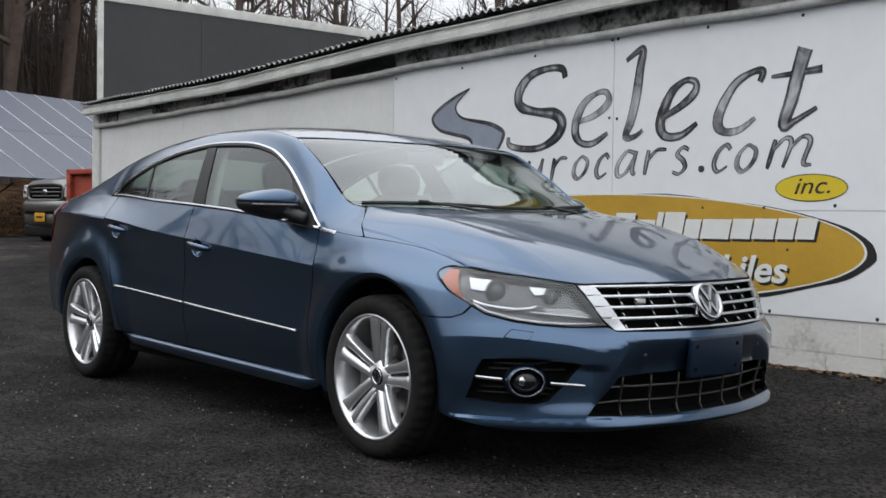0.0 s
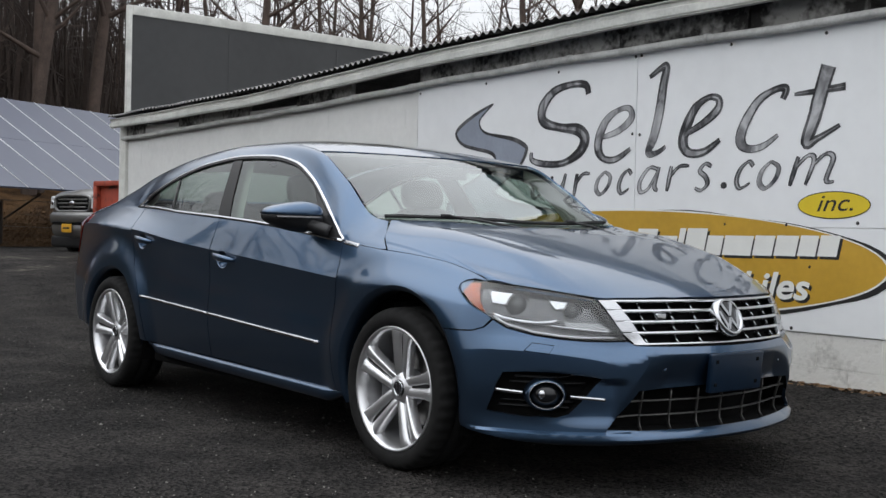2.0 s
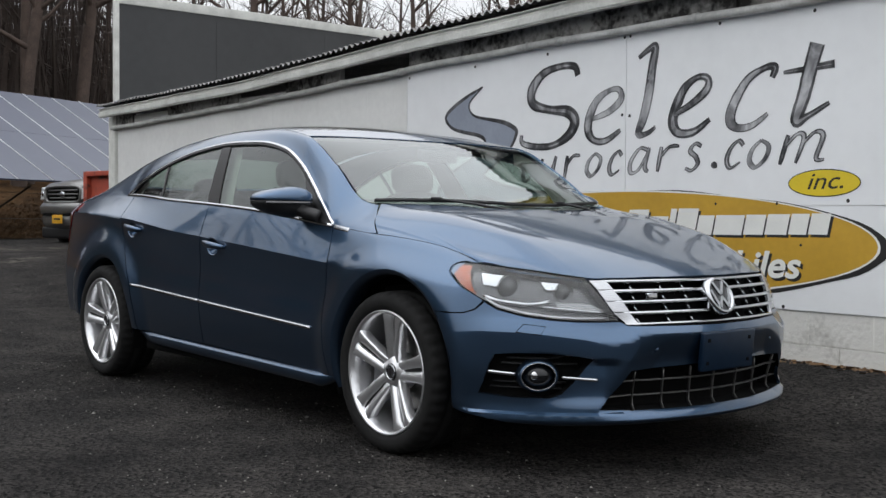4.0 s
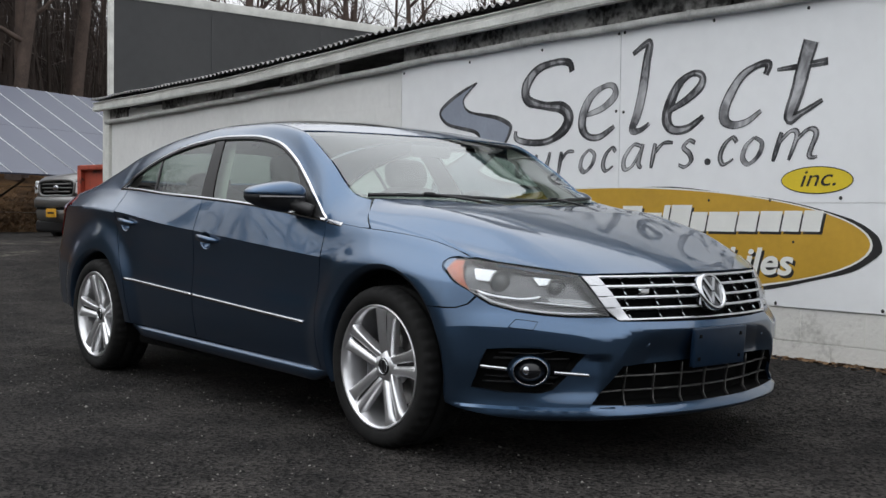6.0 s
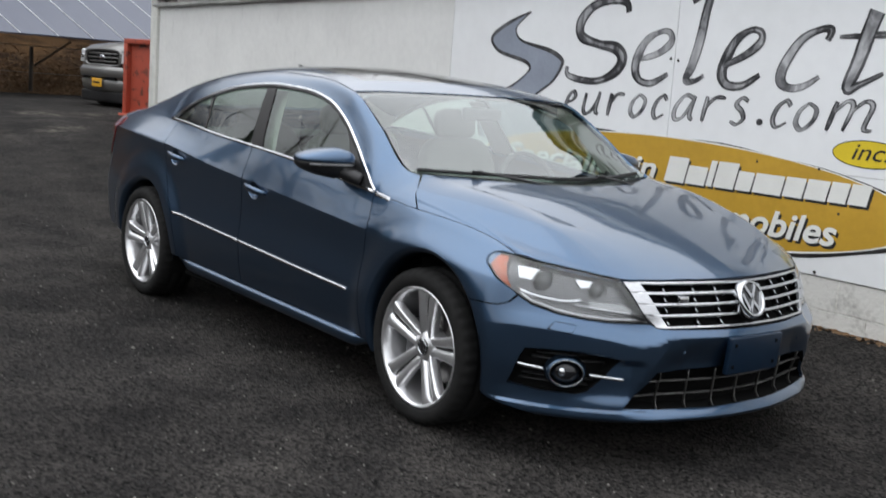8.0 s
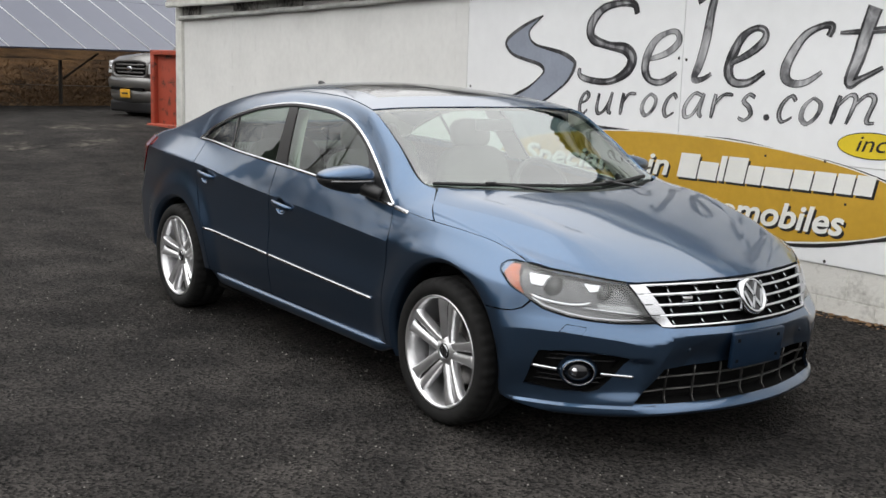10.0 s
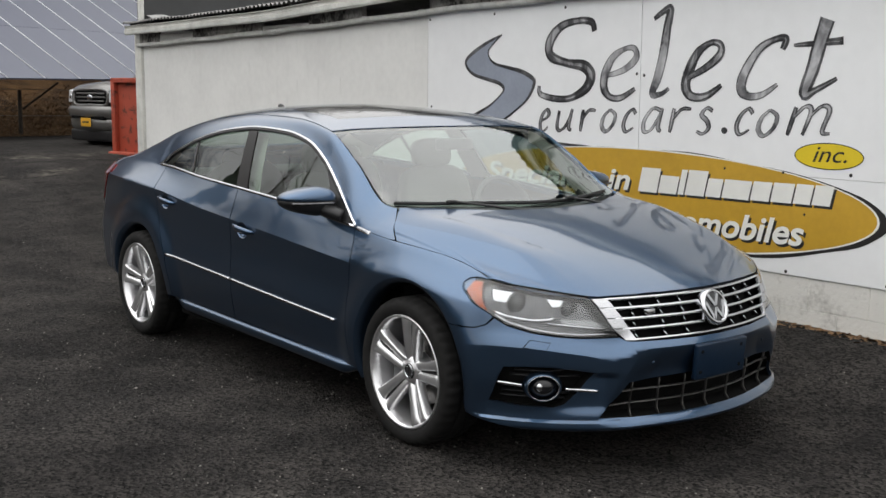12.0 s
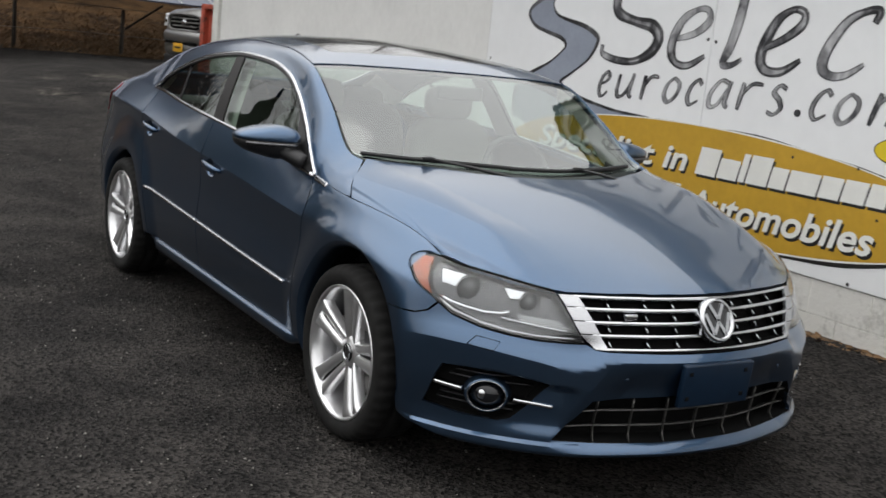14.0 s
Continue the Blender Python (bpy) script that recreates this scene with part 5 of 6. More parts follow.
# chrome bars of the grille with their wide ends
for i, (z, half) in enumerate(((.6985, .555), (.664, .545), (.625, .51), (.586, .48), (.5475, .475))):
    part("grille_bar", front_bar(steps((-half, z), (half, z), 60), .013 if i not in (0, 4) else .011, .008, -.004), M_CHROME, grille)
for i, z in enumerate((.681, .645, .606, .567)):
    for s in (-.41, -.27, -.15, .15, .27, .40):
        part("grille_stud", front_bar(steps((s - .006, z + .010), (s + .006, z - .010), 2), .006, .004, -.02), M_CHROME, grille)
for sign in (1, -1):
    zs = [.7015, .667, .628, .589, .5425]
    left = spline([(.5425, -.468), (.557, -.494), (.607, -.537), (.661, -.577), (.7015, -.614)])
    right = spline([(.5425, -.425), (.640, -.488), (.7015, -.540)])
    for zb, zt in zip(zs[1:], zs):
        gap = .0015
        poly = [(left(zt), zt - gap), (right(zt), zt - gap), (right(zb), zb + gap), (left(zb), zb + gap)]
        poly = poly if sign > 0 else mir_s(poly)
        part("grille_end", sheet(front, poly, step=(.02, .012), thick=.012, lift=.005), M_SATIN, grille)
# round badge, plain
badge = bmesh.new()
revolve(badge, [(.0, .012), (.058, .012), (.061, .018), (.066, .021), (.072, .018), (.075, .008), (.075, -.02)], 48, "X")
m = Matrix.Translation(front(0, .634) + Vector((.012, 0, 0))) @ Matrix.Rotation(radians(-24), 4, "Y")
badge.transform(m)
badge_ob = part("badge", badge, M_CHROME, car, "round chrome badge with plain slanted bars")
face = bmesh.new()
revolve(face, [(.0, .0135), (.059, .0135)], 40, "X")
face.transform(m)
part("badge_face", face, M_GLOSSBLACK, badge_ob)
for a, b in (((-.030, .052), (-.001, .004)), ((.030, .052), (.001, .004)), ((-.053, .022), (-.026, -.048)), ((.053, .022), (.026, -.048)), ((-.026, -.048), (0, -.006)), ((.026, -.048), (0, -.006))):
    bar = bmesh.new()
    d = Vector((0, b[0] - a[0], b[1] - a[1]))
    sweep(bar, [Vector((.013, a[0], a[1])), Vector((.013, b[0], b[1]))], [(-.0065, -.004), (-.0065, .005), (.0065, .005), (.0065, -.004)], up=(1, 0, 0))
    bar.transform(m)
    part("badge_bar", bar, M_CHROME, badge_ob, smooth=False)
tag = bmesh.new()
tagp = front(-.335, .645) + Vector((.002, 0, 0))
box(tag, tagp + Vector((-.012, -.030, -.010)), tagp + Vector((.006, .020, .010)), .003)
part("trim_badge", tag, M_CHROME, grille, "small plain chrome badge")
# lower grid
intake_grid = part("intake_grid", front_bar(steps((-.51, .338), (.51, .338), 50), .006, .004, -.018, .006), M_STEEL, car, "wide lower mesh of thin grey bars")
part("grid_bar", front_bar(steps((-.555, .285), (.555, .285), 50), .005, .004, -.018, .006), M_STEEL, intake_grid)
for s in (-.432, -.30, -.166, -.03, .12, .286, .452):
    part("grid_bar", front_bar(steps((s, .385 - .02 * abs(s)), (s, .232), 6), .005, .004, -.016, .006), M_STEEL, intake_grid)
# plate holder, washer flap, sensors
plate = bmesh.new()
box(plate, (-.012, -.155, -.0725), (.012, .155, .0725), .006)
plate.transform(Matrix.Translation((.950, -.012, .437)) @ Matrix.Rotation(radians(5), 4, "Y"))
holder = part("plate_holder", plate, M_HOLDER, car, "empty dark blue plate holder")
for y in (-.128, .118):
    for z in (.395, .48):
        slot = bmesh.new()
        box(slot, (.957 + (z - .437) * .087, y - .012 - .008, z - .007), (.9645 + (z - .437) * .087, y - .012 + .008, z + .007), .002)
        part("screw_slot", slot, M_VOID, holder)
both("washer_flap", front_bar([(-.89, .52), (-.866, .548), (-.784, .540), (-.80, .512), (-.89, .52)], .0028, .0014, 0, .004), M_VOID)
for s in (-.36, .36):
    dot = bmesh.new()
    revolve(dot, [(.0, .0012), (.009, .0012), (.0105, -.002)], 16, "X")
    dot.transform(Matrix.Translation(front(s, .455)) @ Matrix.Rotation(radians(22 if s > 0 else -22), 4, "Z"))
    part("parking_sensor", dot, M_PAINT, car)
# fog lamps with their bright bars and fins
for sign in (1, -1):
    c = front(-.808 * sign, .364)
    turn = Matrix.Translation(c) @ Matrix.Rotation(radians(-38 * sign), 4, "Z")
    lens, bez, ring = bmesh.new(), bmesh.new(), bmesh.new()
    revolve(bez, [(.057, -.03), (.058, .006), (.060, .008), (.064, .004), (.070, -.012), (.074, -.04)], 40, "X")
    revolve(ring, [(.0560, .004), (.0568, .0085), (.0582, .009), (.0595, .006)], 40, "X")
    revolve(lens, [(.0, .012), (.014, .011), (.028, .006), (.040, -.003), (.050, -.014), (.054, -.022)], 32, "X")
    squash = Matrix.Diagonal((1, 1.06, .84, 1))
    for b in (bez, ring, lens):
        b.transform(turn @ squash)
    fog = part("fog_lamp", bez, M_PAINT, car, "oval fog lamp with a body-coloured bezel")
    part("fog_ring", ring, M_SATIN, fog)
    # small chrome dome added to give the lens its bright reflection
    glint = blob(bmesh.new(), (.004, -.016, .004), (.012, .014, .017), 2.0, 14, 8)
    glint.transform(turn)
    part("lens_glint", glint, M_CHROME, fog)
    part("fog_lens", lens, M_PROJ, fog, "dark glossy lens")
    part("fog_bar", front_bar(steps((-.992 * sign, .376), (-.892 * sign, .370), 10), .013, .008, -.004), M_CHROME, fog)
    part("fog_bar", front_bar(steps((-.722 * sign, .360), (-.592 * sign, .350), 12), .013, .008, .0), M_CHROME, fog)
    for z, a, b in ((.425, -.93, -.64), (.405, -.95, -.66), (.335, -.985, -.70), (.315, -.995, -.72)):
        part("fog_fin", front_bar(steps((a * sign, z), (b * sign, z), 12), .005, .004, -.03, .015), M_BLACK, fog)

# headlamps
for sign in (1, -1):
    poly = LAMP if sign > 0 else mir_s(LAMP)
    lamp_in = set_in(.055)
    house = recess(poly, .055)
    lamp = part("headlamp", house, M_LAMPHOUSE, car, "slanted clear headlamp with two projectors and an amber end")
    glass = part("lens", sheet(front, poly, step=(.02, .015), thick=.008, lift=.003), M_LENS, lamp, "clear lamp cover")
    glass.visible_shadow = False
    amb = [(-1.191, .731), (-1.199, .742), (-1.191, .750), (-1.128, .750), (-1.088, .708), (-1.046, .649), (-1.085, .669), (-1.115, .688), (-1.148, .706), (-1.174, .721)]
    part("side_marker", sheet(set_in(.004), amb if sign > 0 else mir_s(amb), step=(.02, .02), thick=.01), M_AMBER, lamp, "orange side reflector")
    for s, z, r in ((-.905, .672, .043), (-.692, .656, .033)):
        c = lamp_in(s * sign, z)
        turn = Matrix.Translation(c) @ Matrix.Rotation(radians(-24 * sign), 4, "Z")
        bowl_bm, ball = bmesh.new(), bmesh.new()
        revolve(bowl_bm, [(r * .97, .002), (r * .99, .014), (r * 1.03, .018), (r * 1.06, .014), (r * 1.07, .0)], 32, "X")
        revolve(ball, [(.0, .026), (r * .35, .023), (r * .7, .013), (r * .97, -.002)], 32, "X")
        bowl_bm.transform(turn), ball.transform(turn)
        part("projector", bowl_bm, M_REFLECTOR, lamp)
        part("projector_lens", ball, M_LENSGREY, lamp)
    # bright reflector blocks, the light guides and the ribbed lower reflector
    for blk in ([(-1.035, .722), (-.945, .716), (-.895, .706), (-.940, .690), (-.965, .676), (-1.015, .682)], [(-.79, .694), (-.715, .688), (-.69, .679), (-.73, .668), (-.765, .664)]):
        part("reflector", sheet(set_in(.036), blk if sign > 0 else mir_s(blk), step=(.02, .015), thick=.012), M_CHROME, lamp)
    blk = [(-.735, .622), (-.60, .616), (-.535, .588), (-.60, .585), (-.72, .594)]
    part("reflector", sheet(set_in(.032), blk if sign > 0 else mir_s(blk), step=(.02, .012), thick=.012), M_REFLECTOR, lamp)
    for k in range(7):
        s0 = -.725 + .027 * k
        part("reflector_rib", front_bar(steps((s0 * sign, .598), ((s0 + .012) * sign, .619 - .001 * k), 2), .003, .003, -.030, .003), M_REFLECTOR, lamp)
    guide = [(-1.025, .648), (-.985, .634), (-.93, .626), (-.86, .620), (-.80, .624), (-.775, .634)]
    part("light_guide", front_bar([(s * sign, z) for s, z in guide], .012, .006, -.022), M_CHROME, lamp)
    part("light_guide", front_bar(steps((-.80 * sign, .612), (-.56 * sign, .592), 16), .006, .006, -.022), M_CHROME, lamp)
    part("lamp_trim", front_bar([(-1.02 * sign, .637), (-.968 * sign, .609), (-.862 * sign, .587), (-.765 * sign, .576), (-.67 * sign, .570), (-.58 * sign, .569), (-.52 * sign, .570)], .009, .006, -.012), M_SATIN, lamp)
    frame_pts = LAMP[4:11]
    part("lamp_seal", front_bar([(s * sign, z + .004) for s, z in frame_pts], .0065, .002, 0, .02), M_VOID, lamp)
    part("lamp_seal", front_bar([(s * sign, z - .002) for s, z in LAMP[13:] + LAMP[:3]], .0045, .001, -.0008, .02), M_VOID, lamp)

# near-black boxes: shade put into the colour inside the nose and at the underbody
bm = bmesh.new()
box(bm, (-.25, -.55, .30), (.62, .55, .66), .03)
box(bm, (-3.5, -.55, .20), (.64, .55, .32), .03)
box(bm, (-2.30, -.83, .19), (-.42, .83, .29), .02)
box(bm, (-3.6, -.70, .32), (-3.05, .70, .9), .03)
part("underbody", bm, M_VOID, car)
cowl = bmesh.new()
cw = [(-.30, 6.15), (-.22, 6.35), (-.14, 6.6), (-.05, 7.0), (-.01, 7.6), (0, 8.0)]
cw_low = [body(x + .06, s) + Vector((0, 0, -.035)) for x, s in cw] + [body(x + .06, s, 1) + Vector((0, 0, -.035)) for x, s in cw[-2::-1]]
cw_up = [body(x - .10, s) + Vector((0, 0, -.035)) for x, s in cw] + [body(x - .10, s, 1) + Vector((0, 0, -.035)) for x, s in cw[-2::-1]]
a, b = [cowl.verts.new(p) for p in cw_low], [cowl.verts.new(p) for p in cw_up]
for i in range(len(a) - 1):
    cowl.faces.new((a[i], a[i + 1], b[i + 1], b[i]))
part("cowl", cowl, M_BLACK, car)
for cx, end in ((.012, 200), (-2.711, 176)):
    liner = bmesh.new()
    n = 30
    for i in range(n):
        a0, a1 = radians(-20 + (end + 20) * i / n), radians(-20 + (end + 20) * (i + 1) / n)
        q = [(cx + .388 * math.cos(a), .325 + .395 * math.sin(a)) for a in (a0, a1)]
        liner.faces.new([liner.verts.new(p) for p in ((q[0][0], -.884, q[0][1]), (q[1][0], -.884, q[1][1]), (q[1][0], -.60, q[1][1]), (q[0][0], -.60, q[0][1]))])
        liner.faces.new([liner.verts.new(p) for p in ((q[0][0], -.60, q[0][1]), (q[1][0], -.60, q[1][1]), (cx, -.60, .325))])
    both("wheel_arch_liner", liner, M_VOID)

# ---- car: wheels ----
def wheel_at(x, side):
    """A wheel with its tyre, five split spokes, cap, bolts and brake disc."""
    flip = Matrix.Identity(4) if side < 0 else Matrix.Rotation(math.pi, 4, "Z")
    place = Matrix.Translation((x, side * .803, .3185)) @ flip

    def put(name, bm, mat, parent, label="", smooth=True):
        bm.transform(place)
        return part(name, bm, mat, parent, label, smooth)
    rim = bmesh.new()
    revolve(rim, [(.205, .09), (.212, .0), (.222, -.06), (.229, -.094), (.2345, -.102), (.241, -.108), (.2455, -.105), (.2455, -.09)], 72)
    wheel = put("wheel", rim, M_ALLOY, car, "silver alloy wheel with five split spokes and a black tyre")
    tyre = bmesh.new()
    prof = [(.243, -.095), (.250, -.106), (.262, -.1115), (.280, -.114), (.296, -.110), (.306, -.103), (.313, -.092), (.3165, -.080), (.318, -.055), (.318, -.040), (.311, -.037), (.311, -.030), (.3185, -.027), (.3185, .027), (.311, .030), (.311, .037), (.318, .040), (.318, .06), (.3165, .08), (.306, .103), (.280, .114), (.250, .106), (.243, .095)]
    count = 168
    rings = []
    for i in range(count):
        a = math.tau * i / count
        groove = .008 if i % 4 == 0 else 0
        ring = []
        for j, (r, h) in enumerate(prof):
            rr = r - (groove if 4 < j < 9 or 15 < j < 19 else 0)
            ring.append(tyre.verts.new((rr * math.cos(a), h, rr * math.sin(a))))
        rings.append(ring)
    for i in range(count):
        p, q = rings[i], rings[(i + 1) % count]
        for j in range(len(prof) - 1):
            tyre.faces.new((p[j], q[j], q[j + 1], p[j + 1]))
    bmesh.ops.recalc_face_normals(tyre, faces=tyre.faces)
    put("tyre", tyre, M_TYRE, wheel, "black low-profile tyre")
    disc = bmesh.new()
    revolve(disc, [(.06, .0), (.155, .0), (.156, .02), (.06, .02)], 48)
    put("brake_disc", disc, M_STEEL, wheel)
    calliper = bmesh.new()
    box(calliper, (-.175, -.03, -.09), (-.115, .06, .09), .015)
    put("brake_calliper", calliper, M_ALLOY_DARK, wheel)
    # near-black disc stands for the unlit depth inside the wheel
    depth_disc = bmesh.new()
    revolve(depth_disc, [(.0, .05), (.20, .05)], 40)
    put("wheel_depth_shade", depth_disc, M_VOID, wheel)
    for k in range(5):
        base = radians((81 if x > -1 else 100) + 72 * k)
        for sgn in (-1, 1):
            rib = bmesh.new()
            n = 12
            rings = []
            for i in range(n + 1):
                t = i / n
                r = .045 + (.2335 - .045) * t
                off = sgn * (.0185 + .0145 * t ** 1.2)
                a = base
                c, s = math.cos(a), math.sin(a)
                px, pz = r * c - off * s, r * s + off * c
                h = -.066 - .034 * t ** .75 + (.0 if t < .9 else (t - .9) * .08)
                w = .0150 + .0085 * t + (.007 * (t - .8) / .2 if t > .8 else 0)
                ring = []
                for u, dpt in ((-1.0, .045), (-1.0, .006), (-.72, .0), (.72, .0), (1.0, .006), (1.0, .045)):
                    slope = -.005 * u * sgn
                    ring.append(rib.verts.new((px - u * w * s, h + dpt + slope, pz + u * w * c)))
                rings.append(ring)
            for i in range(n):
                for j in range(5):
                    rib.faces.new((rings[i][j], rings[i + 1][j], rings[i + 1][j + 1], rings[i][j + 1]))
            bmesh.ops.recalc_face_normals(rib, faces=rib.faces)
            put("spoke", rib, M_ALLOY, wheel)
        # black strip puts the shade between the twin spokes into colour
        groove_fill = bmesh.new()
        rings = []
        for i in range(7):
            t = i / 6
            r = .05 + .185 * t
            a = base
            c, s = math.cos(a), math.sin(a)
            off = 0.0
            rings.append([groove_fill.verts.new(((r * c - (u + off) * s), -.052 - .034 * t ** .75 + (0 if t < .8 else .03 * (t - .8)), r * s + (u + off) * c)) for u in (-.008 - .006 * t, .008 + .006 * t)])
        for i in range(6):
            groove_fill.faces.new((rings[i][0], rings[i + 1][0], rings[i + 1][1], rings[i][1]))
        put("spoke_gap_shade", groove_fill, M_BLACK, wheel)
        bolt = bmesh.new()
        ba = base + radians(36)
        revolve(bolt, [(.0, -.088), (.006, -.088), (.0085, -.085), (.0085, -.06)], 12)
        bolt.transform(Matrix.Translation((.052 * math.cos(ba), .022, .052 * math.sin(ba))))
        put("wheel_bolt", bolt, M_STEEL, wheel)
    hub = bmesh.new()
    revolve(hub, [(.034, -.072), (.038, -.069), (.060, -.067), (.070, -.05), (.074, .0)], 40)
    put("hub", hub, M_ALLOY, wheel)
    cap = bmesh.new()
    revolve(cap, [(.0, -.074), (.025, -.074), (.029, -.077), (.034, -.075), (.036, -.066)], 32)
    cap_ob = put("centre_cap", cap, M_GLOSSBLACK, wheel, "dark cap with a plain chrome ring")
    ringb = bmesh.new()
    revolve(ringb, [(.0255, -.074), (.0265, -.078), (.0295, -.078), (.0305, -.074)], 32)
    put("cap_ring", ringb, M_CHROME, wheel)
    for u in (-.010, .010):
        b = bmesh.new()
        box(b, (u - .0028, -.0765, -.018), (u + .0028, -.073, .018), .001, 1)
        put("cap_bar", b, M_CHROME, wheel, smooth=False)
    return wheel


for wx in (0.0, -2.711):
    for sd in (-1, 1):
        wheel_at(wx, sd)

# ---- car: mirrors, wipers, aerial ----
def shape_mirror(bm, lo, hi):
    """Trims a housing to a height band and leans it like a door mirror."""
    for v in bm.verts:
        v.co.z = min(hi, max(lo, v.co.z))
        t = (v.co.y + 1.06) / .25
        v.co.z = 1.0 + (v.co.z - 1.0) * (.62 + .38 * min(1, max(0, t * 1.6)))
        v.co.x += -.05 * (1 - min(1, max(0, t))) + .03
    return bm


upper = shape_mirror(blob(bmesh.new(), (-.715, -.940, .998), (.088, .128, .060)), .993, 1.1)
lower = shape_mirror(blob(bmesh.new(), (-.717, -.937, .990), (.086, .128, .072)), .90, .9945)
mirrors = both("door_mirror", upper, M_PAINT, None, "body-coloured door mirror with a black base")
for ob, bm in zip(mirrors, (lower, mirrored(lower))):
    part("mirror_base", bm, M_BLACK, ob)
arm = bmesh.new()
sweep(arm, smooth_line([(-.680, -.87, .965), (-.64, -.845, .945), (-.59, -.81, .925)], 5), [(-.065, -.022), (-.065, .022), (.05, .026), (.065, 0), (.05, -.026)], up=(0, 0, 1))
for ob, bm in zip(mirrors, (arm.copy(), mirrored(arm))):
    part("mirror_arm", bm, M_BLACK, ob)
arm.free()
turn_sig = bmesh.new()
sweep(turn_sig, [Vector((-.603 - .058 * (i / 12) ** 2, -.855 - .016 * i, .984)) for i in range(13)], [(-.004, -.006), (-.004, .006), (.006, .005), (.006, -.005)], up=(0, 0, 1))
for ob, bm in zip(mirrors, (turn_sig.copy(), mirrored(turn_sig))):
    part("mirror_indicator", bm, M_LAMPHOUSE, ob)
turn_sig.free()
both("mirror_sail", sheet(body, [(-.474, 4.04), (-.478, 4.86), (-.56, 4.95), (-.84, 4.95), (-.76, 4.75), (-.70, 4.4), (-.68, 4.04)], step=STEP, lift=.002, thick=.006), M_BLACK, None, "black triangular mirror mount")


def on_screen(x, s, lift):
    p = screen(x, s)
    return p + Vector((.38, 0, .92)) * lift


for pts, root in (([(-.345, 6.10), (-.235, 6.36), (-.155, 6.8), (-.112, 7.5)], (-.045, 7.45)), ([(-.108, 7.44), (-.10, 8.2), (-.125, 8.8), (-.20, 9.45)], (-.045, 9.15))):
    blade = bmesh.new()
    line = smooth_line([on_screen(x, s, .004) for x, s in pts], 8)
    sweep(blade, line, [(-.010, -.004), (-.006, .006), (.002, .010), (.009, -.004)], up=(.4, 0, .9))
    w = part("wiper", blade, M_BLACK, car, "thin black wiper")
    armb = bmesh.new()
    mid, foot = line[len(line) // 2] + Vector((.004, 0, .009)), whole(*root) + Vector((0, 0, -.012))
    sweep(armb, [mid, mid.lerp(foot, .5) + Vector((.004, 0, .004)), foot], [(-.005, -.004), (-.005, .004), (.005, .004), (.005, -.004)], up=(.4, 0, .9), scale=[.8, 1.1, 1.6])
    part("wiper_arm", armb, M_BLACK, w)
    clip = bmesh.new()
    box(clip, mid + Vector((-.010, -.024, -.008)), mid + Vector((.010, .024, .006)), .004)
    part("wiper_clip", clip, M_BLACK, w)
fin = bmesh.new()
blob(fin, (-2.49, 0, 1.352), (.055, .018, .05), 2.0, 16, 10)
for v in fin.verts:
    v.co.x -= (v.co.z - 1.35) * .9
part("aerial", fin, M_BLACK, car)

# ---- car: cabin ----
cabin = sheet(body, [(-.45, 1.2), (-2.6, 1.2), (-2.62, 3.93), (-.45, 3.93)], step=(.1, .3), lift=-.05)
both("door_lining", cabin, M_DASH)
lining = sheet(whole, [(-.96, 6.2), (-.96, 9.8), (-2.68, 9.8), (-2.68, 6.2)], step=(.1, .3), lift=-.03)
part("headlining", lining, M_LINING, car)
both("pillar_lining", sheet(body, [(-1.40, 4.02), (-1.55, 4.95), (-1.70, 4.95), (-1.60, 4.02)], step=(.05, .2), lift=-.05), M_LINING)
both("screen_pillar_lining", sheet(body, [(-.97, 5.0), (-.94, 5.95), (-.66, 5.93), (-.43, 5.93), (-.46, 5.0), (-.47, 4.35), (-.70, 4.35), (-.76, 4.75), (-.86, 5.0)], step=(.05, .2), lift=-.03), M_LINING)
both("rear_pillar_lining", sheet(body, [(-2.64, 4.1), (-2.5, 5.05), (-2.68, 5.9), (-3.05, 5.5)], step=(.08, .3), lift=-.04), M_LINING)
bm = bmesh.new()
box(bm, (-2.75, -.74, .22), (-.40, .74, .30), .02)
part("cabin_floor", bm, M_DASH, car)
dash = bmesh.new()
prof = [(-.22, .60), (-.24, .905), (-.34, .93), (-.52, .935), (-.66, .90), (-.70, .84), (-.62, .70), (-.60, .60)]
va, vb = [dash.verts.new((x, -.74, z)) for x, z in prof], [dash.verts.new((x, .74, z)) for x, z in prof]
mid = [dash.verts.new((x + .06 if x < -.2 else x + .1, 0, z)) for x, z in prof]
for i in range(len(prof)):
    j = (i + 1) % len(prof)
    dash.faces.new((va[i], va[j], mid[j], mid[i])), dash.faces.new((mid[i], mid[j], vb[j], vb[i]))
part("dashboard", dash, M_DASH, car)
wheel_bm = bmesh.new()
tube(wheel_bm, [(0, .185 * math.cos(math.tau * i / 32), .185 * math.sin(math.tau * i / 32)) for i in range(32)], .015, 8, True)
box(wheel_bm, (-.02, -.06, -.05), (.02, .06, .05), .015)
for a in (0, 180, 270):
    tube(wheel_bm, [(0, .04 * math.cos(radians(a)), .04 * math.sin(radians(a))), (0, .18 * math.cos(radians(a)), .18 * math.sin(radians(a)))], .012, 6)
wheel_bm.transform(Matrix.Translation((-.80, .37, .86)) @ Matrix.Rotation(radians(-24), 4, "Y"))
part("steering_wheel", wheel_bm, M_DASH, car)
mirror_bm = bmesh.new()
box(mirror_bm, (-.80, -.12, 1.195), (-.775, .12, 1.255), .012)
part("interior_mirror", mirror_bm, M_BLACK, car)
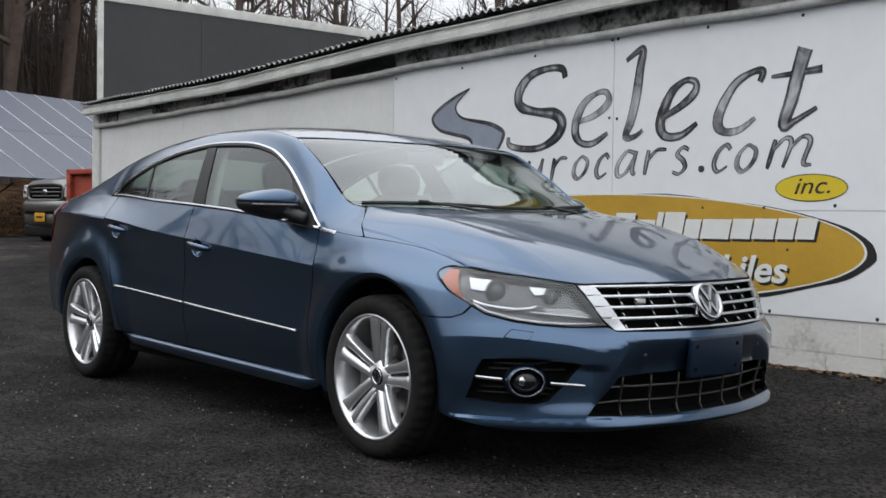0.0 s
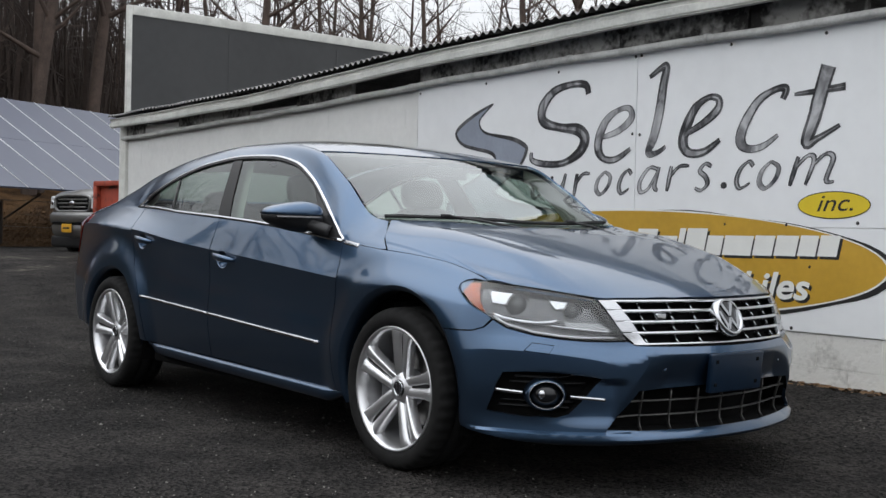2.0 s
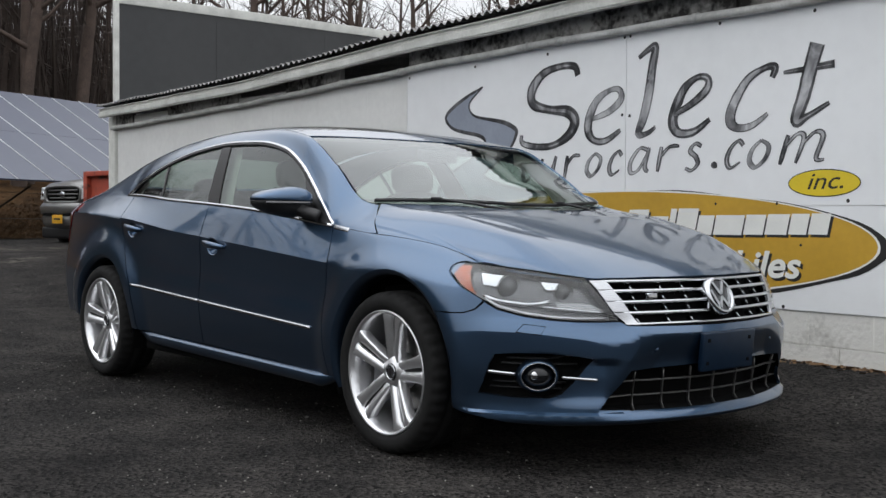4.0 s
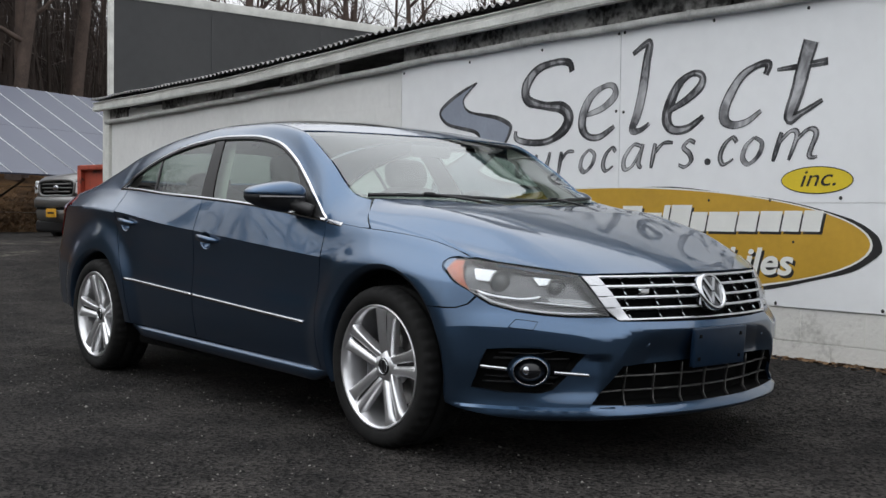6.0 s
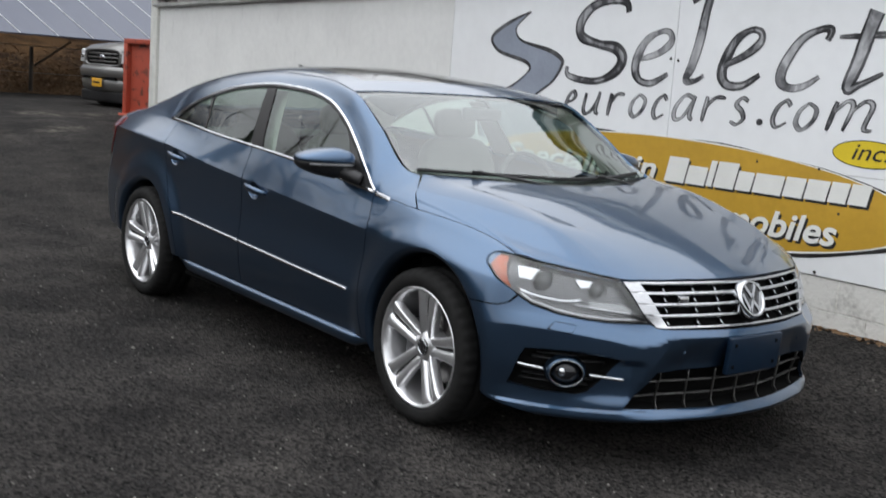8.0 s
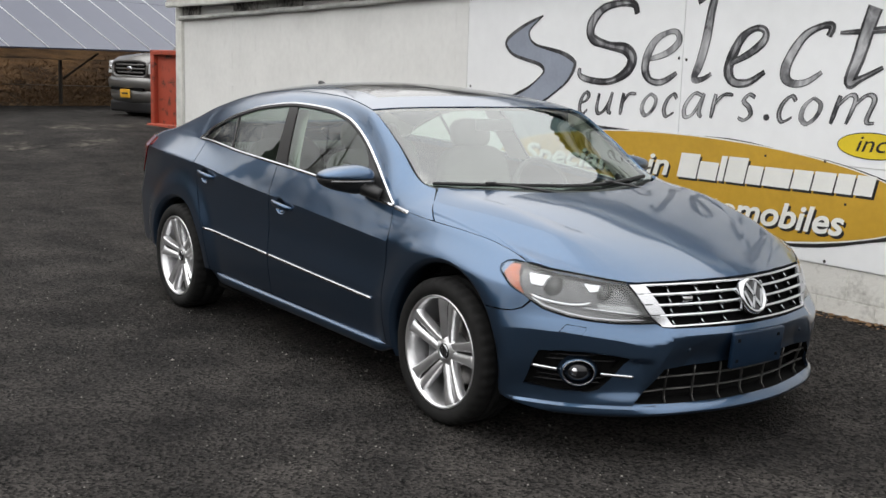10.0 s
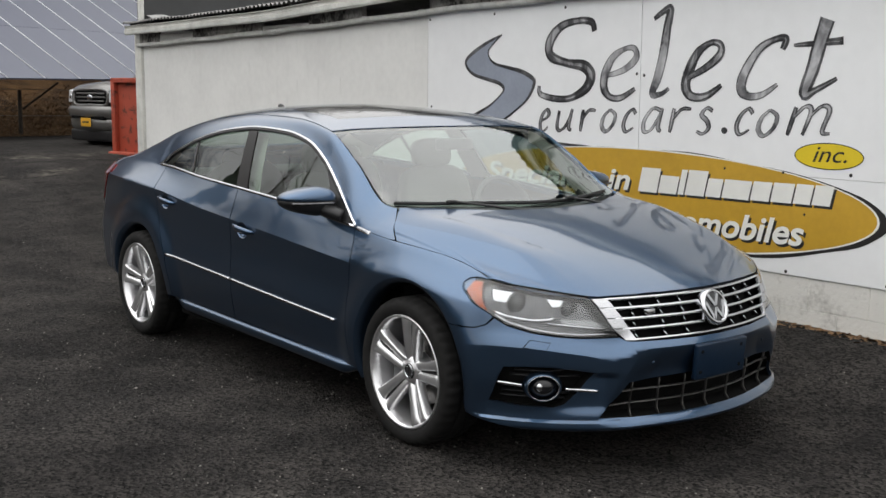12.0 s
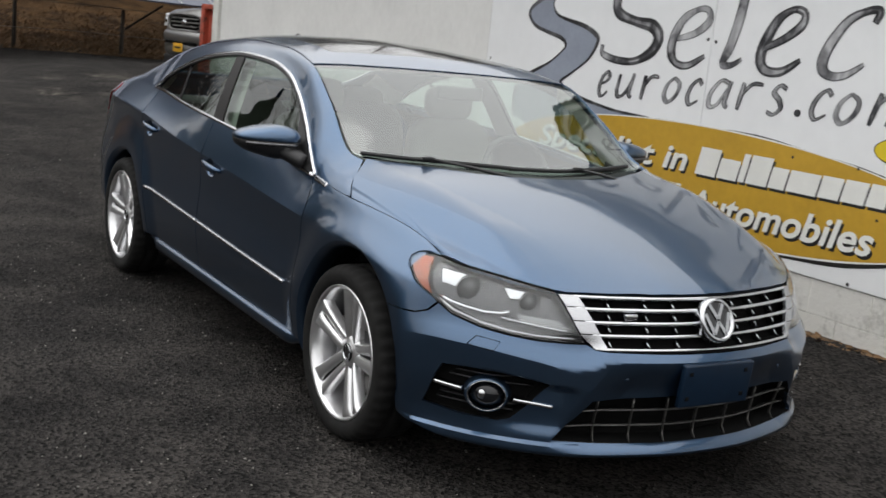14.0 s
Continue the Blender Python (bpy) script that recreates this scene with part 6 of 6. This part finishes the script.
for x, y, tall in ((-1.30, -.37, 0), (-1.30, .37, 0), (-2.22, -.36, -.08), (-2.22, .36, -.08)):
    seat = bmesh.new()
    box(seat, (x - .02, y - .26, .38), (x + .50, y + .26, .56), .06, 3)
    s_ob = part("seat", seat, M_SEAT, car, "pale leather seat with a headrest")
    back = bmesh.new()
    blob(back, (0, 0, .30), (.075, .25, .33), 4.0, 24, 14)
    back.transform(Matrix.Translation((x, y, .45)) @ Matrix.Rotation(radians(-14), 4, "Y"))
    part("backrest", back, M_SEAT, s_ob)
    head = bmesh.new()
    blob(head, (0, 0, 0), (.05, .135, .085), 3.2, 20, 12)
    head.transform(Matrix.Translation((x - .155, y, 1.135 + tall)) @ Matrix.Rotation(radians(-8), 4, "Y"))
    part("headrest", head, M_SEAT, s_ob)
    for d in (-.06, .06):
        rod = bmesh.new()
        tube(rod, [(x - .155, y + d, 1.12 + tall), (x - .13, y + d, 1.0 + tall)], .006, 6)
        part("headrest_rod", rod, M_CHROME, s_ob)
shelf = bmesh.new()
box(shelf, (-3.05, -.62, .94), (-2.42, .62, .98), .01)
part("parcel_shelf", shelf, M_DASH, car)

# ---- background: bank, solar panels, skip, pickup ----
M_BARK = material("grey_brown_bark", (0.085, 0.060, 0.048), rough=0.9, vary=0.4, scale=3, bump=0.6, bump_scale=25)
M_TWIG = material("dark_twigs", (0.050, 0.036, 0.029), rough=0.9, vary=0.3, scale=2)
M_LITTER = material("dead_grass", (0.20, 0.120, 0.058), rough=0.95, scale=1.5, color2=(0.08, 0.045, 0.022))
M_SOLAR = material("solar_cells", (0.086, 0.095, 0.130), rough=0.42, vary=0.06, scale=.6)
M_ALU = material("pale_aluminium_rail", (0.62, 0.63, 0.64), rough=0.4, metal=0.4)
M_RED = material("rusty_red_paint", (0.36, 0.06, 0.03), rough=0.65, scale=7, color2=(0.07, 0.025, 0.018), fac=(.38, .46), bump=.2, bump_scale=30)
M_TRUCK = material("grey_beige_paint", (0.13, 0.127, 0.12), rough=0.35, metal=0.3, coat=.7)
M_PLATE = material("amber_plate", (0.62, 0.33, 0.02), rough=0.5, vary=.1, scale=20)

base = Vector((-18.896, 4.236, 1.578))
right = Vector((-.448, .894, 0))
slope = Vector((-3.252, -1.629, 2.198))
array = thing("solar_array", "tilted ground-mounted array of grey solar panels", "solar panel")
up = slope.normalized()
nrm = right.cross(up).normalized()
if nrm.x < 0:
    nrm = -nrm
for i in range(-6, 10):
    for j in range(2):
        a, b = base + right * (.973 * i) + slope * (.5 * j), right * .973
        bm = bmesh.new()
        q = [a + right * .006 + up * .006, a + b - right * .006 + up * .006, a + b - right * .006 + slope * .5 - up * .006, a + right * .006 + slope * .5 - up * .006]
        lo, hi = [bm.verts.new(p) for p in q], [bm.verts.new(p + nrm * .035) for p in q]
        bm.faces.new(hi), bm.faces.new(lo[::-1])
        for k in range(4):
            bm.faces.new((lo[k], hi[k], hi[(k + 1) % 4], lo[(k + 1) % 4]))
        bmesh.ops.recalc_face_normals(bm, faces=bm.faces)
        part("panel", bm, M_SOLAR, array, smooth=False)
    bm = bmesh.new()
    a = base + right * (.973 * i) + nrm * .036
    sweep(bm, [a, a + slope], [(-.013, 0), (-.013, .010), (.013, .010), (.013, 0)], up=nrm)
    part("rail", bm, M_ALU, array)
for i in (-6, -4.5, 3, 5, 7):
    bm = bmesh.new()
    p = base + right * (.973 * i) + slope * .3
    tube(bm, [(p.x, p.y, ground_height(p.x, p.y) - .2), (p.x, p.y, p.z - .06)], .05, 8)
    part("post", bm, M_STEEL, array)
M_POST = material("dark_timber_post", (0.05, 0.043, 0.037), rough=0.9, vary=.3, scale=8)
fence = thing("fence", "dark timber fence posts with a leaning brace", "fence")
for x, y, h in ((-20.5, 4.25, .95), (-20.6, 6.4, .95), (-20.5, 2.1, .95), (-20.4, -.1, .95)):
    bm = bmesh.new()
    tube(bm, [(x, y, ground_height(x, y) - .2), (x + .02, y, ground_height(x, y) + h)], [.045, .04], 8)
    part("fence_post", bm, M_POST, fence)
bm = bmesh.new()
tube(bm, [(-20.48, 4.31, .98), (-20.5, 5.08, 1.53)], .022, 6)
part("brace", bm, M_POST, fence)
for z in (.55, 1.1):
    bm = bmesh.new()
    tube(bm, [(-20.1, -1.5, ground_height(-20, 0) + z), (-20.2, .9, ground_height(-20, 0) + z - .04), (-20.5, 3.2, ground_height(-20, 0) + z), (-20.6, 5.4, ground_height(-20, 0) + z - .03)], .006, 5)
    part("wire", bm, M_STEEL, fence)

# skip: ribbed red steel box with a flared foot
skip = thing("skip", "rusty red steel skip standing on the lot", "skip")
sx, sy, sz = -12.4, 3.84, .25
t_skip = Matrix.Translation((sx, sy, sz)) @ Matrix.Rotation(radians(8), 4, "Z")


def skip_part(name, bm, label=""):
    bm.transform(t_skip)
    return part(name, bm, M_RED, skip, label)


skip_part("shell", box(bmesh.new(), (-1.6, .06, .16), (0, 2.2, 1.30), .01))
skip_part("rim", box(bmesh.new(), (-1.65, -.02, 1.28), (.05, 2.25, 1.36), .01))
skip_part("foot", box(bmesh.new(), (-1.65, -.10, .02), (.14, 2.2, .18), .015))
for y in (.0, .62, 1.25, 1.9):
    skip_part("rib", box(bmesh.new(), (-.02, y, .15), (.075, y + .09, 1.29), .008))
for x in (-.05, -.8, -1.6):
    skip_part("rib", box(bmesh.new(), (x - .05, -.02, .15), (x + .05, .08, 1.29), .008))

# pickup, seen from its front corner
truck = thing("pickup_truck", "grey pickup truck with an amber front plate", "truck")
heading = radians(-80)
t_truck = Matrix.Translation((-15.95, 3.93, .29)) @ Matrix.Rotation(heading, 4, "Z") @ Matrix.Diagonal((1.03, 1.03, 1.04, 1))


def truck_part(name, bm, mat, parent=None, label="", smooth=True):
    bm.transform(t_truck)
    return part(name, bm, mat, parent or truck, label, smooth)


def loft(bm, rings):
    vs = [[bm.verts.new(p) for p in r] for r in rings]
    for a, b in zip(vs, vs[1:]):
        for i in range(len(a)):
            j = (i + 1) % len(a)
            bm.faces.new((a[i], a[j], b[j], b[i]))
    bm.faces.new(vs[0][::-1]), bm.faces.new(vs[-1])
    bmesh.ops.recalc_face_normals(bm, faces=bm.faces)
    return bm


def ring_at(x, w, z0, z1, cut=.12):
    return [(x, -w, z0), (x, w, z0), (x, w, z1 - cut), (x, w - cut * 1.2, z1 - cut * .2), (x, 0, z1), (x, -w + cut * 1.2, z1 - cut * .2), (x, -w, z1 - cut)]


def blob_box(x, y, z, a, b, c):
    """A small rounded lump."""
    return blob(bmesh.new(), (x, y, z), (a, b, c), 2.2, 16, 8)


truck_part("body", loft(bmesh.new(), [ring_at(x, w, z0, z1, c) for x, w, z0, z1, c in ((-.12, .62, .70, 1.06, .05), (-.16, .76, .64, 1.12, .10), (-.26, .86, .56, 1.18, .16), (-.45, .92, .50, 1.22, .20), (-.9, .95, .48, 1.27, .24), (-1.35, .95, .45, 1.28, .2), (-3.0, .95, .45, 1.22, .12), (-5.2, .94, .5, 1.22, .1))]), M_TRUCK)
truck_part("cab", loft(bmesh.new(), [ring_at(x, w, 1.15, z1, .08) for x, w, z1 in ((-1.35, .86, 1.24), (-1.95, .76, 1.78), (-3.1, .76, 1.82), (-3.35, .80, 1.3))]), M_TRUCK)
truck_part("windscreen", box(bmesh.new(), (-1.66, -.70, 1.30), (-1.60, .70, 1.68), .02), M_GLOSSBLACK)
for sd in (-1, 1):
    truck_part("bonnet_crease", loft(bmesh.new(), [[(x, sd * .50 - .05, z - .02), (x, sd * .50 + .05, z - .02), (x, sd * .50, z + .012)] for x, z in ((-.20, 1.10), (-.5, 1.19), (-1.3, 1.25))]), M_TRUCK)
grl = truck_part("grille", box(bmesh.new(), (-.14, -.50, .84), (-.085, .50, 1.06), .05, 3), M_VOID, None, "dark grille in a thick grey surround")
for z, w in ((.885, .40), (.95, .46), (1.015, .44)):
    truck_part("grille_slat", box(bmesh.new(), (-.10, -w, z - .012), (-.068, w, z + .012), .006), M_TRUCK, grl)
hoop = bmesh.new()
tube(hoop, smooth_line([(-.08, -.46, .82), (-.08, -.54, .95), (-.09, -.48, 1.06), (-.10, 0, 1.085), (-.09, .48, 1.06), (-.08, .54, .95), (-.08, .46, .82), (-.07, 0, .815)], 6, True), .028, 8, True)
truck_part("grille_surround", hoop, M_TRUCK)
truck_part("maker_badge", blob_box(-.062, 0, .945, .02, .085, .05), M_SATIN, grl, "plain oval badge")
for sd in (-1, 1):
    lamp_bm = loft(bmesh.new(), [[(-.075, sd * .57, .87), (-.085, sd * .57, 1.04), (-.13, sd * .76, 1.07), (-.11, sd * .76, .86)], [(-.24, sd * .60, .87), (-.25, sd * .60, 1.06), (-.36, sd * .93, 1.09), (-.35, sd * .93, .87)]])
    lamp_ob = truck_part("headlight", lamp_bm, M_ALU, None, "pale headlight", False)
    truck_part("headlight_bulb", blob_box(-.10, sd * .66, .955, .02, .045, .045), M_CHROME, lamp_ob)
truck_part("bumper", loft(bmesh.new(), [[(x - .04, y, .60), (x, y, .63), (x + .015, y, .74), (x - .03, y, .80), (x - .16, y, .81), (x - .2, y, .60)] for x, y in ((-.34, -.93), (-.16, -.86), (-.03, -.60), (.02, 0), (-.03, .60), (-.16, .86), (-.34, .93))]), M_TRUCK, None, "wrapped grey bumper")
truck_part("lower_bumper", loft(bmesh.new(), [[(x - .10, y, .36), (x - .01, y, .44), (x + .01, y, .57), (x - .05, y, .598), (x - .2, y, .598), (x - .2, y, .36)] for x, y in ((-.36, -.90), (-.18, -.83), (-.05, -.58), (.0, 0), (-.05, .58), (-.18, .83), (-.36, .90))]), M_TRUCK)
truck_part("bumper_slot", box(bmesh.new(), (-.06, -.50, .585), (.004, .50, .635), .01), M_VOID)
truck_part("lower_valance", box(bmesh.new(), (-.45, -.72, .20), (-.10, .72, .40), .05, 3), M_BLACK)
plate_ob = truck_part("number_plate", box(bmesh.new(), (.022, -.15, .455), (.034, .15, .60), .006), M_PLATE, None, "amber plate with a plain dark bar")
truck_part("plate_bar", box(bmesh.new(), (.0335, -.10, .515), (.0355, .10, .545), .001), M_BLACKPAINT, plate_ob)
for x in (-.85, -4.1):
    for sd in (-1, 1):
        wb = bmesh.new()
        revolve(wb, [(.0, -.08), (.18, -.09), (.20, -.11), (.30, -.12), (.37, -.09), (.37, .09), (.30, .12), (.0, .12)], 28)
        wb.transform(Matrix.Translation((x, sd * .84, .37)) @ (Matrix.Identity(4) if sd < 0 else Matrix.Rotation(math.pi, 4, "Z")))
        truck_part("wheel", wb, M_TYRE, None, "dark truck tyre")

# ---- woods ----
def tree_mesh(name, seed, height, spread=.42):
    """A bare winter tree: a tapered trunk with limbs, boughs and twigs."""
    rg = random.Random(seed)
    verts, faces = [], []

    def limb(p, d, length, r0, r1, sides, bend):
        n = max(2, int(length / .9))
        prev = None
        pts = []
        q, u = Vector(p), Vector(d).normalized()
        side = u.orthogonal().normalized()
        for i in range(n + 1):
            r = r0 + (r1 - r0) * i / n
            pts.append((q.copy(), u.copy(), r))
            s2 = u.cross(side).normalized()
            o = len(verts)
            for k in range(sides):
                a = math.tau * k / sides
                verts.append(q + (side * math.cos(a) + s2 * math.sin(a)) * r)
            if prev is not None:
                for k in range(sides):
                    faces.append((prev + k, prev + (k + 1) % sides, o + (k + 1) % sides, o + k))
            prev = o
            u = (u + Vector((rg.gauss(0, bend), rg.gauss(0, bend), rg.gauss(0, bend) + .03))).normalized()
            side = (side - u * side.dot(u)).normalized()
            q = q + u * (length / n)
        return pts
    trunk = limb((0, 0, -.4), (rg.gauss(0, .04), rg.gauss(0, .04), 1), height, .017 * height, .003 * height, 7, .022)
    for i, (p, u, r) in enumerate(trunk):
        if i < len(trunk) * .28:
            continue
        for _ in range(rg.choice((1, 2, 2))):
            a = rg.random() * math.tau
            d = Vector((math.cos(a), math.sin(a), rg.uniform(.4, 1.2)))
            ln = height * spread * rg.uniform(.4, 1) * (1.15 - i / len(trunk))
            for j, (p2, u2, r2) in enumerate(limb(p, d, ln, r * .55, .012, 5, .10)[1:]):
                for _ in range(2):
                    d2 = (u2 + Vector((rg.gauss(0, .8), rg.gauss(0, .8), rg.gauss(.2, .5)))).normalized()
                    for p3, u3, r3 in limb(p2, d2, ln * rg.uniform(.2, .5), r2 * .5, .006, 4, .14)[1:]:
                        for _ in range(2):
                            d3 = (u3 + Vector((rg.gauss(0, .8), rg.gauss(0, .8), rg.gauss(.2, .5)))).normalized()
                            limb(p3, d3, ln * rg.uniform(.08, .2), .008, .003, 3, .15)
    me = bpy.data.meshes.new(name)
    me.from_pydata([tuple(v) for v in verts], [], faces)
    me.materials.append(M_BARK)
    for p in me.polygons:
        p.use_smooth = True
    return me


TREES = [tree_mesh("bare_tree", 20 + k, h) for k, h in enumerate((13, 15, 11, 16, 12))]
rg = random.Random(77)


def plant(x, y, scale=1.0, label="bare winter tree with grey-brown trunk and thin twigs"):
    ob = new("tree", rg.choice(TREES))
    ob.matrix_world = Matrix.Translation((x, y, ground_height(x, y) - .1)) @ Matrix.Rotation(rg.random() * 6.28, 4, "Z") @ Matrix.Diagonal((scale, scale, scale * rg.uniform(.9, 1.15), 1))
    return tagged(ob, label, "tree", "trees of the wood")


for x, y, f in ((-28, 7.4, 1.25), (-29.5, 9.6, 1.1), (-27.5, 5.2, 1.0)):
    plant(x, y, f)
for k in range(46):
    plant(rg.uniform(-56, -27), rg.uniform(-6, 30), rg.uniform(.62, .95))
for k in range(34):
    plant(rg.uniform(-60, -8), rg.uniform(32, 66), rg.uniform(.6, .85))
for k in range(40):
    plant(rg.uniform(-52, -18), rg.uniform(22, 44), rg.uniform(.7, 1.0))
# trees out of view, added behind for the car to mirror
for k in range(12):
    plant(rg.uniform(-8, 45), rg.uniform(-56, -40), rg.uniform(.6, .9))
for k in range(34):
    plant(rg.uniform(-60, -8), rg.uniform(-58, -32), rg.uniform(.55, .8))
for x, y, f in ((-13, -8, .62), (-17, -10, .75), (-21.5, -9.5, .7), (-16, -14, .8), (-24, -14, .8), (-11, -12.5, .65)):
    plant(x, y, f)
# a few more unseen trees, added ahead of the car's nose
for k in range(6):
    plant(rg.uniform(34, 50), rg.uniform(-25, 25), rg.uniform(.8, 1.2))


def thicket(name, count, box_xy, seed, h0, h1, label):
    """Undergrowth and far stems: many thin tapered sticks."""
    r2 = random.Random(seed)
    verts, faces = [], []
    for _ in range(count):
        x, y = r2.uniform(*box_xy[0]), r2.uniform(*box_xy[1])
        if x < -28 and y > -2.5 + .43 * (3.5 - x) and r2.random() < .8:
            continue
        h, w = r2.uniform(h0, h1), r2.uniform(.02, .10)
        lx, ly = r2.gauss(0, .12) * h, r2.gauss(0, .12) * h
        z, o = ground_height(x, y) - .1, len(verts)
        for k in range(3):
            a = math.tau * k / 3 + x
            verts.append((x + w * math.cos(a), y + w * math.sin(a), z))
        verts.append((x + lx, y + ly, z + h))
        faces += [(o, o + 1, o + 3), (o + 1, o + 2, o + 3), (o + 2, o, o + 3)]
        for _ in range(3):
            t = r2.uniform(.3, .9)
            px, py, pz = x + lx * t, y + ly * t, z + h * t
            o = len(verts)
            ax, ay, az = r2.gauss(0, .25) * h, r2.gauss(0, .25) * h, r2.uniform(.05, .3) * h
            e = w * .35
            verts += [(px - e, py, pz), (px + e, py, pz), (px, py + e, pz + e), (px + ax, py + ay, pz + az)]
            faces += [(o, o + 1, o + 3), (o + 1, o + 2, o + 3), (o + 2, o, o + 3)]
    me = bpy.data.meshes.new(name)
    me.from_pydata(verts, [], faces)
    me.materials.append(M_TWIG)
    return tagged(new(name, me), label, "undergrowth", kind="stuff")


thicket("thicket", 13000, ((-75, -30), (-10, 36)), 4, 3, 12, "dense dark stems and undergrowth of the wood")
thicket("far_thicket", 700, ((-60, 20), (50, 80)), 6, 2, 5, "far bare stems behind the building")
# unseen; added to close the horizon mirrored in the paint
thicket("unseen_thicket_behind", 5000, ((-8, 55), (-48, -30)), 9, 1, 3.5, "unseen bare stems and brush added around the lot")
thicket("south_thicket", 4500, ((-75, -8), (-62, -34)), 10, 3, 8, "bare stems and brush on the far side of the lot")
# unseen as well, added for what the bumper mirrors
thicket("unseen_thicket_east", 2500, ((34, 55), (-30, 40)), 12, 1, 3.5, "unseen bare stems and brush added around the lot")
# dead grass and weeds on the bank
r3 = random.Random(15)
verts, faces = [], []
for _ in range(30000):
    x, y = -20.2 - abs(r3.gauss(0, 2.5)), r3.uniform(-8, 12)
    h, a = r3.uniform(.02, .07) * (2.2 if r3.random() < .06 else 1), r3.random() * 6.28
    z, o = ground_height(x, y), len(verts)
    w = r3.uniform(.008, .02)
    verts += [(x - w * math.sin(a), y + w * math.cos(a), z), (x + w * math.sin(a), y - w * math.cos(a), z), (x + r3.gauss(0, .1), y + r3.gauss(0, .1), z + h)]
    faces.append((o, o + 1, o + 2))
me = bpy.data.meshes.new("dead_grass")
me.from_pydata(verts, [], faces)
me.materials.append(M_LITTER)
tagged(new("dead_grass", me), "brown dead grass and weeds on the bank", "grass", kind="stuff")

# leaf litter along the foot of the wall
r4 = random.Random(31)
verts, faces = [], []
for _ in range(1500):
    x = r4.uniform(-4.5, 2.2)
    d = abs(r4.gauss(0, .07))
    y = wall_y(x) - .012 - d
    z, o, a, s = ground_height(x, y) + .003, len(verts), r4.random() * 6.28, r4.uniform(.006, .022)
    c, sn, tilt = math.cos(a), math.sin(a), r4.uniform(0, .8)
    for u, v in ((-1, -.5), (1, -.5), (.8, .5), (-.8, .5)):
        verts.append((x + s * (u * c - v * sn), y + s * (u * sn + v * c), z + s * tilt * (v + .5)))
    faces.append((o, o + 1, o + 2, o + 3))
me = bpy.data.meshes.new("leaf_litter")
me.from_pydata(verts, [], faces)
me.materials.append(M_LITTER)
tagged(new("leaf_litter", me), "brown leaves and dirt along the foot of the wall", "leaves", kind="stuff")

# dark evergreen brush across the lot, unseen, added to darken the car's side reflections
M_EVERGREEN = material("dark_evergreen", (0.022, 0.034, 0.018), rough=0.8, vary=.4, scale=2)
r5 = random.Random(41)
verts, faces = [], []
for _ in range(42000):
    x = r5.uniform(-45, 42)
    top = (.9 if x > -4 else 3.0) + 1.6 * noise.noise((x * .25, 0, 0)) + .8 * noise.noise((x * 1.1, 4, 0))
    y = -17.5 - r5.random() * 2.5
    z = ground_height(x, y) + max(.05, r5.random() ** .8 * top)
    a, s, o = r5.random() * 6.28, r5.uniform(.10, .30), len(verts)
    verts += [(x + s * math.cos(a), y + s * math.sin(a), z - s * r5.uniform(.2, .8)), (x - s * math.cos(a), y - s * math.sin(a), z - s * r5.uniform(.2, .8)), (x + r5.gauss(0, .08), y + r5.gauss(0, .08), z + s * r5.uniform(.6, 1.4))]
    faces.append((o, o + 1, o + 2))
me = bpy.data.meshes.new("unseen_evergreen_brush")
me.from_pydata(verts, [], faces)
me.materials.append(M_EVERGREEN)
tagged(new("unseen_evergreen_brush", me), "unseen dark evergreen brush across the lot, added for the car's reflections", "bush", kind="stuff")

# one dark evergreen among the bare trees across the lot
def evergreen_at(x, y, height, radius, seed):
    r6 = random.Random(seed)
    ob = thing("evergreen_tree", "dark evergreen tree among bare trees across the lot", "tree", "trees of the wood", at=(x, y, ground_height(x, y)))
    bm = bmesh.new()
    tube(bm, [(0, 0, -.2), (.05, 0, height * .5), (.02, .04, height * .95)], [.16, .10, .02], 8)
    part("trunk", bm, M_BARK, ob)
    verts, faces = [], []
    for _ in range(13000):
        h = r6.random() ** .8
        a, reach = r6.random() * 6.28, radius * (1.05 - h) * (.35 + .65 * r6.random() ** .5) * (.8 + .3 * math.sin(h * 40))
        px, py, pz = reach * math.cos(a), reach * math.sin(a), .5 + h * (height - .5)
        s, o, b = r6.uniform(.05, .13), len(verts), r6.random() * 6.28
        verts += [(px + s * math.cos(b), py + s * math.sin(b), pz - s * .4), (px - s * math.cos(b), py - s * math.sin(b), pz - s * .5), (px + .3 * s * math.cos(a), py + .3 * s * math.sin(a), pz + s)]
        faces.append((o, o + 1, o + 2))
    me = bpy.data.meshes.new("crown")
    me.from_pydata(verts, [], faces)
    me.materials.append(M_EVERGREEN)
    crown = new("crown", me)
    crown.parent = ob


evergreen_at(-19, -8.2, 7.0, 2.6, 61)
evergreen_at(-26, -11, 8.0, 3.0, 62)
